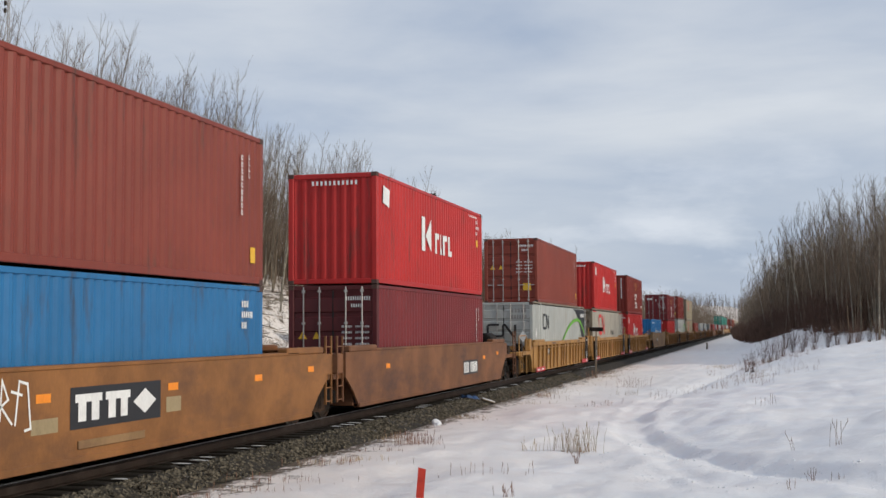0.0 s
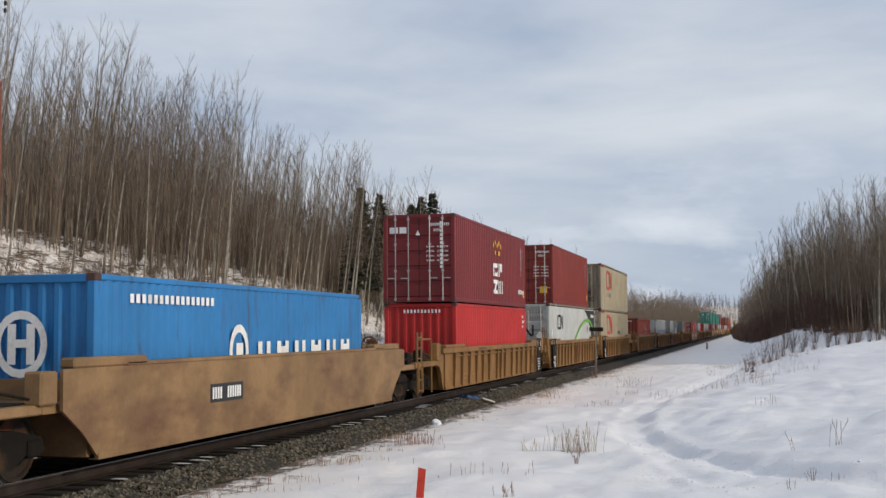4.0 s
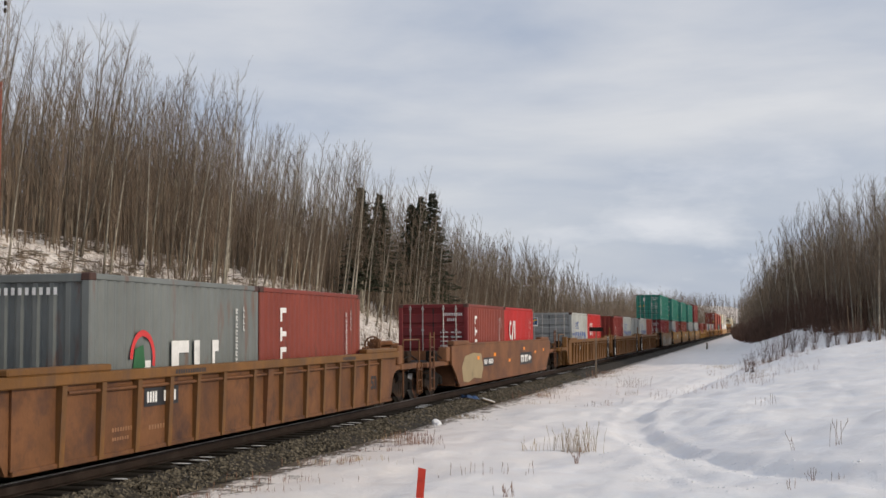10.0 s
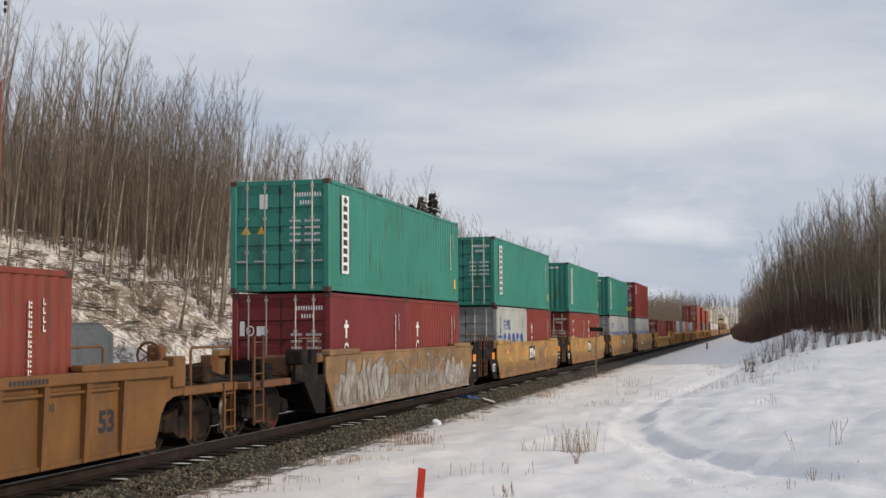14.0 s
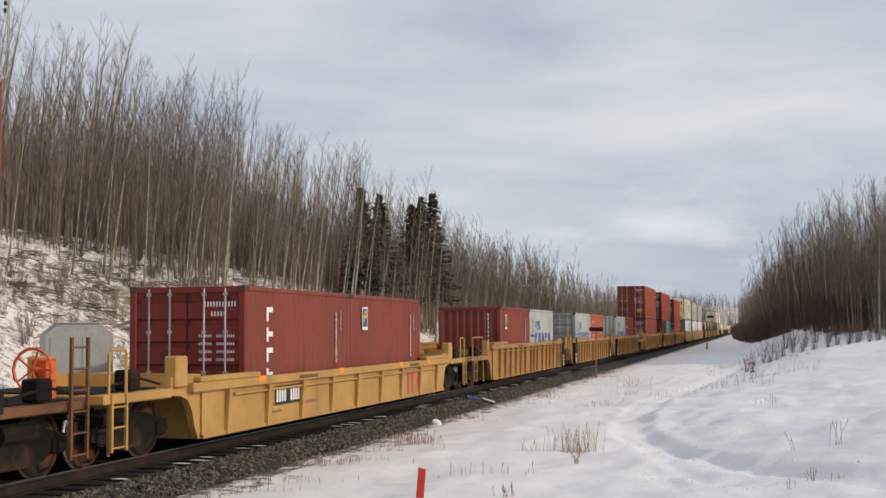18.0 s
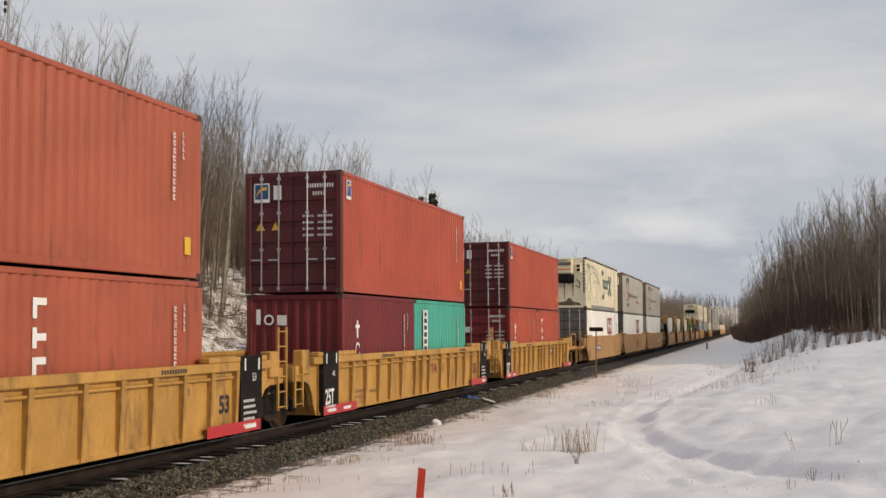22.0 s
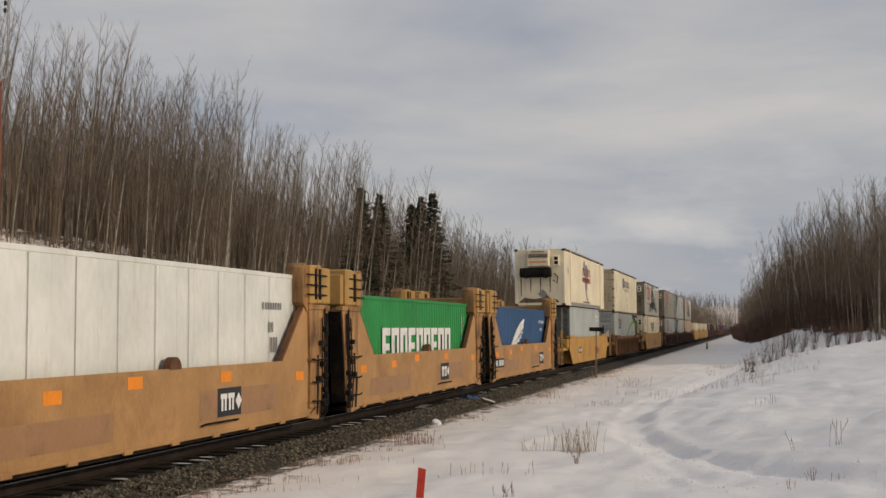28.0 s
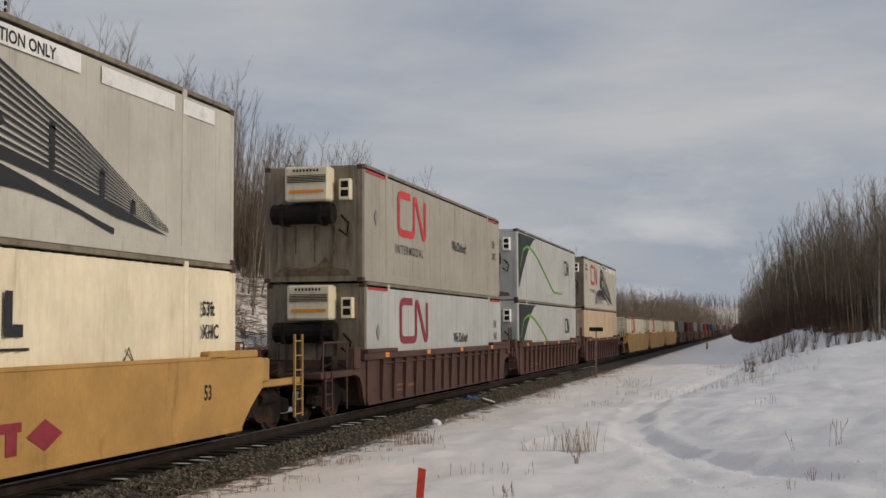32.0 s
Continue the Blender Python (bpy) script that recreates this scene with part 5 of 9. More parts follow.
# ---- trees and brush ----
M_bark = surface("aspen_bark", (0.34, 0.31, 0.25), 0.85, vary=0.3, scale=4.0, dirt=(0.09, 0.075, 0.06), dirt_amount=0.4, streak=(1, 1, 0.4),
                 dirt_scale=3.0, bump=0.3, random_value=0.25)
M_bark_dim = surface("brown_bark", (0.22, 0.185, 0.14), 0.9, vary=0.35, scale=2.0, dirt=(0.08, 0.065, 0.05), dirt_amount=0.4, bump=0.0)
M_twig = surface("bare_twigs", (0.166, 0.126, 0.091), 0.9, vary=0.35, scale=0.7, bump=0.0, random_value=0.25)
M_twig_red = surface("reddish_twigs", (0.125, 0.076, 0.056), 0.9, vary=0.3, scale=1.5, bump=0.0, random_value=0.2)
M_needle = surface("spruce_needles", (0.048, 0.056, 0.036), 0.9, vary=0.4, scale=2.0, bump=0.0)
M_grass = surface("dry_grass", (0.44, 0.34, 0.22), 0.9, vary=0.3, scale=5.0, bump=0.0, random_value=0.2)
M_grass_red = surface("dry_red_grass", (0.26, 0.14, 0.095), 0.9, vary=0.3, scale=5.0, bump=0.0)


def bare_tree(seed, h, limbs=30, twigs=38, sides=4, low=0.26, stout=1.0, bend=True):
    """Trunk and crown geometry of a slim leafless tree with steep limbs and fine upright twigs."""
    r = random.Random(seed)
    trunk, crown = Geo(), Geo()
    lean = Vector((r.uniform(0.04, 0.22), r.uniform(-0.05, 0.05), 0))
    pts, rad = [], []
    for i in range(7):
        t = i / 6
        pts.append(Vector((lean.x * h * t + 0.10 * math.sin(3 * t + seed), lean.y * h * t + 0.08 * math.cos(2.3 * t + seed), h * 0.98 * t)))
        rad.append(0.0062 * h * (1 - 0.93 * t) * (1.25 if i == 0 else 1))
    trunk.tube(pts, rad, sides + 1)

    def on(t):
        i = min(5, int(t * 6))
        return pts[i].lerp(pts[i + 1], t * 6 - i)
    for k in range(limbs):
        t = low + (0.96 - low) * (k + r.random()) / limbs
        a = r.uniform(0, 2 * math.pi)
        ln = h * (0.062 + 0.20 * (1 - t) ** 0.9) * r.uniform(0.5, 1.3)
        p0 = on(t)
        out = Vector((math.cos(a), math.sin(a), 0))
        p1 = p0 + out * ln * 0.33 + Vector((0, 0, ln * 0.44))
        p2 = p1 + out * ln * 0.15 + Vector((r.uniform(-0.08, 0.08), r.uniform(-0.08, 0.08), ln * 0.58))
        br = 0.00125 * h * (1 - 0.6 * t) * min(stout, 3.0)
        crown.tube([p0, p1, p2] if bend else [p0, p2], [br, br * 0.6, br * 0.2] if bend else [br, br * 0.25], 3, False)
        for j in range(int(twigs * (0.45 + 1.1 * (1 - t)))):
            s = r.random() ** 0.85
            q = (p0.lerp(p1, s * 2) if s < 0.5 else p1.lerp(p2, s * 2 - 1)) if bend else p0.lerp(p2, s)
            b = a + r.uniform(-1.9, 1.9)
            tl = 0.24 + ln * r.uniform(0.10, 0.42)
            f = tl * r.uniform(0.15, 0.62)
            e = q + Vector((math.cos(b) * f, math.sin(b) * f, tl * r.uniform(0.45, 1.0)))
            n = (e - q).cross(Vector((r.uniform(-1, 1), r.uniform(-1, 1), 0.3))).normalized() * 0.0041 * stout
            crown.add([q - n, q + n, e], [(0, 1, 2)])
    return trunk, crown


KINDS = []
for s in range(9):
    KINDS.append(bare_tree(40 + s, 9.4 + (s % 5) * 0.62))
TREE_MESH = [(a.mesh("trunk", M_bark, True), mesh_from("crown", b.v, b.f, [M_twig])) for a, b in KINDS]
THIN = [bare_tree(70 + s, 9.3 + s * 0.5, 15, 25, 3, 0.14, 1.25, False) for s in range(5)]
THIN += [bare_tree(80 + s, 9.3 + s * 0.5, 11, 20, 3, 0.12, 2.3, False) for s in range(5)]
THIN += [bare_tree(90 + s, 9.3 + s * 0.5, 11, 14, 3, 0.05, 6.0, False) for s in range(5)]


def plant_tree(x, y, size, turn, kind, label="slim leafless aspen with a pale trunk on the snowy bank", group="bare trees along the railway"):
    t = thing("bare_tree", label, "tree", group)
    t.matrix_basis = pose(x, y, ground_z(x, y) - 0.1, 0, 0, turn) @ Matrix.Scale(size, 4)
    tr, cr = TREE_MESH[kind]
    put("trunk", tr, t)
    put("crown", cr, t)
    return t


rt = random.Random(5)


def front_edge(y):
    """How far from the track the wood on the far side begins."""
    return -(9.8 + 5.2 * math.exp(-((max(y, 48) - 48) / 22) ** 2) + 2 * smooth(112, 170, y) + 1.3 * math.sin(y * 0.21))


def stature(y):
    """The wood grows lower where the bank is steepest."""
    return float(np.interp(y, [30, 36, 42, 52, 70, 95, 113, 130, 190, 260, 400], [1.02, 1.02, 0.98, 1.0, 1.02, 1.04, 0.98, 0.98, 0.92, 0.92, 1.05]))


spots = []
tries = 0
while len(spots) < 262 and tries < 20000:
    tries += 1
    y = 26 + 104 * rt.random() ** 0.9
    depth = 18 * rt.random() ** 1.4
    x = front_edge(y) - depth
    if all((x - a) ** 2 + (y - b) ** 2 > 1.0 for a, b in spots):
        spots.append((x, y))
plant_tree(-13.2, 50.5, 1.06, 0, 3)
plant_tree(-12.6, 45.0, 1.02, 10, 6)
plant_tree(-11.2, 57.0, 0.95, -10, 1)
for x, y in spots:
    plant_tree(x, y, rt.uniform(0.70, 0.92) * stature(y), rt.uniform(-40, 40), rt.randrange(9))


def edge_right(y):
    return float(np.interp(y, [60, 97, 130, 190, 250, 350, 700], [20.0, 16.2, 12.2, 9.8, 7.6, 5.2, 3.4]))


right = []
tries = 0
while len(right) < 56 and tries < 5000:
    tries += 1
    y = 78 + 60 * rt.random()
    x = edge_right(y) + 6 * rt.random() ** 1.5
    if all((x - a) ** 2 + (y - b) ** 2 > 1.4 for a, b in right):
        right.append((x, y))
for x, y in right:
    plant_tree(x, y, rt.uniform(0.80, 1.02), rt.uniform(0, 360), rt.randrange(9), "slim leafless aspen with a pale trunk at the wood's edge", "bare trees beside the clearing")


def scatter(name, label, places, templates, mats, category):
    """Many trees joined into one mesh: the wood that stands behind the nearest trees."""
    vs_all, fs_all, mi, base = [], [], [], 0
    arrs = [[(np.array([tuple(v) for v in g.v]), g.f) for g in t] for t in templates]
    for x, y, size, turn, k in places:
        c, s = math.cos(turn), math.sin(turn)
        z = ground_z(x, y) - 0.1
        for slot, (va, fa) in enumerate(arrs[k]):
            p = np.empty_like(va)
            p[:, 0] = (va[:, 0] * c - va[:, 1] * s) * size + x
            p[:, 1] = (va[:, 0] * s + va[:, 1] * c) * size + y
            p[:, 2] = va[:, 2] * size + z
            vs_all.append(p)
            fs_all += [tuple(i + base for i in f) for f in fa]
            mi += [slot] * len(fa)
            base += len(va)
    me = bpy.data.meshes.new(name)
    me.from_pydata(np.concatenate(vs_all).tolist(), [], fs_all)
    for m in mats:
        me.materials.append(m)
    me.polygons.foreach_set("material_index", mi)
    me.update()
    return tagged(put(name, me), label, category, kind="stuff")


pl = []
for _ in range(1180):
    y = 24 + 122 * rt.random() ** 1.25
    pl.append((front_edge(y) - 4 - 30 * rt.random(), y, rt.uniform(0.72, 1.06) * stature(y), rt.uniform(-0.8, 0.8), rt.randrange(5) if y < 100 else 5 + rt.randrange(5)))
for _ in range(190):
    y = 27 + 40 * rt.random()
    pl.append((front_edge(y) - 2 - 20 * rt.random(), y, rt.uniform(0.74, 1.0) * stature(y), rt.uniform(-0.8, 0.8), rt.randrange(5)))
for _ in range(1050):
    y = 120 + 420 * rt.random() ** 1.3
    pl.append((front_edge(y) - 26 * rt.random() ** 1.3, y, rt.uniform(0.85, 1.1) * stature(y), rt.uniform(0, 6.28), 5 + rt.randrange(5)))
for k in range(480):
    y = 440 + 230 * rt.random()
    x = rt.uniform(-50, 36)
    if abs(x) > 8:
        pl.append((x, y, rt.uniform(1.2, 1.6), rt.uniform(0, 6.28), 10 + rt.randrange(5)))
for k in range(240):
    y = 680 + 620 * rt.random()
    pl.append((rt.choice((-1, 1)) * rt.uniform(7, 30), y, rt.uniform(1.1, 1.5), rt.uniform(0, 6.28), 10 + rt.randrange(5)))
for k in range(420):
    y = 1402 + 85 * rt.random()
    pl.append((rt.uniform(-110, 25), y, rt.uniform(1.2, 1.7), rt.uniform(0, 6.28), 10 + rt.randrange(5)))
scatter("bare_wood", "leafless grey-brown aspen wood behind the railway", pl, THIN, [M_bark_dim, M_twig], "wood")
pl = []
for _ in range(860):
    y = 80 + 260 * rt.random() ** 1.5
    pl.append((edge_right(y) + 0.9 + 12 * rt.random() ** 1.3, y, rt.uniform(0.82, 1.08), rt.uniform(0, 6.28), rt.randrange(5) if y < 125 else 5 + rt.randrange(5)))
scatter("bare_wood", "leafless brown wood beside the snowy clearing", pl, THIN, [M_bark_dim, M_twig], "wood")


def shrub_geo(seed, h=2.6, stems=26):
    r = random.Random(seed)
    g = Geo()
    for k in range(stems):
        a, sp = r.uniform(0, 6.28), r.uniform(0.05, 0.55)
        hh = h * r.uniform(0.5, 1.0)
        p0 = Vector((r.uniform(-0.25, 0.25), r.uniform(-0.25, 0.25), 0))
        p1 = p0 + Vector((math.cos(a) * sp * hh * 0.5, math.sin(a) * sp * hh * 0.5, hh * 0.55))
        p2 = p1 + Vector((math.cos(a) * sp * hh * 0.4, math.sin(a) * sp * hh * 0.4, hh * 0.45))
        g.tube([p0, p1.lerp(p2, 0.5) if k % 2 else p2], [0.013, 0.005], 3, False)
        for j in range(5):
            q = p1.lerp(p2, r.random())
            b = r.uniform(0, 6.28)
            n = Vector((math.sin(b), -math.cos(b), 0)) * 0.010
            g.add([q - n, q + n, q + Vector((math.cos(b) * 0.22, math.sin(b) * 0.22, r.uniform(0.2, 0.5)))], [(0, 1, 2)])
    return g


SHRUBS = [(shrub_geo(s),) for s in range(4)]
pl = []
for _ in range(640):
    y = 90 + 250 * rt.random() ** 1.3
    pl.append((edge_right(y) + rt.uniform(-0.8, 5.0), y, rt.uniform(0.7, 1.5), rt.uniform(0, 6.28), rt.randrange(4)))
scatter("brush_thicket", "dense reddish-brown leafless brush along the wood's edge", pl, SHRUBS, [M_twig_red], "brush")
pl = []
for _ in range(380):
    y = 26 + 124 * rt.random() ** 1.6
    pl.append((front_edge(y) + rt.uniform(-5, 4.5), y, rt.uniform(0.25, 0.6), rt.uniform(0, 6.28), rt.randrange(4)))
for _ in range(330):
    y = 22 + 30 * rt.random() ** 1.2
    pl.append((-7.0 - 9.5 * rt.random(), y, rt.uniform(0.14, 0.42), rt.uniform(0, 6.28), rt.randrange(4)))
def litter_geo(seed):
    """A loose heap of fallen branches lying criss-cross on the ground."""
    r = random.Random(seed)
    g = Geo()
    for k in range(9):
        a, ln = r.uniform(0, 6.28), r.uniform(0.3, 1.5)
        c = Vector((r.uniform(-0.5, 0.5), r.uniform(-0.5, 0.5), r.uniform(0.02, 0.16)))
        d = Vector((math.cos(a) * ln / 2, math.sin(a) * ln / 2, r.uniform(-0.10, 0.16)))
        b = r.uniform(0.010, 0.026)
        g.tube([c - d, c + Vector((0, 0, r.uniform(-0.03, 0.08))), c + d], [b, b * 0.8, b * 0.35], 3, False)
    return g


LITTER = [(litter_geo(s),) for s in range(5)]
heaps = []
for _ in range(420):
    y = 30 + 34 * rt.random()
    heaps.append((front_edge(y) + 4.0 - 12 * rt.random(), y, rt.uniform(0.5, 1.3), rt.uniform(0, 6.28), rt.randrange(5)))
scatter("fallen_branches", "dark fallen branches lying on the snowy bank", heaps, LITTER, [M_bark_dim], "branches")
scatter("bank_brush", "low leafless brush on the snowy bank", pl, SHRUBS, [M_twig], "brush")


def spruce(x, y, h, seed):
    r = random.Random(seed)
    t = thing("spruce", "dark green spruce standing among leafless aspens", "tree", "spruces in the wood")
    t.matrix_basis = pose(x, y, ground_z(x, y) - 0.1, 0, 0, r.uniform(0, 360))
    part("trunk", Geo().tube([(0, 0, 0), (0.05, 0, h * 0.5), (0, 0.03, h)], [0.16, 0.10, 0.015], 7), M_bark, t)
    g = Geo()
    for k in range(210):
        v = k / 210
        z = h * (0.20 + 0.79 * v) + r.uniform(-0.08, 0.08)
        ln = ((h - z) * 0.26 + 0.16) * r.uniform(0.55, 1.2)
        a = k * 2.4 + r.uniform(-0.5, 0.5)
        d = Vector((math.cos(a), math.sin(a), 0))
        s = Vector((-math.sin(a), math.cos(a), 0))
        p0 = Vector((0, 0, z))
        tip = p0 + d * ln + Vector((0, 0, ln * r.uniform(-0.30, 0.10)))
        g.tube([p0, tip], [0.022, 0.006], 3, False)
        for j in range(9):
            q = p0.lerp(tip, 0.2 + 0.8 * j / 8)
            w = 0.10 + 0.22 * ln * (1.1 - j / 9)
            for sg in (-1, 1):
                e = q + s * sg * w * r.uniform(0.5, 1.2) + d * w * r.uniform(0.2, 0.9) + Vector((0, 0, r.uniform(-0.16, 0.10)))
                m = q.lerp(e, 0.5)
                up_ = Vector((0, 0, r.uniform(0.03, 0.09)))
                g.add([q, m + d * 0.07 + up_, e, m - d * 0.07 - up_], [(0, 1, 2, 3)])
    part("crown", g, M_needle, t)


SAPLINGS = []
for k in range(5):
    r_ = random.Random(300 + k)
    g_ = Geo()
    for _ in range(7):
        x_, y_, h_ = r_.uniform(-1.2, 1.2), r_.uniform(-1.2, 1.2), r_.uniform(3.0, 7.0)
        g_.tube([(x_, y_, 0), (x_ + 0.15 * r_.uniform(-1, 2), y_, h_ * 0.5), (x_ + 0.3 * r_.uniform(-1, 2), y_ + 0.2, h_)], [0.035, 0.026, 0.008], 3, False)
        for q_ in range(16):
            z_, a_ = h_ * r_.uniform(0.25, 0.95), r_.uniform(0, 6.28)
            n_ = Vector((math.sin(a_), -math.cos(a_), 0)) * 0.014
            g_.add([Vector((x_, y_, z_)) - n_, Vector((x_, y_, z_)) + n_, (x_ + 0.45 * math.cos(a_), y_ + 0.45 * math.sin(a_), z_ + 0.8)], [(0, 1, 2)])
    SAPLINGS.append((g_,))
pl = []
for _ in range(1000):
    y = 28 + 130 * rt.random()
    pl.append((front_edge(y) - 2.5 - 16 * rt.random(), y, rt.uniform(0.55, 1.0), rt.uniform(0, 6.28), rt.randrange(5)))
scatter("sapling_thicket", "thin leafless saplings between the aspens", pl, SAPLINGS, [M_twig], "brush")
pl = []
for _ in range(300):
    y = 82 + 110 * rt.random()
    pl.append((edge_right(y) + 0.8 + 9 * rt.random(), y, rt.uniform(0.7, 1.15), rt.uniform(0, 6.28), rt.randrange(5)))
scatter("sapling_thicket", "thin leafless saplings at the foot of the brown wood", pl, SAPLINGS, [M_twig], "brush")
for k, (x, y, h) in enumerate(((-15.0, 76, 8.6), (-15.0, 80, 8.6), (-13.6, 86, 10.0), (-13.8, 90, 10.8), (-14.9, 88, 9.0))):
    spruce(x, y, h, k)

# ---- the train ----
V0, ACC = 24.7824, 0.0361


def run(t):
    """How far the train has come at t seconds."""
    return V0 * t + 0.5 * ACC * ((t - 16) ** 2 - 256)


TRAIN = []               # (thing, place along the track at the start, height)
FT40, FT20, FT53 = 12.192, 6.058, 16.154
HC, ST = 2.896, 2.591
FLOOR = 0.30
WIDE = 2.591
COLOUR = {"maroon": "maroon", "brown": "red-brown", "darkmaroon": "dark maroon", "orange": "orange-brown", "red": "bright red", "blue": "blue",
          "hblue": "bright blue", "navy": "dark blue", "green": "sea-green", "teal": "pale teal", "egreen": "bright green", "white": "white",
          "cream": "cream", "beige": "weathered beige", "lgrey": "pale grey", "cngrey": "warm grey", "steel": "steel-grey", "pgrey": "blue-grey",
          "charcoal": "charcoal", "peach": "peach", "rustred": "rust-red", "dullwhite": "dull white", "taupe": "greyish-beige", "offwhite": "off-white", "grimy": "grimy grey", "wine": "dark wine-red"}
SIZE = {FT20: "short", FT40: "long", FT53: "extra-long"}


def ride(ob, y, z=0.0):
    TRAIN.append((ob, y, z))
    ob.matrix_basis = pose(0, y, z)
    return ob


def load(y, z, L, H, paint, front="door", smooth_side=False, front_paint=None, note="", deco=None, plain=False):
    width = WIDE if L == FT53 else 2.438
    c = container(L, H, paint, front, width, smooth_side, front_paint, plain)
    where = "riding in the wagon's well" if z < 1 else "stacked on the lower container"
    skin = "smooth-sided" if smooth_side else "corrugated"
    tagged(c, f"{COLOUR[paint]} {SIZE[L]} {skin} container{note}, {where}", "container", "containers on the train")
    ride(c, y, z)
    if smooth_side and paint in ("white", "cream", "offwhite"):
        n = round((L - 0.6) / 1.22)
        joints = [rect(0.3 + (L - 0.6) * k / n, 0.26, 0.014, H - 0.36) for k in range(n + 1)]
        tagged(side_mark(c, "panel_joint", joints, width / 2 + 0.002, "seam", "thin grimy upright panel joints"), kind="stuff")
    if deco:
        deco(c, L, H, width / 2 + (0.010 if L == FT53 else 0.004))
    return c


# decorations of the boxes: plain shapes in the colours of the signs
def d_codes(c, L, H, x):
    far_codes(c, L, H, x)
    door_codes(c, H, extra="ty")


def d_codes_f(c, L, H, x):
    far_codes(c, L, H, x)
    door_codes(c, H, extra="tfp")
    p = side_mark(c, "emblem", [rect(0.35, H - 0.66, 0.34, 0.46)], x, "white", "small emblem plate with a blue and yellow leaf")
    side_mark(p, "emblem_fill", [rect(0.38, H - 0.58, 0.28, 0.36)], x + 0.003, "blue")
    side_mark(p, "emblem_stroke", curve_band([(0.40, H - 0.5), (0.48, H - 0.36), (0.64, H - 0.32)], 0.07), x + 0.006, "yellow")


def d_codes_plate(c, L, H, x):
    """A large two-part sign plate near the leading end."""
    d_codes(c, L, H, x)
    p = side_mark(c, "sign_plate", [rect(0.45, H - 0.92, 0.92, 0.62)], x, "white", "sign plate with a blue head and dark blocks on white")
    side_mark(p, "plate_head", [rect(0.48, H - 0.62, 0.86, 0.29)], x + 0.004, "blue", "blue head of the plate")
    side_mark(p, "plate_ray", [[(0.62, H - 0.62), (1.2, H - 0.36), (1.32, H - 0.50), (0.9, H - 0.62)]], x + 0.008, "yellow", "yellow ray")
    side_mark(p, "plate_block", cab_bars([], 0.55, H - 0.86, 0.74, 0.20, 4, 0.7), x + 0.004, "navy")


def code_rows(c, L, H, x, ink="white", label_z=None):
    """Short level rows of code bars at the trailing top corner."""
    polys = cab_bars([], L - 1.0, H - 0.42, 0.32, 0.12, 4, 0.55)
    cab_bars(polys, L - 1.0, H - 0.62, 0.52, 0.12, 6, 0.55)
    cab_bars(polys, L - 1.0, H - 0.82, 0.24, 0.12, 3, 0.55)
    side_mark(c, "side_stencil", polys, x, ink)
    if label_z:
        side_mark(c, "yellow_label", [rect(L - 0.95, label_z, 0.24, 0.24)], x, "yellow")


def d_level(c, L, H, x):
    code_rows(c, L, H, x)
    end_codes(c, H)


def d_plain(c, L, H, x):
    far_codes(c, L, H, x)
    end_codes(c, H)


def d_kred(c, L, H, x):
    """Red box with a white flag and two white words, as blocks."""
    side_mark(c, "flag_mark", [[(0.5, H - 0.75), (1.05, H - 0.85), (1.1, H - 0.38), (0.55, H - 0.30)]], x, "white", "white flag shape")
    side_mark(c, "shipping_mark", [rect(4.25, 1.12, 0.36, 1.0), [(4.68, 1.58), (5.3, 2.12), (5.3, 1.12)]], x, "white", "white block sign")
    wide_name(c, x, 5.75, 1.12, 0.62, "white", [0.45, 0.16, 0.5, 0.45], 0.25)
    side_mark(c, "web_marking", cab_bars([], 10.2, H - 0.24, 1.2, 0.06, 16, 0.5), x, "white")
    code_rows(c, L, H, x, "white", H - 1.22)
    end_codes(c, H)


def d_kred_low(c, L, H, x):
    d_kred(c, L, H, x)
    door_codes(c, H, extra="w")


CN_LINE = [(0.42, 1), (0.10, 1), (0.03, 0.96), (0, 0.86), (0, 0.14), (0.03, 0.04), (0.10, 0), (0.46, 0), (0.53, 0.04), (0.56, 0.14), (0.56, 0.86), (0.585, 0.97), (0.63, 0.97), (0.665, 0.88),
           (0.90, 0.10), (0.93, 0.02), (0.975, 0.02), (1.0, 0.12), (1.0, 1.0)]


def d_cn_curve_diamond(c, L, H, x):
    d_cn_curve(c, L, H, x)
    side_mark(c, "hazard_diamond", [diamond(13.0, 1.50, 0.42, 0.44)], x, "grey")


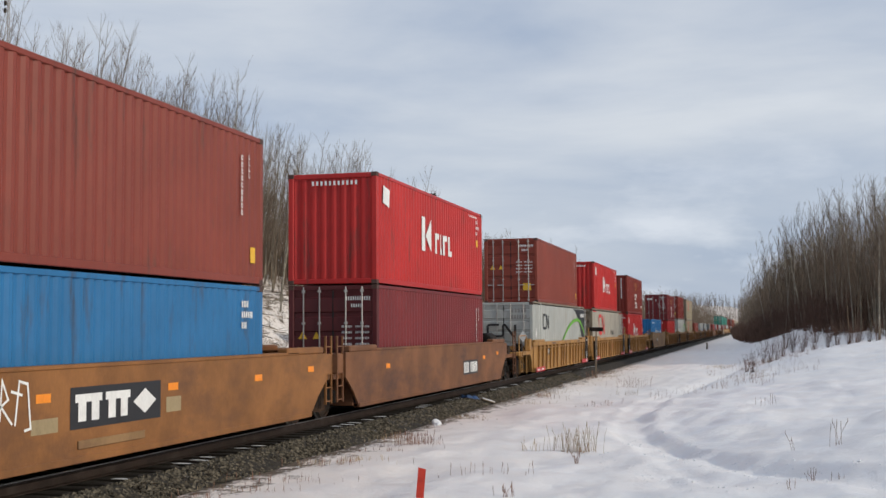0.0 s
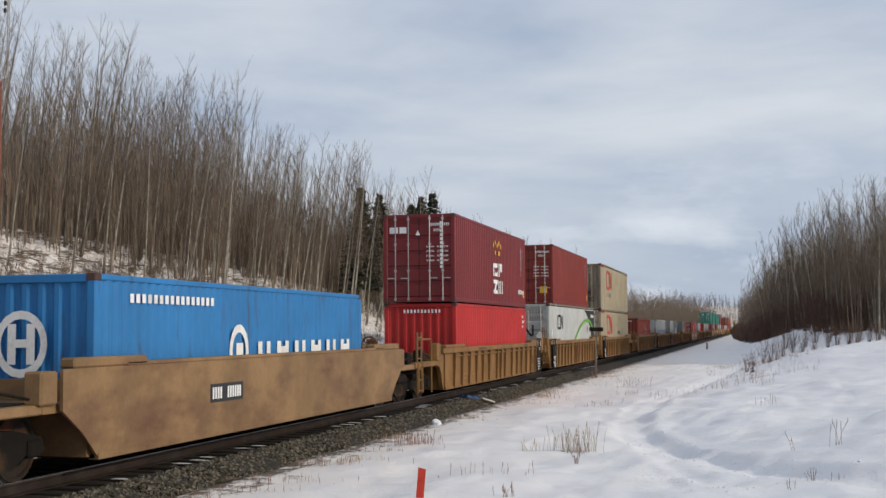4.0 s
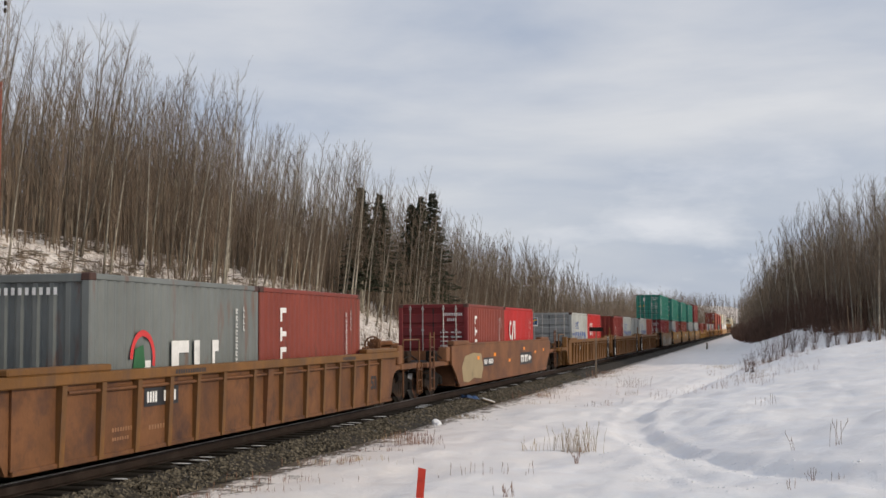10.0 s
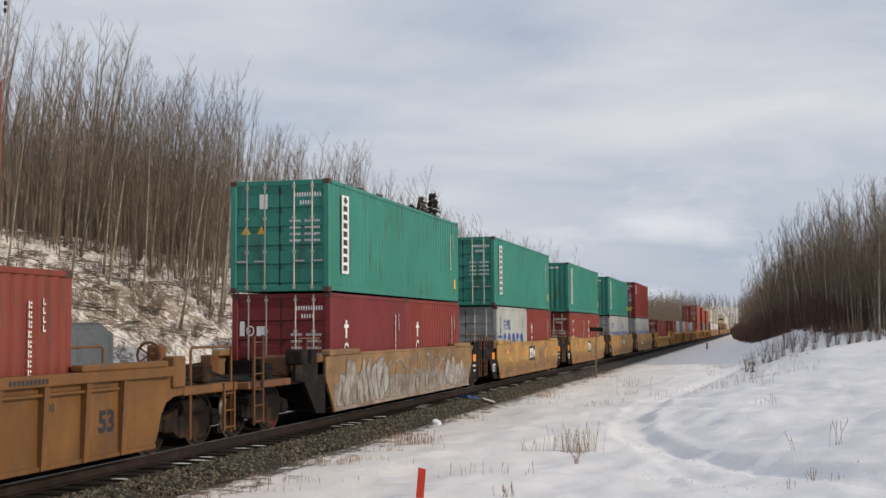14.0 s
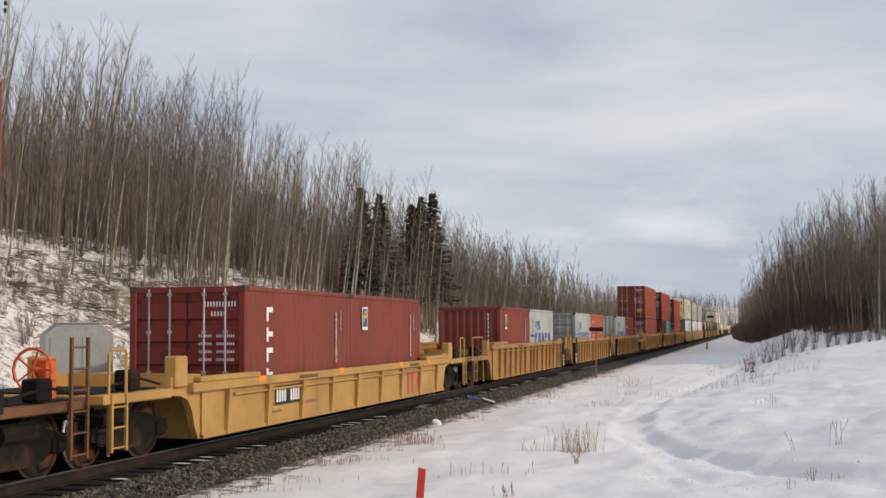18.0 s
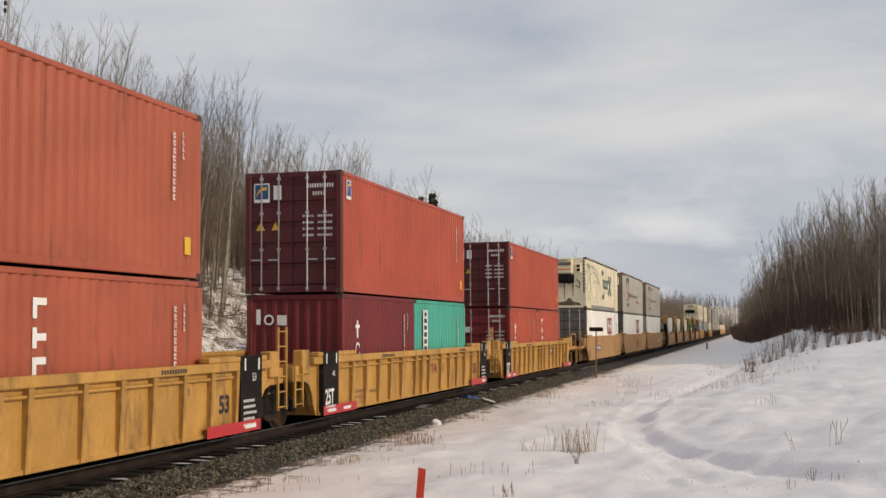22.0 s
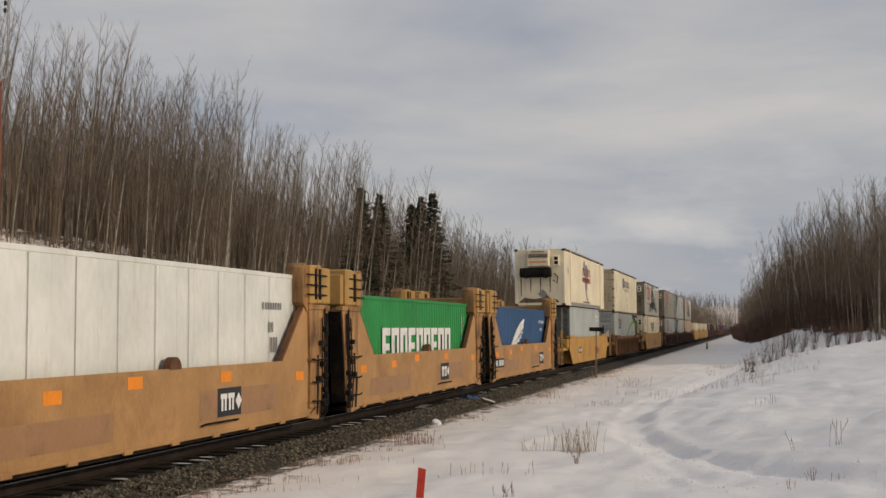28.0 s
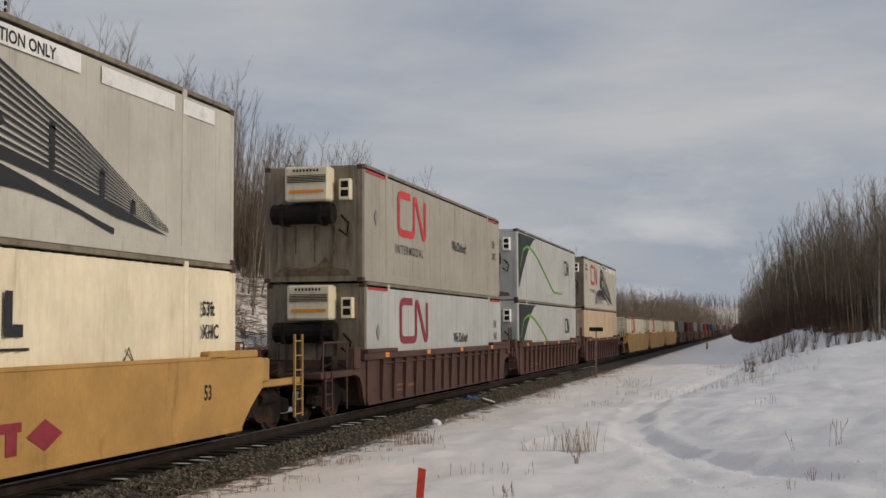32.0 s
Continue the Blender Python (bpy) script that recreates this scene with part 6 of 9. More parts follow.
def d_cn_curve(c, L, H, x):
    """White box with an outlined black sign, a dark tail and a green sweep."""
    cn_sign(c, x, 2.5, 1.70, 0.72, "black", 1.6)
    dark = [(L - 4.6, H - 0.14)] + [(L - 4.6 + 3.9 * k / 8, H - 0.14 - 2.1 * (k / 8) ** 2.1) for k in range(1, 9)] + [(L - 0.25, 0.35), (L - 0.2, 0.35), (L - 0.2, H - 0.14)]
    side_mark(c, "dark_tail", [dark], x, "black", "black tail shape")
    pts = [(u, 2.12 - (0.042 if u < 13.2 else 0.107) * (u - 13.2) ** 2) for u in np.linspace(6.9, L - 0.28, 22)]
    side_mark(c, "green_sweep", curve_band(pts, 0.17), x + 0.004, "green", "green sweep line")
    side_mark(c, "side_stencil", cab_bars([], L - 1.75, H - 0.55, 1.3, 0.2, 9), x + 0.004, "white")
    side_mark(c, "hazard_diamond", [diamond(0.5, 1.25, 0.36, 0.52)], x, "white")
    polys = stroke([(-0.70 + 1.22 * u, 1.42 + 0.50 * v) for u, v in CN_LINE], 0.10)
    side_front(c, "shipping_mark", polys, -0.055, "black", "sign of one bent band across the doors")
    side_front(c, "hazard_diamond", [diamond(0.66, 1.15, 0.40, 0.50)], -0.05, "white")
    side_front(c, "door_stencil", cab_bars([], 0.35, H - 0.45, 0.7, 0.17, 5) + cab_bars([], 0.35, H - 0.72, 0.7, 0.17, 6), 0.014, "grey")


def stroke(pts, t, wide=1.0):
    """A flat band of thickness t along a line of points, with mitred corners."""
    n, left, right = len(pts), [], []
    for i in range(n):
        a, b = Vector(pts[max(i - 1, 0)]), Vector(pts[min(i + 1, n - 1)])
        p = Vector(pts[i])
        d0, d1 = (p - a), (b - p)
        d0 = d0.normalized() if d0.length > 1e-6 else d1.normalized()
        d1 = d1.normalized() if d1.length > 1e-6 else d0
        m = (d0 + d1).normalized()
        k = t / 2 / max(0.35, m.dot(d0))
        q = Vector((-m.y, m.x)) * k
        left.append(tuple(p + q))
        right.append(tuple(p - q))
    return [[left[i], left[i + 1], right[i + 1], right[i]] for i in range(n - 1)]


def cn_sign(c, x, y, z, h, ink, w=None):
    """One continuous bent band: open to the right at first, then up, slanting down and up again."""
    w = w or h * 1.85
    t = h * 0.16
    polys = stroke([(y + t / 2 + u * (w - t), z + t / 2 + v * (h - t)) for u, v in CN_LINE], t)
    return side_mark(c, "shipping_mark", polys, x, ink, "sign of one bent continuous band")


def d_cn_words(c, L, H, x, ink="red", line1="I N T E R M O D A L", line2="We Deliver!", tail=0.62):
    cn_sign(c, x, 2.96, 1.35, 1.25, ink, 2.84)
    side_text(c, line1, x, 2.72, 0.88, 0.34, "black", 0.92, 0.004)
    side_text(c, line2, x, 8.9, H * 0.46, 0.42, "black", 0.9, 0.01)
    if tail:
        side_text(c, "53ft", x, L - 1.3, H * tail, 0.36, "black", 0.8, 0.004)
        side_text(c, "XHC", x, L - 1.3, H * tail - 0.44, 0.36, "black", 0.8, 0.004)
    else:
        side_mark(c, "side_stencil", cab_bars([], L - 0.95, H - 0.62, 0.34, 0.15, 3) + cab_bars([], L - 0.95, H - 0.84, 0.56, 0.15, 5), x, "dim")
        side_mark(c, "hazard_diamond", [diamond(L - 2.9, H * 0.42, 0.42, 0.5)], x, "grey")
    side_mark(c, "hazard_diamond", [diamond(0.9, H * 0.5, 0.3, 0.44)], x, "grey")
    for u in (0.25, L - 1.85):
        side_mark(c, "corner_stripe", [rect(u, H - 0.165, 1.6, 0.06)], x + 0.001, "signal", "faded red stripe")


def d_cn_beige(c, L, H, x):
    d_cn_words(c, L, H, x, "red", "I N T E R M O D A L", "", 0.74)
    side_front(c, "hazard_diamond", [diamond(-0.75, H * 0.60, 0.4, 0.44)], -0.02, "grey")
    side_front(c, "yellow_label", [rect(-0.72, H * 0.78, 0.26, 0.30)], -0.02, "yellow")
    side_front(c, "end_stencil", cab_bars([], 0.05, H - 0.4, 0.6, 0.15, 5) + cab_bars([], 0.05, H - 0.62, 0.7, 0.15, 6), -0.02, "grey")
    front_text(c, "53ft", 0.25, -0.022, 0.95, 0.34, "black", 0.8, 0.008)
    front_text(c, "XHC", 0.25, -0.022, 0.55, 0.34, "black", 0.8, 0.008)


def d_worldwide(c, L, H, x):
    cn_sign(c, x, 2.78, 0.90, 0.74, "red", 1.79)
    side_text(c, "WORLDWIDE", x, 2.76, 0.50, 0.31, "black", 0.96, 0.01)
    arch = [(2.78, H - 1.25), (2.78, H - 0.25), (4.57, H - 0.25), (4.57, H - 1.25)] + [(3.675 + 0.80 * math.cos(a), H - 1.22 + 0.72 * math.sin(a)) for a in np.linspace(0.05, math.pi - 0.05, 14)]
    side_mark(c, "arch_mark", [arch], x, "dim", "grey arch shape")
    side_text(c, "World-class freight forwarding services", x, 5.18, 1.25, 0.36, "black", 0.97, 0.004)
    side_mark(c, "dark_patch", [rect(4.92, 1.18, 0.20, 0.48)], x, "grey", "dark upright patch")
    side_mark(c, "dark_patch", [rect(10.0, 0.52, 0.16, 0.5)], x, "grey", "dark upright patch")
    side_mark(c, "web_marking", cab_bars([], 9.73, 0.86, 2.9, 0.14, 22, 0.55), x, "red")
    for u in (0.2, L - 1.85):
        side_mark(c, "corner_stripe", [rect(u, H - 0.2, 1.65, 0.10)], x + 0.001, "red", "red stripe")
    side_mark(c, "hazard_diamond", [diamond(0.9, H * 0.40, 0.36, 0.5)], x, "grey")
    front_text(c, "53ft", 0.35, 0.02, 0.62, 0.3, "black", 0.9, 0.008)
    side_text(c, "53ft", x, 0.35, 0.55, 0.22, "black")
    reefer_front(c, L, H, WIDE)


def d_worldwide_top(c, L, H, x):
    d_worldwide(c, L, H, x)
    side_text(c, "TOP POSITION ONLY", x, 5.6, H - 0.55, 0.26, "black", 0.85, 0.006)


def d_globe(c, L, H, x):
    """Cream box with a wire globe and a dark green sign."""
    def bow(p, q, r, n=14):
        """A curve from p by way of q to r."""
        m = [2 * q[i] - (p[i] + r[i]) / 2 for i in (0, 1)]
        return [tuple((1 - u) ** 2 * p[i] + 2 * u * (1 - u) * m[i] + u * u * r[i] for i in (0, 1)) for u in np.linspace(0, 1, n)]

    polys = stroke([(2.75 + 4.15 * math.cos(v), 0.30 + 2.22 * math.sin(v)) for v in np.linspace(0, 2.28, 30)], 0.04)
    for p, q, r in (((0.06, 1.06), (2.7, 2.10), (5.94, 1.67)), ((0.15, 0.31), (3.3, 1.56), (6.29, 1.44)), ((2.99, 0.32), (4.7, 0.88), (6.29, 1.44)),
                    ((1.0, 2.23), (0.47, 1.25), (0.96, 0.32)), ((1.0, 2.23), (1.85, 1.38), (2.99, 0.32)), ((1.2, 2.30), (3.5, 1.54), (4.83, 0.31)),
                    ((2.05, 2.50), (4.9, 1.72), (6.13, 0.50)), ((6.29, 1.44), (6.58, 0.95), (6.49, 0.32))):
        polys += stroke(bow(p, q, r), 0.032)
    side_mark(c, "globe_mark", polys, x, "tgreen", "wire globe in thin dark green lines")
    wide_name(c, x, 7.8, 1.33, 0.60, "tgreen", [0.55, 0.52, 0.52, 0.52, 0.5], 0.08, "dark green block sign")
    side_mark(c, "cross_mark", [[(10.45, 0.95), (10.95, 0.95), (12.3, 2.25), (11.8, 2.25)], [(11.8, 0.95), (12.3, 0.95), (10.95, 2.25), (10.45, 2.25)]], x, "tgreen")
    side_text(c, "WE TAKE A LOAD OFF YOUR MIND", x, 7.8, 1.06, 0.17, "tgreen", 1.0)
    side_mark(c, "diamonds", [diamond(7.25, 2.10, 0.46, 0.46), diamond(7.75, 2.10, 0.46, 0.46), diamond(7.36, 0.60, 0.46, 0.46), diamond(7.86, 0.60, 0.46, 0.46)], x, "tgreen")
    side_text(c, "53'", x, 1.02, 0.46, 0.30, "black", 0.9, 0.006)
    side_mark(c, "kick_rail", [rect(1.95, 0.02, 12.1, 0.20)], x, "grey", "grimy grey rail along the foot of the box")
    for u in (1.82, 14.1):
        part("post", Geo().box(x - 0.01, x + 0.016, u, u + 0.11, 0.03, H - 0.06), PAINT["cream"], c)
    side_mark(c, "side_stencil", cab_bars([], 0.5, H - 0.5, 1.0, 0.16, 8), x, "black")
    side_front(c, "diamonds", [diamond(0.62, H - 0.55, 0.44, 0.44), diamond(0.62, 0.35, 0.44, 0.44), diamond(-1.08, 0.35, 0.44, 0.44)], 0.018, "grey")
    side_front(c, "end_stencil", [rect(1.12, H - 0.3 - r * 0.19, 0.1, 0.14) for r in range(10)], 0.0, "black")
    reefer_front(c, L, H, WIDE)


def d_badge(c, L, H, x):
    """White box with a red badge."""
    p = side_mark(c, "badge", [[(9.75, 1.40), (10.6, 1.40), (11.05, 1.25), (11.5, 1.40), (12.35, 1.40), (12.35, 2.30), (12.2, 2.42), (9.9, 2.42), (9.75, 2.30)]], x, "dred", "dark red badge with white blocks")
    polys = [rect(9.95, 1.52, 0.24, 0.76), rect(10.19, 1.80, 0.22, 0.2), rect(10.41, 1.52, 0.24, 0.76), diamond(10.82, 1.72, 0.42, 0.34), rect(11.4, 1.52, 0.24, 0.76), rect(11.64, 2.1, 0.4, 0.18),
             rect(11.64, 1.80, 0.4, 0.16), rect(11.92, 1.96, 0.2, 0.14), [(11.72, 1.80), (11.96, 1.80), (12.2, 1.52), (11.94, 1.52)]]
    side_mark(p, "badge_blocks", polys, x + 0.004, "white")
    side_text(c, "TRANSPORT", x, 9.72, 1.02, 0.36, "dred", 1.12, 0.008)
    polys = cab_bars([], L - 1.5, 1.95, 0.95, 0.10, 11, 0.5)
    cab_bars(polys, L - 1.45, 1.72, 0.7, 0.08, 9, 0.5)
    cab_bars(polys, L - 1.45, 1.52, 0.55, 0.08, 7, 0.5)
    side_mark(c, "side_stencil", polys, x, "black")
    side_front(c, "door_stencil", cab_bars([], -1.0, H - 0.7, 0.42, 0.1, 6, 0.5) + cab_bars([], 0.6, H - 0.7, 0.42, 0.1, 6, 0.5), 0.02, "grey")


def d_white53(c, L, H, x):
    side_text(c, "53'", x, 0.9, 0.75, 0.3, "black", 0.9, 0.006)
    side_mark(c, "hazard_diamond", [diamond(8.3, 0.75, 0.32, 0.5)], x, "tgreen")
    side_mark(c, "side_stencil", cab_bars([], L - 1.2, 1.6, 0.6, 0.12, 5), x, "black")
    side_front(c, "hazard_diamond", [diamond(0.35, 0.6, 0.5, 0.55)], 0.018, "grey")


def d_cosco(c, L, H, x):
    """Pale grey box with a blue emblem, four blue squares and a row of blue ovals."""
    polys = ring(0.50, H - 1.02, 0.36, 0.58, 0.1, 16) + [[(0.66, H - 1.04), (0.72, H - 1.04), (0.70, H - 0.34), (0.68, H - 0.34)]] + cab_bars([], 0.32, H - 1.20, 0.72, 0.11, 5)
    side_mark(c, "emblem", polys, x, "blue", "blue emblem over small blocks")
    for k in range(4):
        u, z, t = 1.26 + k * 0.34, H - 0.86, 0.042
        sq = ([rect(u, z + 0.10, 0.27, t), rect(u, z + 0.27, 0.27, t), rect(u + 0.115, z - 0.04, t, 0.42)], [rect(u + 0.08, z + 0.27, 0.2, t), rect(u + 0.06, z + 0.17, 0.22, t), rect(u, z + 0.02, t, 0.22), rect(u, z - 0.02, 0.28, t)],
              [rect(u, z + 0.24, 0.28, t), rect(u, z + 0.14, 0.28, t), rect(u + 0.115, z - 0.04, t, 0.36), rect(u + 0.04, z + 0.32, 0.2, t)], [rect(u, z - 0.02, t, 0.34), rect(u + 0.24, z - 0.02, t, 0.34), rect(u, z + 0.30, 0.28, t), rect(u, z - 0.02, 0.28, t)])[k]
        side_mark(c, "square_mark", sq, x, "blue", "blue barred square")
    ovals(c, x, 1.18, 0.72, 0.60, 0.86, 5, 0.255, "blue")
    far_codes(c, L, H, x, "grey", False, 4)


def d_cosco_door(c, L, H, x):
    d_cosco(c, L, H, x)
    door_codes(c, H, extra="f", ink="grey")


def d_mol(c, L, H, x):
    p = side_mark(c, "sign_plate", [rect(2.6, 0.95, 2.2, 0.85)], x, "blue", "blue and white sign plate")
    side_mark(p, "sign_fill", [rect(3.35, 1.0, 0.66, 0.75)], x + 0.003, "white")
    side_mark(p, "sign_blocks", [rect(2.7, 0.98, 0.2, 0.6), rect(3.0, 0.98, 0.2, 0.6), *ring(3.4, 0.98, 0.55, 0.6, 0.35, 14), rect(4.2, 0.98, 0.2, 0.6)], x + 0.006, "white")
    far_codes(c, L, H, x, "white", False)


def d_mol2(c, L, H, x):
    side_mark(c, "red_badge", ring(1.15, 0.85, 0.8, 0.9, 0.22, 18, -0.3, math.pi), x, "red", "red arc of a badge")
    side_mark(c, "badge_disc", [rect(1.28, 0.85, 0.52, 0.42)], x, "white")
    side_mark(c, "badge_fill", [[(1.2, 1.0), (1.5, 0.95), (1.62, 1.2), (1.55, 1.52), (1.3, 1.45)]], x + 0.004, "dgreen")
    wide_name(c, x, 2.5, 0.85, 0.72, "white", [0.62, 0.5, 0.25], 0.28, "white block sign")
    far_codes(c, L, H, x, "white", False)
    end_codes(c, H)


def d_triton(c, L, H, x):
    """Upright row of white blocks near the leading end."""
    polys = []
    for k in range(5):
        z = H - 0.68 - k * 0.40
        polys += [rect(1.0, z, 0.10, 0.28), rect(1.1, z + (0.1 if k % 2 else 0.18), 0.22, 0.10)]
    side_mark(c, "upright_sign", polys, x, "white", "upright row of white blocks")
    far_codes(c, L, H, x)


def d_emblem(c, L, H, x):
    """A small upright emblem plate near the leading end."""
    p = side_mark(c, "emblem", [rect(0.80, H - 0.86, 0.42, 0.56)], x, "white", "small emblem plate with a yellow leaf on dark blue")
    side_mark(p, "emblem_fill", [rect(0.84, H - 0.78, 0.34, 0.44)], x + 0.004, "navy")
    side_mark(p, "emblem_stroke", stroke([(0.88, H - 0.68), (0.96, H - 0.56), (1.15, H - 0.50)], 0.07) + stroke([(0.88, H - 0.54), (0.98, H - 0.44), (1.15, H - 0.40)], 0.05), x + 0.008, "yellow")
    far_codes(c, L, H, x)


def d_emblem_wall(c, L, H, x):
    d_emblem(c, L, H, x)
    side_front(c, "end_stencil", [rect(0.72, H - 0.36 - r * 0.16, 0.05, 0.10) for r in range(11)], -0.02, "white")


def d_triton_door(c, L, H, x):
    d_triton(c, L, H, x)
    door_codes(c, H)


def d_tex(c, L, H, x):
    polys = []
    for k in range(3):
        z = H - 1.05 - k * 0.5
        polys += [rect(1.0, z, 0.11, 0.42), rect(0.9, z + 0.24, 0.32, 0.08)] if k != 1 else ring(0.9, z, 0.34, 0.4, 0.3, 14, 0.5, 6.0)
    side_mark(c, "upright_sign", polys, x, "white", "upright white sign")
    far_codes(c, L, H, x)


def d_tex_door(c, L, H, x):
    d_tex(c, L, H, x)
    door_codes(c, H, extra="x")


def d_tex_wall(c, L, H, x):
    d_tex(c, L, H, x)
    side_front(c, "shipping_mark", [rect(-0.95, H - 0.72, 0.11, 0.36), *ring(-0.76, H - 0.74, 0.26, 0.26, 0.35, 12), rect(-0.42, H - 0.74, 0.24, 0.24)], -0.02, "white")


def d_cai(c, L, H, x):
    side_mark(c, "shipping_mark", ring(0.85, H - 1.28, 0.5, 0.75, 0.42, 16, 0.9, 5.4) + [[(1.3, H - 1.28), (1.5, H - 1.28), (1.75, H - 0.53), (1.6, H - 0.53)], rect(1.85, H - 1.28, 0.16, 0.75)], x, "white", "white block sign")
    far_codes(c, L, H, x)


def d_strip(c, L, H, x):
    """Green box with an upright white strip of dark blocks."""
    p = side_mark(c, "white_strip", [rect(0.85, 0.45, 0.5, 1.85)], x, "white", "upright white strip with dark blocks")
    polys = [rect(0.95, 0.52 + k * 0.20, 0.28, 0.13) for k in range(8)] + [diamond(0.95, 2.08, 0.3, 0.2)]
    side_mark(p, "strip_blocks", polys, x + 0.004, "black")
    far_codes(c, L, H, x)


def d_strip_door(c, L, H, x):
    d_strip(c, L, H, x)
    door_codes(c, H, extra="tp")


def d_strip_wall(c, L, H, x):
    d_strip(c, L, H, x)
    end_codes(c, H)
    side_front(c, "warning_triangle", [tri(-0.15, H * 0.62, 0.18, 0.18)], -0.02, "yellow")


def d_hanjin(c, L, H, x):
    polys = ring(4.6, 0.85, 0.85, 1.0, 0.3, 18) + [rect(4.9, 1.2, 0.3, 0.3)]
    u = 5.9
    for k in range(6):
        polys += [rect(u, 0.9, 0.2, 0.62), rect(u + 0.2, 1.05 + 0.2 * (k % 2), 0.25, 0.16), rect(u + 0.42, 0.9, 0.18, 0.62)]
        u += 0.95
    side_mark(c, "shipping_mark", polys, x, "white", "white disc and blocks")
    side_mark(c, "web_marking", cab_bars([], 1.0, H - 0.42, 3.0, 0.14, 16), x, "white")
    side_front(c, "disc_mark", ring(-0.45, 1.05, 0.9, 1.0, 0.25, 20) + [rect(-0.22, 1.25, 0.14, 0.6), rect(0.1, 1.25, 0.14, 0.6), rect(-0.1, 1.5, 0.2, 0.12)], -0.02, "white", "white disc sign")


def d_zim(c, L, H, x):
    side_mark(c, "shipping_mark", [rect(5.80, 1.42, 0.75, 0.16), rect(5.80, 1.1, 0.16, 0.32), rect(6.05, 1.1, 0.5, 0.14), rect(6.75, 1.1, 0.16, 0.5), rect(6.50, 1.1, 0.1, 0.2), rect(7.00, 1.3, 0.35, 0.3),
                                   rect(5.80, 0.45, 0.75, 0.14), [(5.8, 0.45), (6.05, 0.45), (6.55, 0.95), (6.3, 0.95)], rect(5.80, 0.82, 0.75, 0.14), rect(6.70, 0.45, 0.14, 0.5), rect(6.95, 0.45, 0.14, 0.5), rect(7.30, 0.45, 0.14, 0.5)], x, "white", "white block sign in two rows")
    side_mark(c, "star_mark", [rect(5.80 + k * 0.32, H - 0.72 + 0.1 * (k % 2), 0.16, 0.16) for k in range(5)] + [rect(6.10, H - 1.0, 0.16, 0.16), rect(6.70, H - 1.0, 0.3, 0.16)], x, "yellow", "small yellow shapes")
    side_mark(c, "web_marking", cab_bars([], 10.6, 0.55, 1.0, 0.17, 6), x, "white")
    far_codes(c, L, H, x)
    side_front(c, "end_stencil", [rect(0.72, H - 0.35 - r * 0.13, 0.08, 0.09) for r in range(12)] + [tri(-0.1, H - 0.7, 0.15, 0.18)], -0.02, "white")


def d_zim_door(c, L, H, x):
    d_zim(c, L, H, x)
    door_codes(c, H, extra="w")


def d_ever(c, L, H, x):
    u, polys = 2.55, []
    for k in range(9):
        polys += [rect(u, 0.78, 0.28, 1.0), rect(u + 0.28, 0.78, 0.42, 0.2), rect(u + 0.28, 1.58, 0.42, 0.2)] + ([rect(u + 0.28, 1.19, 0.34, 0.18)] if k % 3 == 0 else [rect(u + 0.48, 0.98, 0.22, 0.6)])
        u += 0.80
    side_mark(c, "shipping_mark", polys, x, "white", "row of big white blocks")
    far_codes(c, L, H, x)


def d_bird(c, L, H, x):
    """Dark blue box with a white wing shape."""
    wing = [(3.8, 1.02), (4.4, 1.34), (5.1, 1.70), (5.9, 1.98), (6.7, 2.16), (6.85, 2.10), (6.55, 1.90), (6.75, 1.80), (6.3, 1.68), (6.5, 1.56), (6.0, 1.50), (6.15, 1.36), (5.65, 1.34), (5.75, 1.20), (5.2, 1.20),
            (5.2, 1.08), (4.5, 1.08)]
    p = side_mark(c, "wing_mark", [wing], x, "white", "white wing shape with feathered edge")
    side_mark(p, "feather_gap", sum((stroke([(4.7 + 0.42 * k, 1.18 + 0.10 * k), (5.4 + 0.35 * k, 1.38 + 0.13 * k), (6.0 + 0.22 * k, 1.42 + 0.14 * k)], 0.035) for k in range(4)), []), x + 0.004, "navy")
    wide_name(c, x + 0.004, 4.2, 0.74, 0.34, "white", [0.42, 0.18, 0.4, 0.36, 0.4, 0.2, 0.36], 0.3, "row of white blocks")
    side_mark(c, "side_stencil", cab_bars([], 10.2, H - 0.62, 1.3, 0.13, 10, 0.55) + cab_bars([], 10.5, H - 0.95, 0.5, 0.13, 4, 0.55), x, "white")


def d_cn_white(c, L, H, x):
    cn_sign(c, x, 9.6, 1.45, 0.95, "black")
    pts = [(0.3 + 6.0 * k / 10, 2.4 - 1.9 * (k / 10) ** 0.7) for k in range(11)]
    side_mark(c, "green_sweep", curve_band(pts, 0.16), x, "green", "green sweep line")
    side_mark(c, "hazard_diamond", [diamond(7.2, 1.2, 0.42, 0.7)], x, "grey")
    side_mark(c, "side_stencil", cab_bars([], 10.6, H - 0.55, 1.0, 0.2, 8), x, "black")


def d_white40(c, L, H, x):
    side_mark(c, "upright_sign", [rect(0.45, H - 0.8 - 0.36 * k, 0.3, 0.10) for k in range(4)] + [rect(0.55, H - 1.0 - 0.36 * k, 0.10, 0.28) for k in range(4)], x, "grey")
    side_mark(c, "side_stencil", cab_bars([], 10.4, H - 0.75, 1.0, 0.14, 8) + cab_bars([], 10.7, H - 1.2, 0.3, 0.2, 2) + cab_bars([], 10.8, H - 1.6, 0.4, 0.3, 3), x, "grey")
    side_mark(c, "warning_triangle", [tri(11.4, 0.72, 0.2, 0.22)], x, "yellow")


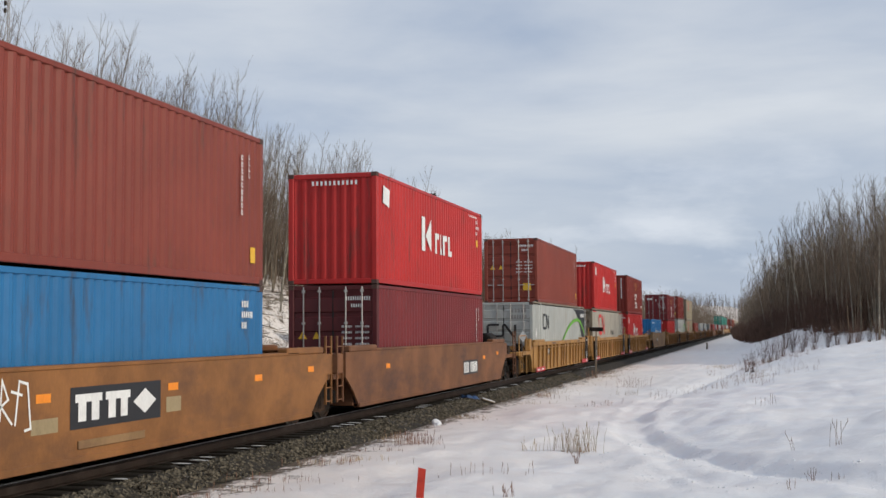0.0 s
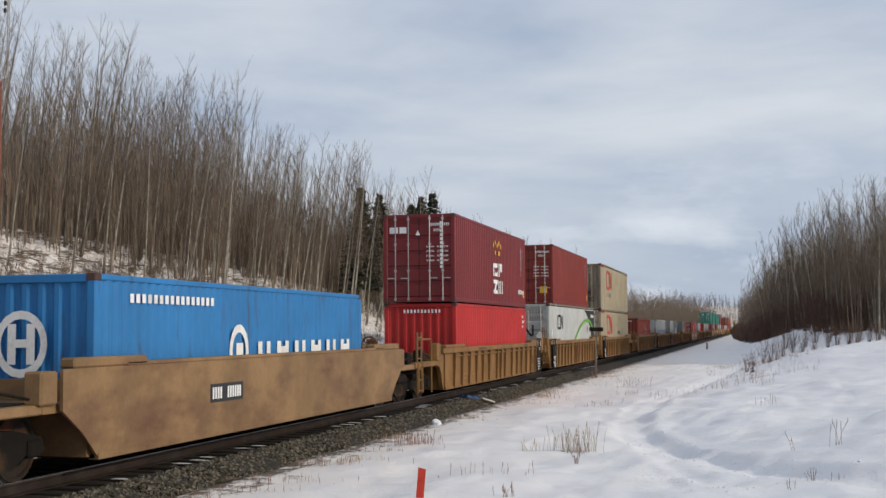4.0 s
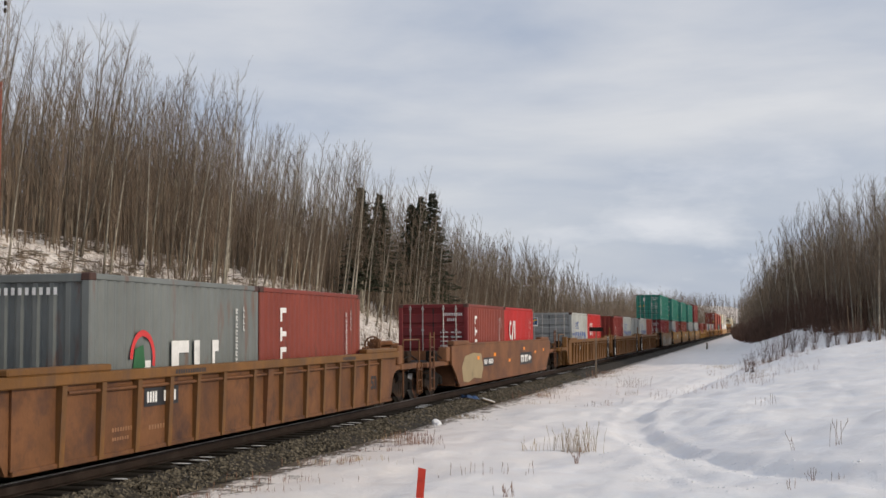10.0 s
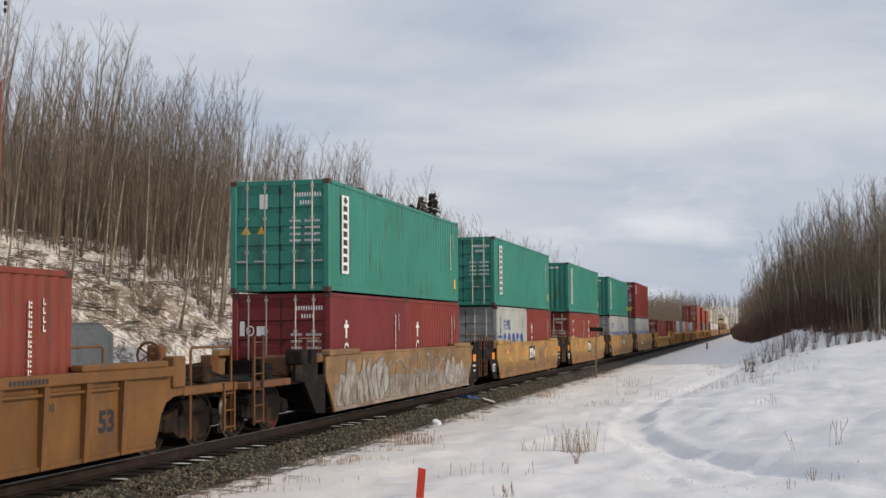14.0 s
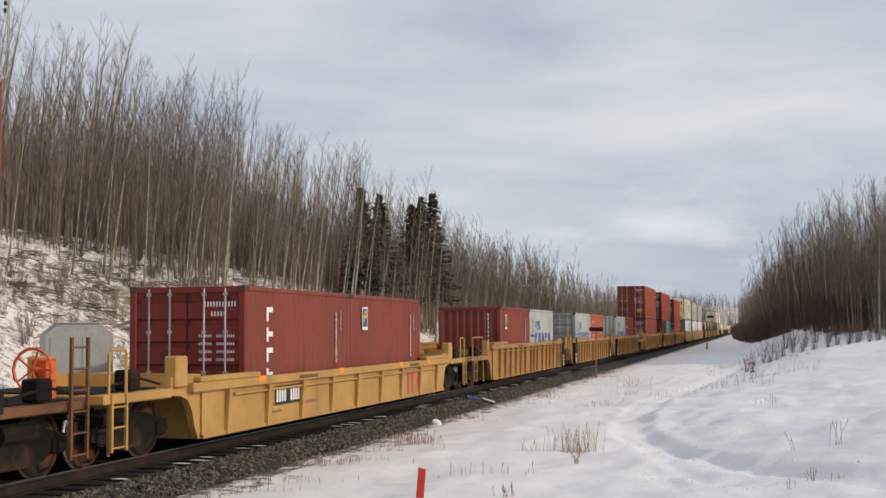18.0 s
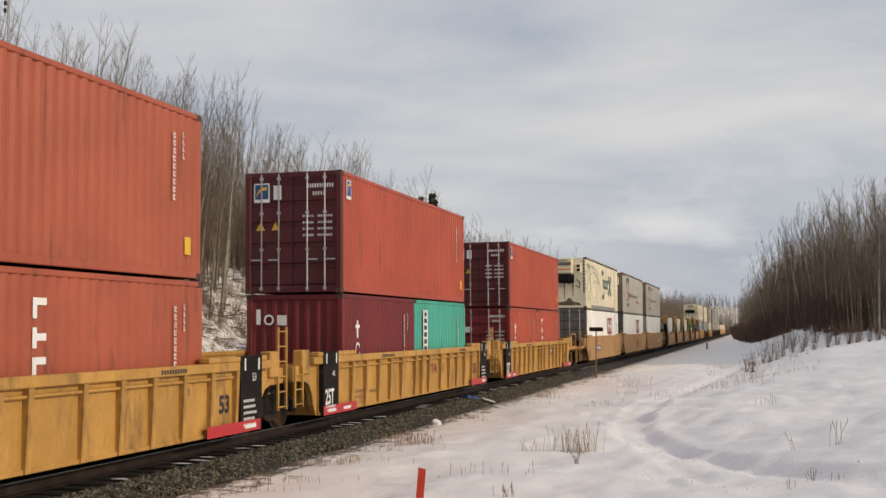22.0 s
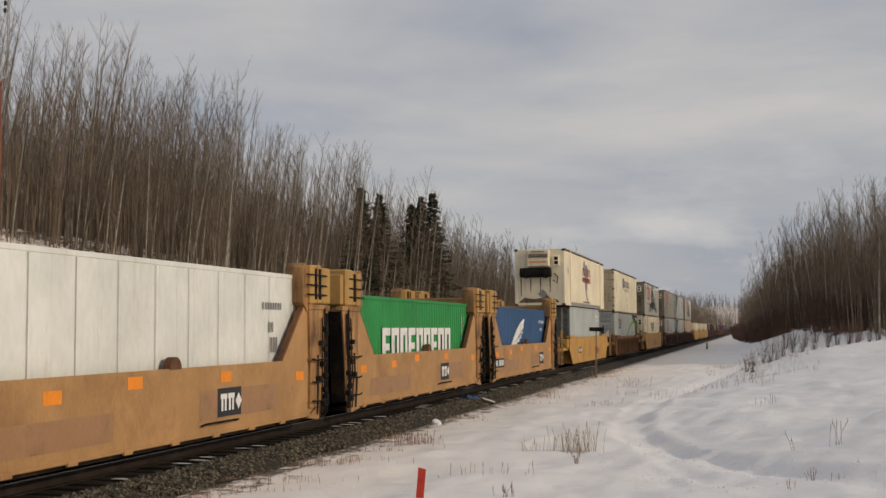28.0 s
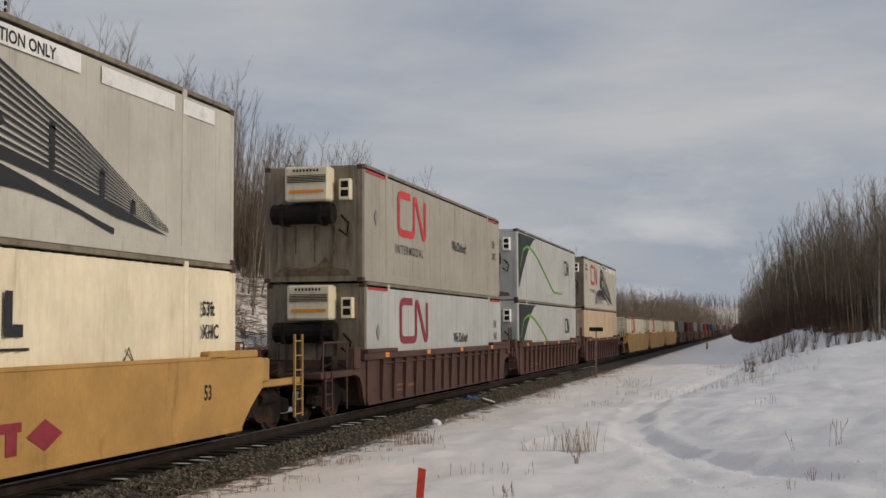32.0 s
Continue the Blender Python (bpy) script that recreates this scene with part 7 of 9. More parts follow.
def d_national(c, L, H, x):
    land = [(6.9, 2.62), (7.3, 2.60), (7.6, 2.40), (8.0, 2.45), (8.35, 2.42), (8.9, 2.05), (8.7, 1.8), (8.9, 1.62), (8.55, 1.5), (8.35, 1.28), (8.15, 1.1), (7.95, 0.82), (8.15, 0.62), (8.5, 0.42), (8.6, 0.30),
            (8.3, 0.40), (7.95, 0.55), (7.75, 0.85), (7.5, 1.2), (7.42, 1.5), (7.2, 1.9), (6.85, 2.2)]
    side_mark(c, "map_shape", [land], x, "grey", "grey land shape")
    wide_name(c, x + 0.004, 6.5, 1.80, 0.42, "dred", [0.30] * 8, 0.22, "dark red block sign")
    side_mark(c, "name_bars", cab_bars([], 6.4, 1.42, 3.3, 0.27, 15, 0.72), x + 0.004, "dred")
    side_mark(c, "web_marking", cab_bars([], 6.67, 0.26, 2.8, 0.10, 24, 0.55), x + 0.004, "black")
    side_mark(c, "hazard_diamond", [diamond(0.9, H - 1.3, 0.3, 0.42)], x, "grey")
    side_front(c, "hazard_diamond", [diamond(-0.1, 0.35, 0.5, 0.5), diamond(-1.05, H - 1.4, 0.2, 0.25)], -0.0, "grey")
    reefer_front(c, L, H, WIDE)
    side_mark(c, "kick_rail", [rect(1.95, 0.02, 12.1, 0.20)], x, "grey", "grimy grey rail along the foot of the box")
    for u in (1.82, 14.1):
        part("post", Geo().box(x - 0.01, x + 0.016, u, u + 0.11, 0.03, H - 0.06), PAINT["cream"], c)


def d_pgrey(c, L, H, x):
    side_mark(c, "side_stencil", cab_bars([], 10.3, H - 0.50, 1.4, 0.13, 9, 0.6) + cab_bars([], 10.9, H - 0.75, 0.5, 0.13, 3, 0.6), x, "white")
    side_mark(c, "scuffs", [rect(2.1 + k * 0.28, H - 0.46 - 0.02 * (k % 3), 0.06, 0.14 + 0.03 * (k % 2)) for k in range(5)], x, "grey")


def d_imx(c, L, H, x):
    side_mark(c, "wheel_mark", ring(5.6, H * 0.60, 0.95, 0.80, 0.55, 18), x, "blue", "blue swirl disc")
    wide_name(c, x, 6.7, H * 0.64, 0.46, "grey", [0.14, 0.5, 0.42, 0.40, 0.40, 0.40, 0.40, 0.40], 0.2, "grey block sign")
    side_text(c, "INTERMODAL TRANSPORTATION", x, 6.7, H * 0.54, 0.2, "black", 1.12)
    fr = [rect(8.1, 0.55, 0.7, 0.04), rect(8.1, 1.0, 0.7, 0.04), rect(8.1, 0.55, 0.04, 0.48), rect(8.78, 0.55, 0.04, 0.48)]
    side_mark(c, "placard_frame", fr, x, "black")
    side_mark(c, "hazard_diamond", ring(1.55, H - 1.25, 0.34, 0.5, 0.2, 4), x, "black")
    g = Geo()
    for z in (0.35, 0.9, 1.5, 2.1, 2.6):
        g.box(x - 0.11, x + 0.0, -0.02, 0.10, z, z + 0.09)
    part("hinge", g, M_casting, c)


def d_loco(c, L, H, x):
    """Grey reefer with a red sign and a black train picture in streaks."""
    cn_sign(c, x, 2.96, 1.40, 1.18, "red", 2.84)
    side_text(c, "I N T E R M O D A L", x, 2.3, 0.94, 0.30, "black", 1.08, 0.003)
    arcs = []
    for k in range(10):
        a, b = 4.67 + 0.36 * k, 0.30 + 0.004 * k
        pts = [(a + (11.9 - a) * q, b + (0.86 - 0.055 * k) * math.sin(math.pi * q ** 0.62)) for q in np.linspace(0, 1, 14)]
        arcs += stroke(pts, 0.075 - 0.003 * k)
    side_mark(c, "track_picture", arcs, x, "black", "black arcs of a drawn railway track")
    body = []
    for k in range(11):
        v = 2.46 - 0.125 * k
        m, f = 0.36 + (v - 0.36) * 0.62, 0.36 + (v - 0.36) * 0.06
        body.append([(8.45 + 0.02 * k, v), (10.84, m), (13.6, f), (13.6, f + 0.004), (10.84, m + 0.034), (8.45 + 0.02 * k, v + 0.055)])
    body.append([(8.5, 1.30), (10.84, 0.93), (13.6, 0.36), (12.0, 0.52), (10.0, 0.90), (8.2, 1.14)])
    for u in (10.2, 11.5, 12.4):
        s_ = (13.6 - u) / 5.1
        body.append([(u, 0.40 + 0.95 * s_), (u + 0.12, 0.40 + 0.93 * s_), (u + 0.12, 0.36 + 2.0 * s_), (u, 0.36 + 2.03 * s_)])
    side_mark(c, "engine_picture", body, x + 0.004, "black", "black streaked picture of a train engine")
    nose = [(7.19, 1.35), (7.25, 1.75), (7.45, 2.1), (7.55, 2.45), (7.85, 2.56), (8.5, 2.42), (8.75, 1.9), (9.2, 1.5), (8.6, 1.2), (7.75, 1.12)]
    p = side_mark(c, "engine_nose", [nose], x + 0.008, "black")
    side_mark(p, "nose_panel", [[(7.95, 1.75), (8.55, 1.85), (8.95, 1.45), (8.3, 1.32)], [(7.75, 2.2), (8.2, 2.32), (8.35, 2.12), (7.9, 2.02)], [(7.35, 1.42), (7.75, 1.3), (8.2, 1.25), (7.7, 1.2)]], x + 0.012, "silver")
    side_mark(p, "nose_badge", [[(7.45, 1.65), (7.75, 1.6), (7.8, 1.9), (7.5, 1.95)]], x + 0.012, "dred")
    p = side_mark(c, "white_label", [rect(7.92, H - 0.40, 3.0, 0.28)], x + 0.014, "white")
    side_mark(c, "white_label", [rect(11.5, H - 0.42, 2.3, 0.26)], x, "white")
    side_mark(c, "white_label", [rect(14.1, H - 0.42, 1.2, 0.26)], x, "white")
    side_text(p, "TOP POSITION ONLY", x + 0.018, 8.0, H - 0.35, 0.24, "black", 0.98, 0.006)
    side_mark(c, "side_stencil", cab_bars([], 0.6, H - 0.52, 0.9, 0.15, 6, 0.55) + cab_bars([], 0.6, H - 0.74, 1.0, 0.15, 7, 0.55), x, "black")
    side_mark(c, "hazard_diamond", [diamond(0.8, 1.55, 0.42, 0.44)], x, "grey")
    front_text(c, "53ft", 0.35, 0.02, 0.5, 0.3, "black", 0.9, 0.008)
    reefer_front(c, L, H, WIDE, "white")


def d_priority(c, L, H, x):
    wide_name(c, x, 6.17, 1.66, 0.60, "black", [0.34, 0.34, 0.12, 0.46, 0.34, 0.12, 0.34, 0.40], 0.22, "row of black blocks")
    side_mark(c, "line", [rect(6.2, 1.48, 3.5, 0.04)], x, "black")
    side_text(c, "LOGISTICS", x, 6.48, 1.06, 0.36, "black", 1.3, 0.01)
    side_text(c, "53ft", x, L - 1.4, 2.0, 0.34, "black", 0.9, 0.008)
    side_text(c, "XHC", x, L - 1.4, 1.6, 0.34, "black", 0.9, 0.008)
    side_mark(c, "hazard_diamond", ring(12.1, 1.0, 0.34, 0.5, 0.2, 4), x, "black")
    side_mark(c, "side_stencil", cab_bars([], 0.3, H - 0.62, 0.6, 0.16, 4, 0.5) + cab_bars([], 0.3, H - 0.86, 0.8, 0.16, 6, 0.5), x, "black")
    side_mark(c, "soot", [[(2.1 + 0.17 * k, 0.45 + 0.35 * ((k * 7) % 5) / 2), (2.15 + 0.17 * k, 0.4 + 0.35 * ((k * 7) % 5) / 2), (2.24 + 0.17 * k, H - 0.12), (2.07 + 0.17 * k, H - 0.12)] for k in range(6)], x, "soot", "brown soot streaks")
    reefer_front(c, L, H, WIDE)


def d_cn_reefer(c, L, H, x):
    d_cn_words(c, L, H, x)
    front_text(c, "53ft", 0.40, 0.02, 1.25, 0.34, "black", 0.8, 0.008)
    front_text(c, "XHC", 0.40, 0.02, 0.85, 0.34, "black", 0.8, 0.008)
    side_front(c, "soot_stain", [[(-0.9, 0.9), (0.2, 0.9), (0.1, 1.4), (-0.8, 1.5)]], 0.025, "mauve")
    reefer_front(c, L, H, WIDE)


def d_cn_reefer_dark(c, L, H, x):
    d_cn_words(c, L, H, x, "dred")
    reefer_front(c, L, H, WIDE)


def d_cn_leaf(c, L, H, x):
    dark = [(0.3, 0.5), (0.3, H - 0.14), (4.2, H - 0.14)] + [(4.2 - 3.6 * k / 8, H - 0.14 - 2.0 * (k / 8) ** 1.6) for k in range(1, 9)]
    side_mark(c, "dark_tail", [dark], x, "black", "black leaf shape")
    pts = [(0.5 + 11.0 * k / 14, 0.5 + 1.75 * math.sin(math.pi * min(1, 0.15 + 1.0 * (k / 14) ** 0.6))) for k in range(15)]
    side_mark(c, "green_sweep", curve_band(pts, 0.10), x + 0.004, "green", "thin green sweep line")
    cn_sign(c, x, L - 3.8, 1.5, 0.75, "black")
    side_text(c, "53ft", x, L - 1.3, 1.5, 0.3, "grey", 0.8)
    reefer_front(c, L, H, WIDE, "white")


def d_simple(c, L, H, x):
    far_codes(c, L, H, x, "grey", False)


LO = FLOOR

# wagons: centre along the track at the start, kind, colour, leading end, trailing end
WAGON_LABEL = {"rib": "{} ribbed steel well wagon on grimy running gear", "slab": "{} plate-sided steel well wagon with raked ends",
               "short": "worn {} plate-sided well wagon with spray-painted sides and black ends", "tall": "yellow steel well wagon with tall bulkhead posts"}
WCOL = {"yellow": "bright yellow", "ochre": "grimy ochre", "gold": "golden yellow", "amber": "amber yellow", "sand": "sandy yellow", "straw": "straw-yellow", "plum": "dark purplish-brown", "mustard": "mustard yellow", "tan": "faded tan", "brown": "dusty brown", "umber": "orange-brown", "rust": "rusty brown"}
WAGONS = [
    (15.6, "slab", "umber", "joint", "joint"), (35.05, "slab", "brown", "joint", "end"),
    (58.5, "rib", "amber", "end", "joint", "tape"), (78.1, "rib", "amber", "joint", "joint", "tape"), (97.45, "rib", "amber", "joint", "end", "tape"),
    (119.6, "slabs", "tan", "end", "end"),
    (140.6, "rib", "mustard", "end", "joint"), (160.2, "rib", "mustard", "joint", "joint"), (179.75, "rib", "mustard", "joint", "end"),
    (202.8, "rib", "ochre", "end", "joint"), (222.2, "rib", "ochre", "joint", "joint"), (241.75, "rib", "ochre", "joint", "end"),
    (265.3, "rib", "rust", "end", "end"), (288.8, "slab", "brown", "end", "end"),
    (312.4, "rib", "ochre", "end", "joint"), (331.8, "rib", "ochre", "joint", "joint"), (351.3, "rib", "ochre", "joint", "end"),
    (374.0, "short", "tan", "end", "joint"), (392.0, "short", "straw", "joint", "joint"), (410.0, "short", "straw", "joint", "joint"),
    (428.0, "short", "straw", "joint", "joint"), (446.0, "short", "straw", "joint", "end"),
    (468.4, "low", "gold", "end", "end"),
    (491.8, "rib", "amber", "end", "joint"), (511.4, "rib", "amber", "joint", "joint"), (531.0, "rib", "amber", "joint", "end"),
    (554.1, "rib", "yellow", "end", "joint", "tape"), (573.7, "rib", "yellow", "joint", "joint", "tape"), (593.3, "rib", "yellow", "joint", "end", "tape"),
    (617.0, "slab", "sand", "end", "joint"), (636.5, "slab", "sand", "joint", "joint"), (655.9, "slab", "sand", "joint", "end"),
    (678.0, "tall", "yellow", "end", "joint"), (693.6, "tall", "yellow", "joint", "joint"), (709.3, "tall", "yellow", "joint", "joint"),
    (724.9, "tall", "yellow", "joint", "joint"), (740.3, "tall", "yellow", "joint", "end"),
    (760.3, "slabs", "yellow", "end", "end"), (781.8, "rib", "rust", "end", "end", "bare"), (805.1, "slab", "gold", "end", "end"),
    (828.9, "rib", "plum", "end", "joint", "bare"), (848.4, "rib", "plum", "joint", "joint", "bare"), (867.9, "rib", "plum", "joint", "end", "bare"),
    (891.3, "slab", "gold", "end", "joint"), (910.6, "slab", "gold", "joint", "joint"), (930.0, "slab", "gold", "joint", "end"),
]
c0 = 953.5
for k in range(6):
    for j in range(3):
        WAGONS.append((c0 + j * 19.5, "rib", ("plum", "rust", "plum")[k % 3], ("end", "joint", "joint")[j], ("joint", "joint", "end")[j], "far"))
    c0 += 62.5

WAG = []
for row in WAGONS:
    yc, kind, col, fr, re = row[:5]
    flag = row[5] if len(row) > 5 else ""
    if kind == "rib":
        w = ribbed_wagon(col, fr, re, flag == "tape", flag not in ("bare", "far"), flag == "far")
    elif kind == "low":
        w = ribbed_wagon(col, fr, re, False, False, False, 1.16, 9)
    elif kind == "slab":
        w = slab_wagon(col, fr, re)
    elif kind == "slabs":
        w = slab_wagon(col, fr, re, 8.0, 0.9)
    elif kind == "short":
        w = slab_wagon(col, fr, re, 6.95, 0.5, 1.45, 0.26, 8.95 if fr == "joint" and re == "joint" else 8.7, True)
    else:
        w = bulkhead_wagon(fr, re)
    tagged(w, WAGON_LABEL[{"slabs": "slab", "low": "rib"}.get(kind, kind)].format(WCOL[col]), "freight wagon", "well wagons of the train")
    ride(w, yc)
    WAG.append(w)

# ---- a heap of snow on one wagon's end platform ----
heap = thing("snow_heap", "white heap of snow lying on the wagon's end platform", "snow heap")
n_ = 15
hv = []
for i in range(n_):
    for j in range(n_):
        u, v = 2 * i / (n_ - 1) - 1, 2 * j / (n_ - 1) - 1
        q = max(0.0, 1 - u * u - v * v)
        hv.append((u * 1.15, v * 0.95, 0.52 * q ** 0.8 * (1 + 0.35 * noise.noise((u * 2.2, v * 2.2, 3.0))) - 0.004))
part("mound", Geo().add(hv, [(i * n_ + j, (i + 1) * n_ + j, (i + 1) * n_ + j + 1, i * n_ + j + 1) for i in range(n_ - 1) for j in range(n_ - 1)]), M_cap, heap, smooth=True)
ride(heap, 771.55, 1.105)

# ---- wagon signs ----
def block_sign(w, y, z, h, x=1.425, plate=True, ink="white", wide=1.0):
    """Three heavy blocks on a dark plate."""
    if plate:
        side_mark(w, "sign_plate", [rect(y - 0.12, z - 0.1, h * 3.3 * wide, h + 0.2)], x, "black", "dark sign plate with pale blocks")
    polys = []
    for k in range(3):
        u, v = y + k * h * 1.02 * wide, h * wide
        polys += [rect(u, z + h * 0.70, v * 0.9, h * 0.30), rect(u + v * 0.10, z, v * 0.26, h * 0.70), rect(u + v * 0.54, z, v * 0.26, h * 0.70)] if k < 2 else \
            [diamond(u, z, v * 0.9, h)]
    side_mark(w, "wagon_sign", polys, x + 0.004, ink)


def tabs(w, places, x=1.425, size=(0.34, 0.12)):
    for u, v in places:
        side_mark(w, "reflector", [rect(u, v, *size)], x, "orange", "orange reflector")


def blob(r, u, z, wd, h, grow=0.0):
    """A bulging letter-like outline with a flat foot and a wavy head."""
    k = r.random() * 6
    pts = []
    for i in range(18):
        a = 2 * math.pi * i / 18
        q = 1 + 0.20 * math.sin(3 * a + k) + 0.13 * math.sin(5 * a + 2 * k)
        y_, z_ = math.cos(a) * q, math.sin(a) * q
        pts.append((u + wd / 2 + (wd / 2 + grow) * y_ + 0.25 * wd * math.sin(2 * z_), max(0.27 - grow * 0.5, min(1.36, z + h / 2 + (h / 2 + grow) * z_))))
    return pts


def spray(w, y0, y1, seed, x=1.426, ink="silver", line="black", solid=True):
    """Bulging sprayed shapes with outlines and loose strokes."""
    r = random.Random(seed)
    u, k = y0, 0
    strokes = []
    while u < y1:
        h, wd = r.uniform(0.65, 1.05), r.uniform(0.42, 0.85)
        z, st = 0.26 + r.uniform(0, 0.12), r.getstate()
        outer = blob(r, u, z, wd, h, 0.035)
        r.setstate(st)
        inner = blob(r, u, z, wd, h)
        d = x + 0.006 * (k % 2)
        if solid:
            side_mark(w, "spray_outline", [outer], d, line, "dark spray-painted outline")
            side_mark(w, "spray_paint", [inner], d + 0.003, ink, "pale spray-painted shape")
        else:
            a = r.randrange(6)
            side_mark(w, "spray_outline", stroke(outer[a:a + 12], 0.05), d, ink, "pale spray-painted line")
            side_mark(w, "spray_line", stroke(inner[a + 1:a + 11], 0.03), d + 0.003, line)
        c0 = u + wd * r.uniform(0.3, 0.6)
        strokes += stroke([(c0 + 0.10 * math.sin(q * 2.2 + u), z + h * (0.15 + 0.6 * q)) for q in np.linspace(0, 1, 6)], 0.03)
        u += wd * r.uniform(0.72, 0.98)
        k += 1
    side_mark(w, "spray_stroke", strokes, x + 0.013, line)


handwheel(WAG[21], 0.75, 10.2, 1.50, INK["vermilion"], 0.30)
block_sign(WAG[0], -0.92, 0.78, 0.38, wide=2.05)
tabs(WAG[0], [(-1.85, 1.09), (1.78, 1.08), (5.2, 1.08), (7.95, 1.15)])
side_mark(WAG[0], "spray_line", sum((stroke(q, 0.035) for q in (
    [(-3.0, 0.85), (-2.9, 1.4), (-2.78, 1.0), (-2.68, 1.36)], [(-2.62, 0.92), (-2.58, 1.42), (-2.45, 1.18), (-2.6, 1.1), (-2.36, 0.86)],
    [(-2.30, 0.84), (-2.22, 1.40), (-2.04, 1.36), (-1.96, 0.78), (-2.10, 0.76)], [(-2.4, 1.28), (-2.15, 1.22)])), []), 1.426, "white", "thin white spray-painted scrawl")
for patch in (rect(-1.95, 0.68, 0.62, 0.20), rect(1.72, 0.74, 0.5, 0.24)):
    side_mark(WAG[0], "overpaint", [patch], 1.424, "sandy", "pale patch of overpaint")
part("side_rib", Geo().box(1.42, 1.45, -0.85, 1.0, 0.40, 0.52, 0.01), CAR["tan"], WAG[0])
part("air_reservoir", lathe([(-0.62, 0.10), (-0.58, 0.22), (-0.50, 0.27), (0.50, 0.27), (0.58, 0.22), (0.62, 0.10)], 14), M_black, WAG[1], "black air reservoir on the end platform", pose(0.55, 9.75, 1.62, 0, 0, 90))
part("reservoir_bracket", Geo().box(0.35, 0.75, 9.35, 9.45, 1.04, 1.40).box(0.35, 0.75, 10.05, 10.15, 1.04, 1.40), M_black, WAG[1])
plate_mark(WAG[1], 2.4, 0.62, 1.425, 4, 6, 0.34)
tabs(WAG[1], [(-6, 1.05), (5.2, 1.0), (7.4, 1.1)])
plate_mark(WAG[5], -3.4, 0.85, 1.425, 4, 6, 0.2)
plate_mark(WAG[13], -4.56, 0.81, 1.425, 6, 9, 0.17)
block_sign(WAG[13], 2.14, 0.70, 0.28, plate=True, wide=2.75)
tabs(WAG[13], [(-5.6, 1.0), (-2.95, 1.06), (-0.3, 0.78), (2.7, 1.18), (5.25, 0.99), (7.3, 1.05)])
side_mark(WAG[13], "overpaint", [[(-7.6, 0.35), (-6.9, 0.3), (-6.1, 0.42), (-5.0, 0.35), (-4.7, 0.75), (-5.0, 1.2), (-6.2, 1.25), (-7.4, 1.15), (-7.8, 0.8)]], 1.424, "sandy", "pale yellowish patch of overpaint")
for k in (18, 19, 20):
    tabs(WAG[k], [(-5.2, 1.1), (-1.2, 1.0), (3.6, 1.05)])
def worn_band(w, seed, ink, low=0.215, top=0.62):
    """Bare, rusty paint along the foot of a side wall, in two tones with ragged, flaking upper edges."""
    r = random.Random(seed)
    us = np.linspace(-6.42, 6.42, 150)
    for tone, lift, depth in (("halfworn", 0.20, 1.4215), (ink, 0.0, 1.4235)):
        z = [max(low + 0.04, top + lift + 0.13 * noise.noise((u * 0.35, seed, lift)) + 0.10 * noise.noise((u * 1.6, seed, lift)) + 0.12 * noise.noise((u * 6.0, seed, 3 + lift)) + r.uniform(-0.03, 0.03)) for u in us]
        side_mark(w, "worn_paint", [[(us[a], low), (us[a + 1], low), (us[a + 1], z[a + 1]), (us[a], z[a])] for a in range(149)], depth, tone, "ragged band of worn rusty paint")
    side_mark(w, "worn_paint", [rect(-6.42, 0.222, 12.84, 0.076)], 1.4425, ink, "worn rusty sill")


def scrawl(w, y0, y1, z0, z1, seed, ink="dim"):
    """Rows of thin looping sprayed writing that cannot be read."""
    r = random.Random(seed)
    out = []
    for row in range(3):
        u = y0 + r.uniform(0, 0.4)
        zz, h = z0 + (z1 - z0) * row / 3, (z1 - z0) / 3
        while u < y1:
            wd, f, g, ph = r.uniform(0.16, 0.40), r.uniform(1.2, 3.4), r.uniform(1.0, 2.8), r.uniform(0, 6.28)
            tall = h * r.uniform(0.6, 1.3)
            out += stroke([(u + wd * (q / 2.6 + 0.22 * math.sin(q * f + ph)), zz + tall * (0.5 + 0.5 * math.cos(q * g + ph * 1.7))) for q in np.linspace(0, 2.6, 8)], 0.016)
            u += wd * r.uniform(0.7, 1.3)
    side_mark(w, "spray_line", out, 1.4265, ink, "thin dark spray-painted scrawl")


worn_band(WAG[17], 1, "wornsilver", top=0.86)
worn_band(WAG[18], 2, "worn", top=0.58)
worn_band(WAG[19], 3, "worn", top=0.55)
worn_band(WAG[20], 4, "worn", top=0.50)
worn_band(WAG[21], 5, "worn", top=0.80)
spray(WAG[17], -6.2, -3.0, 4, line="dim")
spray(WAG[17], -2.6, 3.4, 5, line="dim", solid=False)
spray(WAG[17], 3.2, 5.4, 12, line="dim")
scrawl(WAG[20], 2.6, 6.3, 0.68, 1.36, 6)
spray(WAG[18], 1.2, 3.4, 8, ink="mauve", line="grey", solid=False)
spray(WAG[19], 1.2, 3.6, 9, ink="mauve", line="grey", solid=False)
block_sign(WAG[20], 0.1, 0.82, 0.42)
block_sign(WAG[18], -0.5, 0.82, 0.4)
block_sign(WAG[19], -0.5, 0.82, 0.4)
plate_mark(WAG[21], -3.7, 0.72, 1.425, 5, 6, 0.22)
for k in (2, 4, 8, 12, 14, 16, 25, 26, 28):
    plate_mark(WAG[k], -4.68 if k in (2, 14, 12, 26) else 2.52, 0.92, 1.37, 4, 5, 0.17)
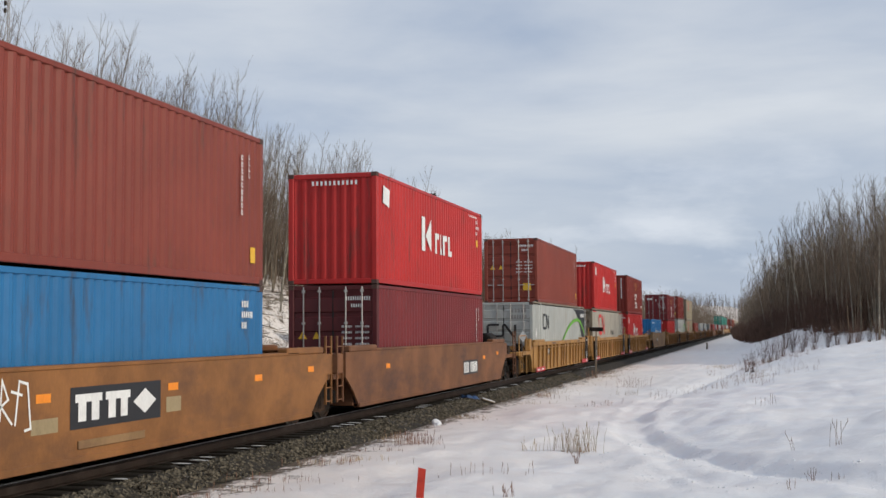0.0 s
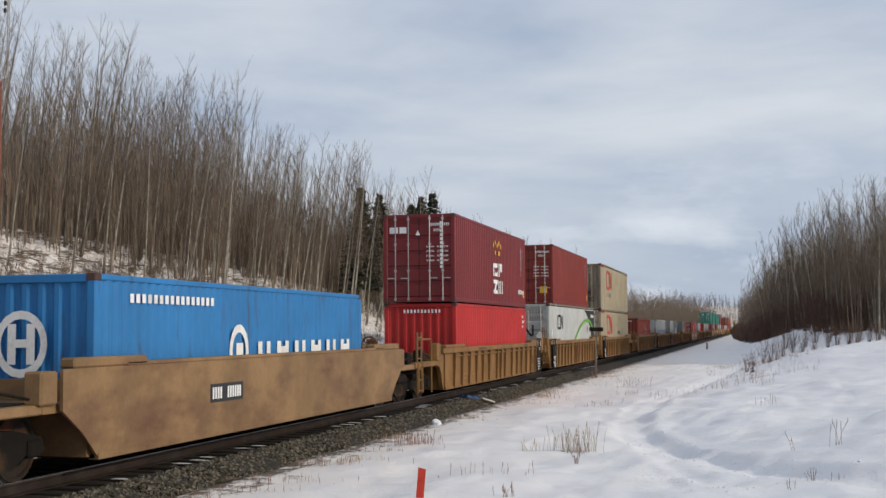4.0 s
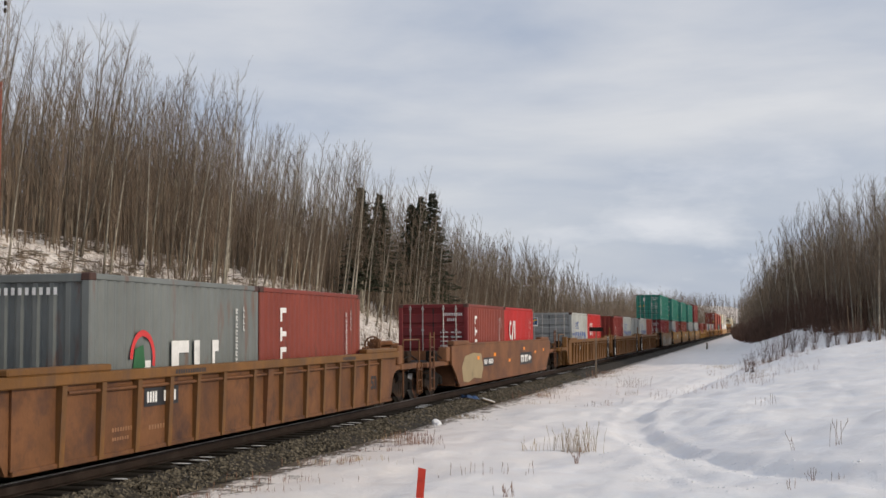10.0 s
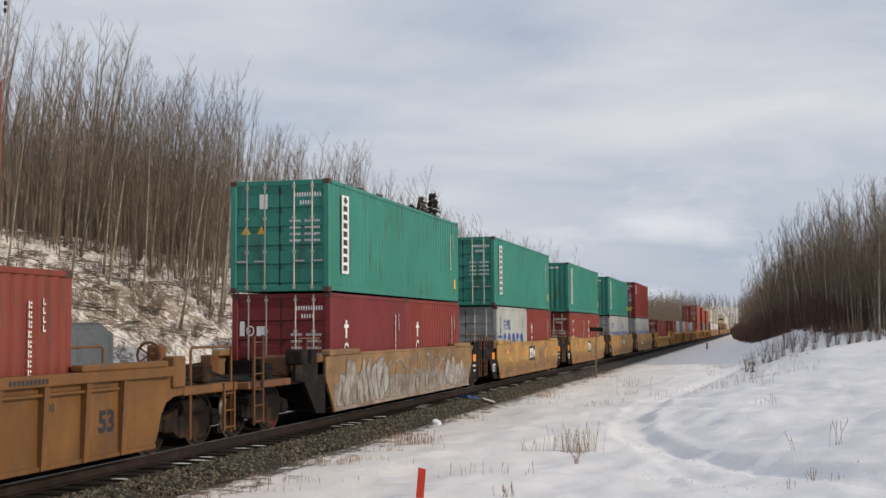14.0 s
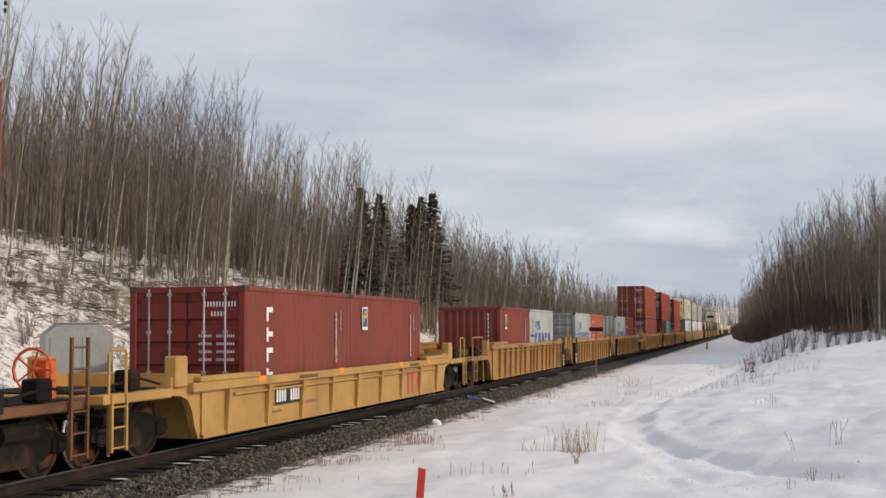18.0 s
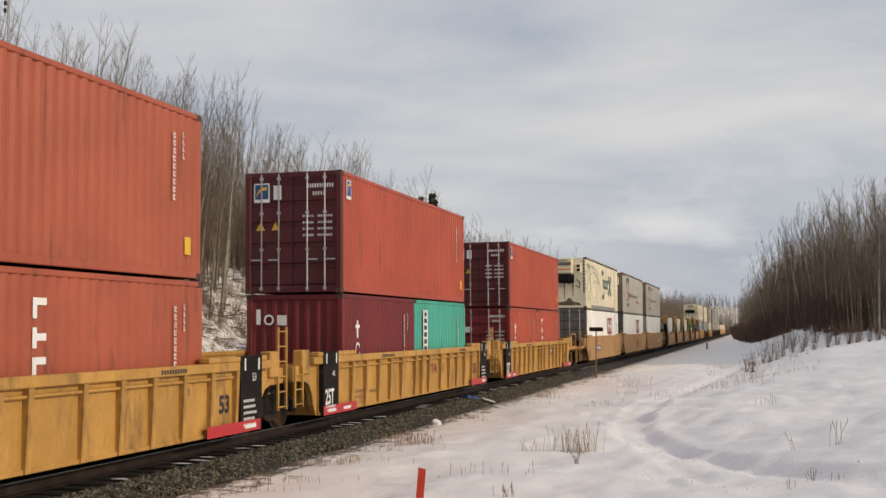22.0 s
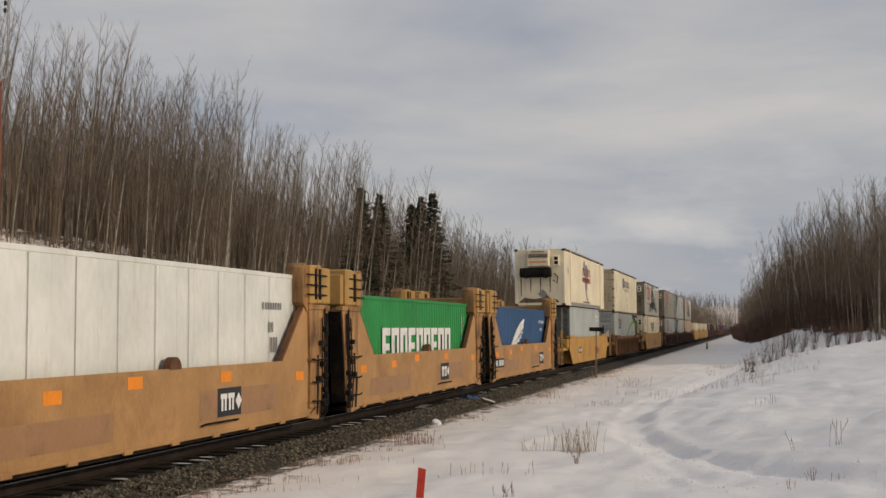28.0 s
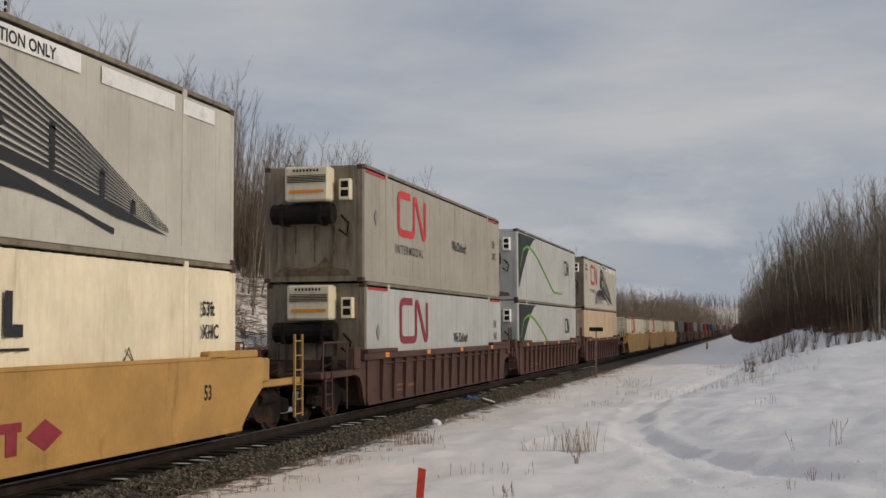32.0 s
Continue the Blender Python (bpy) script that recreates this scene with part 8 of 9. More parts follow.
for k in (3, 7, 10, 15, 24, 27):
    side_mark(WAG[k], "wagon_sign", [rect(0.86, 0.97, 0.56, 0.07), rect(0.94, 0.74, 0.09, 0.23), rect(1.22, 0.74, 0.09, 0.23), diamond(1.46, 0.74, 0.32, 0.30)], 1.367, "dred", "faded dark red sign")
    side_mark(WAG[k], "overpaint", [rect(2.30, 0.75, 0.30, 0.27)], 1.366, "mauve", "faded patch of overpaint")
plate_mark(WAG[22], -4.9, 0.62, 1.37, 4, 5, 0.26)
tabs(WAG[22], [(-6, 1.06), (-1.5, 1.06), (3.2, 1.06), (6, 1.06)], 1.465)
side_mark(WAG[22], "wagon_sign", [rect(4.2, 0.8, 0.9, 0.1), rect(4.3, 0.3, 0.14, 0.5), rect(4.7, 0.3, 0.14, 0.5), diamond(5.2, 0.3, 0.5, 0.6)], 1.367, "red", "red sign shapes")
plate_mark(WAG[29], -4.68, 0.79, 1.425, 6, 9, 0.19)
side_text(WAG[29], "53", 1.426, -8.2, 0.40, 0.60, "black", 1.05, 0.012)
block_sign(WAG[30], 0.5, 0.62, 0.55, plate=False, ink="dred")
for k in (29, 30, 31):
    side_mark(WAG[k], "stencil", cab_bars([], -2.9, 0.80, 1.3, 0.07, 14, 0.55) + cab_bars([], -2.9, 0.68, 0.9, 0.06, 10, 0.55), 1.426, "grey")
    side_mark(WAG[k], "overpaint", [rect(-3.6, 1.05, 0.5, 0.12)], 1.424, "orange", "worn orange patch")
plate_mark(WAG[31], 2.8, 0.72, 1.425, 4, 6, 0.26)
side_text(WAG[31], "53", 1.426, -8.0, 0.42, 0.55, "black", 0.85, 0.01)
for k in (32, 33, 34, 35, 36):
    tabs(WAG[k], [(-5.9, 1.0), (-3.4, 1.05), (-1.2, 1.15), (2.0, 1.12), (5.55, 1.0)], 1.425, (0.44, 0.19))
    side_mark(WAG[k], "overpaint", [rect(-5.2, 0.42, 3.6, 0.42)], 1.424, "faded", "brown patch of overpaint")
    side_mark(WAG[k], "overpaint", [rect(1.2, 0.5, 3.4, 0.5)], 1.424, "faded", "brown patch of overpaint")
    block_sign(WAG[k], (-3.9, 2.6, 2.0, 1.7, 3.2)[k - 32], 0.62, 0.30)
plate_mark(WAG[36], -6.27, 0.68, 1.43, 6, 8, 0.21)
plate_mark(WAG[37], -4.9, 0.80, 1.425, 5, 7, 0.17)
block_sign(WAG[37], 1.9, 0.56, 0.36, plate=False, ink="dred", wide=1.75)
plate_mark(WAG[39], -5.75, 0.79, 1.425, 4, 5, 0.15)
block_sign(WAG[39], -0.4, 0.46, 0.42, plate=False, ink="dred", wide=2.2)
side_text(WAG[39], "53", 1.426, 6.6, 0.85, 0.36, "black", 0.85, 0.01)
tabs(WAG[38], [(-5.2, 1.33), (-2.7, 1.33), (-0.62, 1.33), (1.66, 1.33), (6.2, 1.33)], 1.465, (0.47, 0.11))
for k in (40, 41, 42):
    tabs(WAG[k], [(-7, 1.34), (-3, 1.34), (1, 1.34), (5.5, 1.34)], 1.465)

# ---- loads: place of the leading edge at the start, height, length, height of the box, paint, leading end ----
up = LO + ST + 0.012
uh = LO + HC + 0.012
load(9.45, LO, FT40, ST, "blue", "wall", deco=d_level)
load(9.45, up, FT40, HC, "brown", "wall", deco=d_plain)
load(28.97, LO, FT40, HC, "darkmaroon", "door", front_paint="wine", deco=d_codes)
load(28.95, uh, FT40, HC, "red", "wall", deco=d_kred)
load(50.65, LO, FT53, HC, "lgrey", "door", True, deco=d_cn_curve)
load(52.35, uh, FT40, HC, "brown", "door", deco=d_codes)
load(70.13, LO, FT53, HC, "taupe", "door", True, front_paint="grimy", deco=d_cn_words)
load(71.89, uh, FT40, HC, "red", "wall", deco=d_kred)
load(91.40, LO, FT40, HC, "red", "door", deco=d_kred_low)
load(91.35, uh, FT40, HC, "maroon", "wall", deco=d_zim)
load(112.72, LO, FT40, ST, "hblue", "wall", deco=d_hanjin)
load(134.5, LO, FT40, ST, "red", "wall", deco=d_level)
load(134.4, up, FT40, HC, "darkmaroon", "door", deco=d_zim_door)
load(152.08, LO, FT53, HC, "dullwhite", "door", front_paint="lgrey", deco=d_cn_curve_diamond)
load(153.85, uh, FT40, HC, "maroon", "door", deco=d_codes)
load(171.63, LO, FT53, HC, "beige", "door", deco=lambda c, L, H, x: d_cn_words(c, L, H, x, tail=None))
load(171.66, uh, FT53, HC, "beige", "wall", front_paint="grimy", deco=d_cn_beige)
load(196.7, LO, FT20, ST, "brown", "wall", deco=d_level)
load(202.83, LO, FT20, ST, "maroon", "wall", deco=d_triton)
load(216.13, LO, FT20, ST, "lgrey", "wall", deco=d_cosco)
load(222.25, LO, FT20, ST, "lgrey", "wall", deco=d_cosco)
load(235.68, LO, FT20, ST, "lgrey", "door", front_paint="shadegrey", deco=d_cosco_door)
load(241.85, LO, FT20, ST, "steel", "wall", deco=d_mol)
load(259.2, LO, FT20, ST, "steel", "wall", deco=d_mol2)
load(265.35, LO, FT20, ST, "brown", "door", deco=d_triton)
load(282.73, LO, FT20, ST, "brown", "door", front_paint="darkmaroon", deco=d_triton_door)
load(288.85, LO, FT20, ST, "red", "wall", deco=d_cai)
load(306.3, LO, FT20, ST, "lgrey", "door", front_paint="shadegrey", deco=d_cosco_door)
load(312.42, LO, FT20, ST, "red", "wall", deco=d_cai)
load(325.72, LO, FT20, ST, "maroon", "wall", deco=d_tex_wall)
load(331.86, LO, FT20, ST, "lgrey", "wall", deco=d_cosco)
load(345.14, LO, FT20, ST, "lgrey", "wall", deco=d_cosco)
load(351.25, LO, FT20, ST, "brown", "wall", deco=d_codes)
load(367.9, LO, FT20, ST, "darkmaroon", "door", deco=d_tex_door)
load(374.02, LO, FT20, ST, "maroon", "wall", deco=d_tex)
load(367.8, up, FT40, ST, "green", "door", deco=d_strip_door)
load(385.95, LO, FT20, ST, "lgrey", "door", front_paint="shadegrey", deco=d_cosco_door)
load(392.07, LO, FT20, ST, "maroon", "wall", deco=d_tex)
load(385.65, up, FT40, ST, "green", "door", deco=d_strip_door)
load(404.2, LO, FT20, ST, "brown", "door", deco=d_triton_door)
load(410.32, LO, FT20, ST, "brown", "wall", deco=d_triton)
load(403.95, up, FT40, ST, "green", "wall", deco=d_strip_wall)
load(421.93, LO, FT20, ST, "lgrey", "door", front_paint="shadegrey", deco=d_cosco_door)
load(428.05, LO, FT20, ST, "lgrey", "wall", deco=d_cosco)
load(421.75, up, FT40, ST, "green", "wall", deco=d_strip_wall)
load(439.87, LO, FT20, ST, "lgrey", "door", front_paint="shadegrey", deco=d_cosco_door)
load(446.0, LO, FT20, ST, "lgrey", "wall", deco=d_cosco)
load(439.8, up, FT40, HC, "maroon", "door", front_paint="darkmaroon", deco=d_codes_plate)
load(462.34, LO, FT20, ST, "brown", "door", front_paint="maroon", deco=d_triton_door)
load(468.46, LO, FT20, ST, "brown", "wall", deco=d_emblem)
load(485.75, LO, FT20, ST, "brown", "wall", deco=d_emblem_wall)
load(491.87, LO, FT20, ST, "lgrey", "wall", deco=d_cosco)
load(505.3, LO, FT20, ST, "lgrey", "door", front_paint="shadegrey", deco=d_cosco_door)
load(511.42, LO, FT20, ST, "orange", "wall", deco=d_triton)
load(524.88, LO, FT20, ST, "lgrey", "wall", deco=d_cosco)
load(531.0, LO, FT20, ST, "maroon", "wall", deco=d_tex)
# orange boxes take brown leading ends, with the shade coloured in
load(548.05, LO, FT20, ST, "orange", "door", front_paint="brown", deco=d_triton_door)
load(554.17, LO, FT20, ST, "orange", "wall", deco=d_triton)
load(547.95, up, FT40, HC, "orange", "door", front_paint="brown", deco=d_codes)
load(567.54, LO, FT20, ST, "darkmaroon", "wall", deco=d_tex_wall)
load(573.66, LO, FT20, ST, "teal", "wall", deco=d_strip)
# rust-red boxes: shade of the leading end put into a darker front_paint
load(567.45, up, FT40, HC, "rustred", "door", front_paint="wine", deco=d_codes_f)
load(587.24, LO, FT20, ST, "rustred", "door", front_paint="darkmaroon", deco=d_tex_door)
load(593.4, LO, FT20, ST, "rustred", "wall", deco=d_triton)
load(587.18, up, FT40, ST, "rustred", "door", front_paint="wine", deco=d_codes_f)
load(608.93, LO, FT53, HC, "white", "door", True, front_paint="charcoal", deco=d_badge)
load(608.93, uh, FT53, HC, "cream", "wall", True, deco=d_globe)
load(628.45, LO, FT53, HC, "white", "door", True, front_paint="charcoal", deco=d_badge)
load(628.38, uh, FT53, HC, "cngrey", "wall", True, front_paint="grimy", deco=d_worldwide)
load(647.8, LO, FT53, HC, "white", "door", True, front_paint="lgrey", deco=d_white53)
load(647.75, uh, FT53, HC, "cngrey", "wall", True, front_paint="grimy", deco=d_worldwide_top)
load(671.9, LO, FT40, HC, "offwhite", "wall", True, deco=d_white40)
load(687.5, LO, FT40, HC, "offwhite", "wall", True, deco=d_cn_white)
load(703.2, LO, FT40, HC, "offwhite", "wall", True, deco=d_white40)
load(718.8, LO, FT40, ST, "egreen", "wall", deco=d_ever)
load(734.2, LO, FT40, ST, "navy", "wall", deco=d_bird)
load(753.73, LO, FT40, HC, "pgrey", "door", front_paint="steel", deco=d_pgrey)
load(751.8, uh, FT53, HC, "cream", "wall", True, deco=d_national)
load(773.7, LO, FT53, HC, "lgrey", "door", True, deco=d_cn_curve)
load(773.67, uh, FT53, HC, "cream", "door", True, front_paint="oldcream", deco=d_imx)
load(797.1, LO, FT53, HC, "cream", "wall", deco=d_priority)
load(797.0, uh, FT53, HC, "cngrey", "wall", True, front_paint="grimy", deco=d_loco)
load(820.77, LO, FT53, HC, "dullwhite", "wall", True, front_paint="grimy", deco=d_cn_reefer_dark)
load(820.62, uh, FT53, HC, "taupe", "wall", True, front_paint="grimy", deco=d_cn_reefer)
load(840.3, LO, FT53, HC, "dullwhite", "wall", True, deco=d_cn_leaf)
load(840.3, uh, FT53, HC, "dullwhite", "wall", True, deco=d_cn_leaf)
load(859.8, LO, FT53, HC, "peach", "door", True, deco=d_simple)
load(859.8, uh, FT53, HC, "cngrey", "wall", True, front_paint="grimy", deco=d_loco)
for y in (883.2, 902.5, 921.9):
    load(y, LO, FT53, ST, "cream", "door", True, deco=d_cn_words)
c0 = 953.5
for k in range(6):
    for j in range(3):
        p = ("charcoal", "wine", "grimy", "charcoal", "darkmaroon", "wine", "navy")[(k * 3 + j) % 7]
        load(c0 + j * 19.5 - 6.1, LO, FT40, ST, p, "wall", deco=d_simple, plain=True)
    c0 += 62.5

# ---- things beside the line ----
M_redpaint = surface("red_stake_paint", (0.50, 0.045, 0.025), 0.6, vary=0.2, scale=6, dirt=(0.25, 0.10, 0.07), dirt_amount=0.2)
M_wood = surface("weathered_wood", (0.24, 0.19, 0.14), 0.85, vary=0.3, scale=5, streak=(3, 3, 0.4), dirt=(0.09, 0.07, 0.05), dirt_amount=0.3)
M_metalbox = surface("grey_cabinet_metal", (0.40, 0.40, 0.37), 0.5, 0.3, vary=0.12, scale=1.5, dirt=(0.22, 0.17, 0.12), dirt_amount=0.2)
M_concrete = surface("concrete", (0.34, 0.33, 0.31), 0.9, vary=0.15, bump=0.3)
M_blue_tarp = surface("blue_plastic", (0.012, 0.045, 0.13), 0.45, vary=0.3, bump=0.3, bump_scale=12)
M_mast = surface("mast_steel", (0.46, 0.44, 0.42), 0.5, 0.3, vary=0.2)
M_mastred = surface("rusty_mast_steel", (0.24, 0.085, 0.055), 0.7, vary=0.25)

st = thing("marker_stake", "flat red painted marker stake leaning slightly in the snow", "stake")
part("lath", Geo().prism([(-0.055, -0.35), (0.055, -0.35), (0.055, 0.40), (-0.055, 0.42)], "y", -0.012, 0.012), M_redpaint, st)
st.matrix_basis = pose(5.90, 16.3, ground_z(5.90, 16.3), -3, 5, 14)

sg = thing("line_sign", "slim steel post with a small dark sign board", "sign")
part("post", Geo().box(-0.03, 0.03, -0.03, 0.03, -0.3, 2.38), M_wood, sg)
part("board", Geo().box(-0.34, 0.34, -0.05, -0.02, 2.30, 2.50, 0.01), M_black, sg, "small dark board")
sg.matrix_basis = pose(2.95, 58.6, ground_z(2.95, 58.6), 0, 1, 8)

mp = thing("marker_post", "short dark marker post standing in the snow", "post")
part("post", Geo().box(-0.09, 0.09, -0.09, 0.09, -0.3, 0.75, 0.02), M_wood, mp)
mp.matrix_basis = pose(5.3, 138.0, ground_z(5.3, 138.0), 0, 2, 0)

hut = thing("signal_cabinet", "grey metal signal cabinet with a sloping-shouldered top behind the railway", "cabinet")
hut.matrix_basis = pose(-6.45, 27.4, ground_z(-6.45, 27.4) - 0.2, 0, 0, -52)
part("plinth", Geo().box(-0.95, 0.95, -0.88, 0.88, -0.5, 0.9, 0.03), M_concrete, hut)
cab = [(-0.82, 0.9), (0.82, 0.9), (0.82, 2.78), (0.50, 3.05), (-0.50, 3.05), (-0.82, 2.78)]
part("housing", Geo().prism(cab, "x", -0.85, 0.85), M_metalbox, hut)
part("door", Geo().box(0.85, 0.875, -0.72, -0.06, 1.0, 2.72, 0.01), M_metalbox, hut)
part("door", Geo().box(0.85, 0.875, 0.06, 0.72, 1.0, 2.72, 0.01), M_metalbox, hut)
part("drip_edge", Geo().box(-0.9, 0.9, -0.48, 0.48, 3.045, 3.08, 0.01), M_metalbox, hut)
part("handle", Geo().box(0.875, 0.91, -0.22, -0.17, 1.7, 1.95), M_black, hut)

ma = thing("radio_mast", "tall slim radio mast with whip antennas", "mast")
ma.matrix_basis = pose(-23.85, 49.2, ground_z(-23.85, 49.2), 0, 0, 20)
g = Geo()
for k in range(3):
    a = 2 * math.pi * k / 3
    g.tube([(0.09 * math.cos(a), 0.09 * math.sin(a), -0.3), (0.05 * math.cos(a), 0.05 * math.sin(a), 11.5)], 0.018, 5)
for k in range(26):
    z = 0.3 + k * 0.43
    a, b = 2 * math.pi * (k % 3) / 3, 2 * math.pi * ((k + 1) % 3) / 3
    r = 0.09 - 0.04 * z / 11.5
    g.tube([(r * math.cos(a), r * math.sin(a), z), (r * math.cos(b), r * math.sin(b), z + 0.4)], 0.012, 4)
part("lattice", g, M_mast, ma)
part("whip", Geo().tube([(0, 0, 11.4), (0, 0, 16.5)], [0.045, 0.02], 6), M_mast, ma)
loop = Geo().tube([(0, 0, 14.0), (0.22, 0, 14.0)], 0.025, 5)
loop.tube([(0.30 + 0.08 * math.cos(a), 0, 14.05 + 0.18 * math.sin(a)) for a in np.linspace(0, 2 * math.pi, 13)], 0.02, 5)
part("antenna", loop, M_black, ma, "small dark loop antenna")
for z in (12.75, 12.05):
    part("bracket", Geo().tube([(0.10, 0, z), (-0.30, 0, z)], 0.03, 5).box(-0.32, -0.16, -0.05, 0.05, z - 0.06, z + 0.06, 0.01), M_black, ma, "dark antenna bracket")
for k in range(4):
    z = 10.55 + 0.36 * k
    part("antenna", Geo().box(-0.22, -0.10, -0.05, 0.05, z, z + 0.22, 0.02).tube([(-0.1, 0, z + 0.1), (0, 0, z + 0.1)], 0.02, 5), M_black, ma, "stacked dark antenna element")

po = thing("steel_pole", "rusty red-brown steel pole behind the railway", "pole")
part("shaft", Geo().tube([(0, 0, -0.3), (0, 0, 8.6)], [0.034, 0.028], 8), M_mastred, po)
part("cap", Geo().tube([(0, 0, 8.6), (0, 0, 8.68)], [0.05, 0.03], 8), M_mastred, po)
po.matrix_basis = pose(-6.4, 23.98, ground_z(-6.4, 23.98))

tp = thing("plastic_scrap", "crumpled dark blue plastic scrap on the ballast", "scrap")
g = Geo()
n = 9
vs = [(0.42 * (i / (n - 1) - 0.5) * 2, 0.20 * (j / 4 - 0.5) * 2, 0.05 + 0.07 * rt.random()) for i in range(n) for j in range(5)]
vs = [(x, y, 0.0 if abs(x) > 0.40 or abs(y) > 0.19 else z) for x, y, z in vs]
g.add(vs, [(i * 5 + j, (i + 1) * 5 + j, (i + 1) * 5 + j + 1, i * 5 + j + 1) for i in range(n - 1) for j in range(4)])
part("sheet", g, M_blue_tarp, tp)
tp.matrix_basis = pose(1.42, 38.2, -0.24, 0, 8, 70)
pk = thing("snowy_plank", "weathered plank crusted with snow by the track", "plank")
part("board", Geo().box(-0.32, 0.32, -0.06, 0.06, 0, 0.035, 0.01), M_wood, pk)
part("snow_crust", Geo().box(-0.33, 0.30, -0.065, 0.06, 0.035, 0.065, 0.02), M_cap, pk, "thin crust of snow")
pk.matrix_basis = pose(1.95, 38.6, -0.36, 0, 14, 62)


def snow_lump(x, y, r, seed):
    t = thing("snow_lump", "lump of old snow at the ballast edge", "snow lump", "snow lumps by the track")
    rr = random.Random(seed)
    g = Geo()
    bm = bmesh.new()
    bmesh.ops.create_icosphere(bm, subdivisions=2, radius=r)
    vs = [v.co * (1 + 0.75 * noise.noise(v.co * (0.9 / r) + Vector((seed, 0, 0)))) for v in bm.verts]
    fs = [tuple(v.index for v in f.verts) for f in bm.faces]
    bm.free()
    g.add([(v.x, v.y, v.z * 0.75) for v in vs], fs)
    part("lump", g, M_cap, t, smooth=True)
    t.matrix_basis = pose(x, y, ground_z(x, y) + r * 0.3)


for k, (x, y, r) in enumerate(((2.42, 30.2, 0.14), (2.62, 29.7, 0.08))):
    snow_lump(x, y, r, k)


def tuft(x, y, h, n, spread, mat, label="tuft of dry grass standing out of the snow", lean=0.25):
    t = thing("grass_tuft", label, "grass tuft", "grass tufts in the snow")
    r = random.Random(int(x * 91 + y * 37))
    g = Geo()
    for _ in range(n):
        px, py = r.gauss(0, spread), r.gauss(0, spread * 0.45)
        a, l = r.uniform(0, 6.28), h * r.uniform(0.45, 1.0)
        k = lean * r.uniform(0.2, 1.2)
        zb = ground_z(x + px, y + py) - ground_z(x, y) - 0.03
        p1 = (px + math.cos(a) * k * l * 0.3, py + math.sin(a) * k * l * 0.3, zb + l * 0.6)
        p2 = (px + math.cos(a) * k * l * 0.8, py + math.sin(a) * k * l * 0.8, zb + l)
        g.tube([(px, py, zb), p1, p2], [0.0035, 0.003, 0.0014], 3, False)
        if r.random() < 0.5:
            g.tube([p1, p2, (p2[0], p2[1], p2[2] + 0.06)], [0.002, 0.006, 0.002], 3, False)
    tagged(part("dry_grass", g, mat, t), kind="stuff")
    t.matrix_basis = pose(x, y, ground_z(x, y))


tuft(6.88, 23.5, 0.48, 46, 0.20, M_grass, lean=0.4)
tuft(7.25, 23.4, 0.58, 44, 0.14, M_grass, lean=0.4)
tuft(6.2, 23.2, 0.26, 16, 0.14, M_grass, lean=0.5)
tuft(7.40, 21.2, 0.34, 12, 0.02, M_grass_red, lean=0.9)
tuft(3.41, 24.1, 0.32, 70, 0.22, M_grass_red)
tuft(3.7, 24.5, 0.26, 40, 0.22, M_grass_red)
tuft(3.1, 20.6, 0.14, 40, 0.5, M_grass_red)
tuft(3.0, 18.4, 0.13, 40, 0.5, M_grass_red)
tuft(2.9, 42.3, 0.28, 60, 0.6, M_grass_red)
tuft(6.96, 16.97, 0.20, 14, 0.08, M_grass_red, lean=0.8)
tuft(6.3, 19.2, 0.22, 18, 0.35, M_grass_red)
tuft(2.95, 58.2, 0.5, 40, 0.3, M_grass_red)
tuft(5.4, 51.4, 0.55, 40, 0.35, M_grass_red)
tuft(11.28, 17.5, 0.24, 7, 0.08, M_grass_red, lean=0.6)
tuft(10.95, 17.0, 0.16, 4, 0.05, M_grass_red, lean=0.5)
tuft(11.6, 17.5, 0.16, 4, 0.05, M_grass_red, lean=0.5)
tuft(10.8, 31.0, 0.32, 8, 0.25, M_grass_red)
tuft(11.75, 20.4, 0.46, 6, 0.05, M_grass_red, lean=0.5)
tuft(11.1, 21.0, 0.36, 3, 0.04, M_grass_red, lean=0.5)
rg = random.Random(77)
for k in range(40):
    y = 16 + 60 * rg.random()
    tuft(2.45 + 0.9 * rg.random() ** 1.5, y, rg.uniform(0.05, 0.11), 30, rg.uniform(0.2, 0.5), M_grass if rg.random() < 0.75 else M_grass_red, lean=0.7)
for k in range(16):
    y = 36 + 50 * rg.random()
    tuft(8.6 + 0.055 * (y - 40) + rg.uniform(-3.0, 1.8), y, rg.uniform(0.12, 0.34), 26, rg.uniform(0.15, 0.4), M_grass if rg.random() < 0.6 else M_grass_red)


def low_shrub(x, y, size, k):
    t = thing("low_shrub", "low reddish leafless shrub in the snow", "shrub", "low shrubs in the clearing")
    put("crown", SHRUB_ME[k], t)
    t.matrix_basis = pose(x, y, ground_z(x, y) - 0.05, 0, 0, 57 * k + x) @ Matrix.Scale(size, 4)


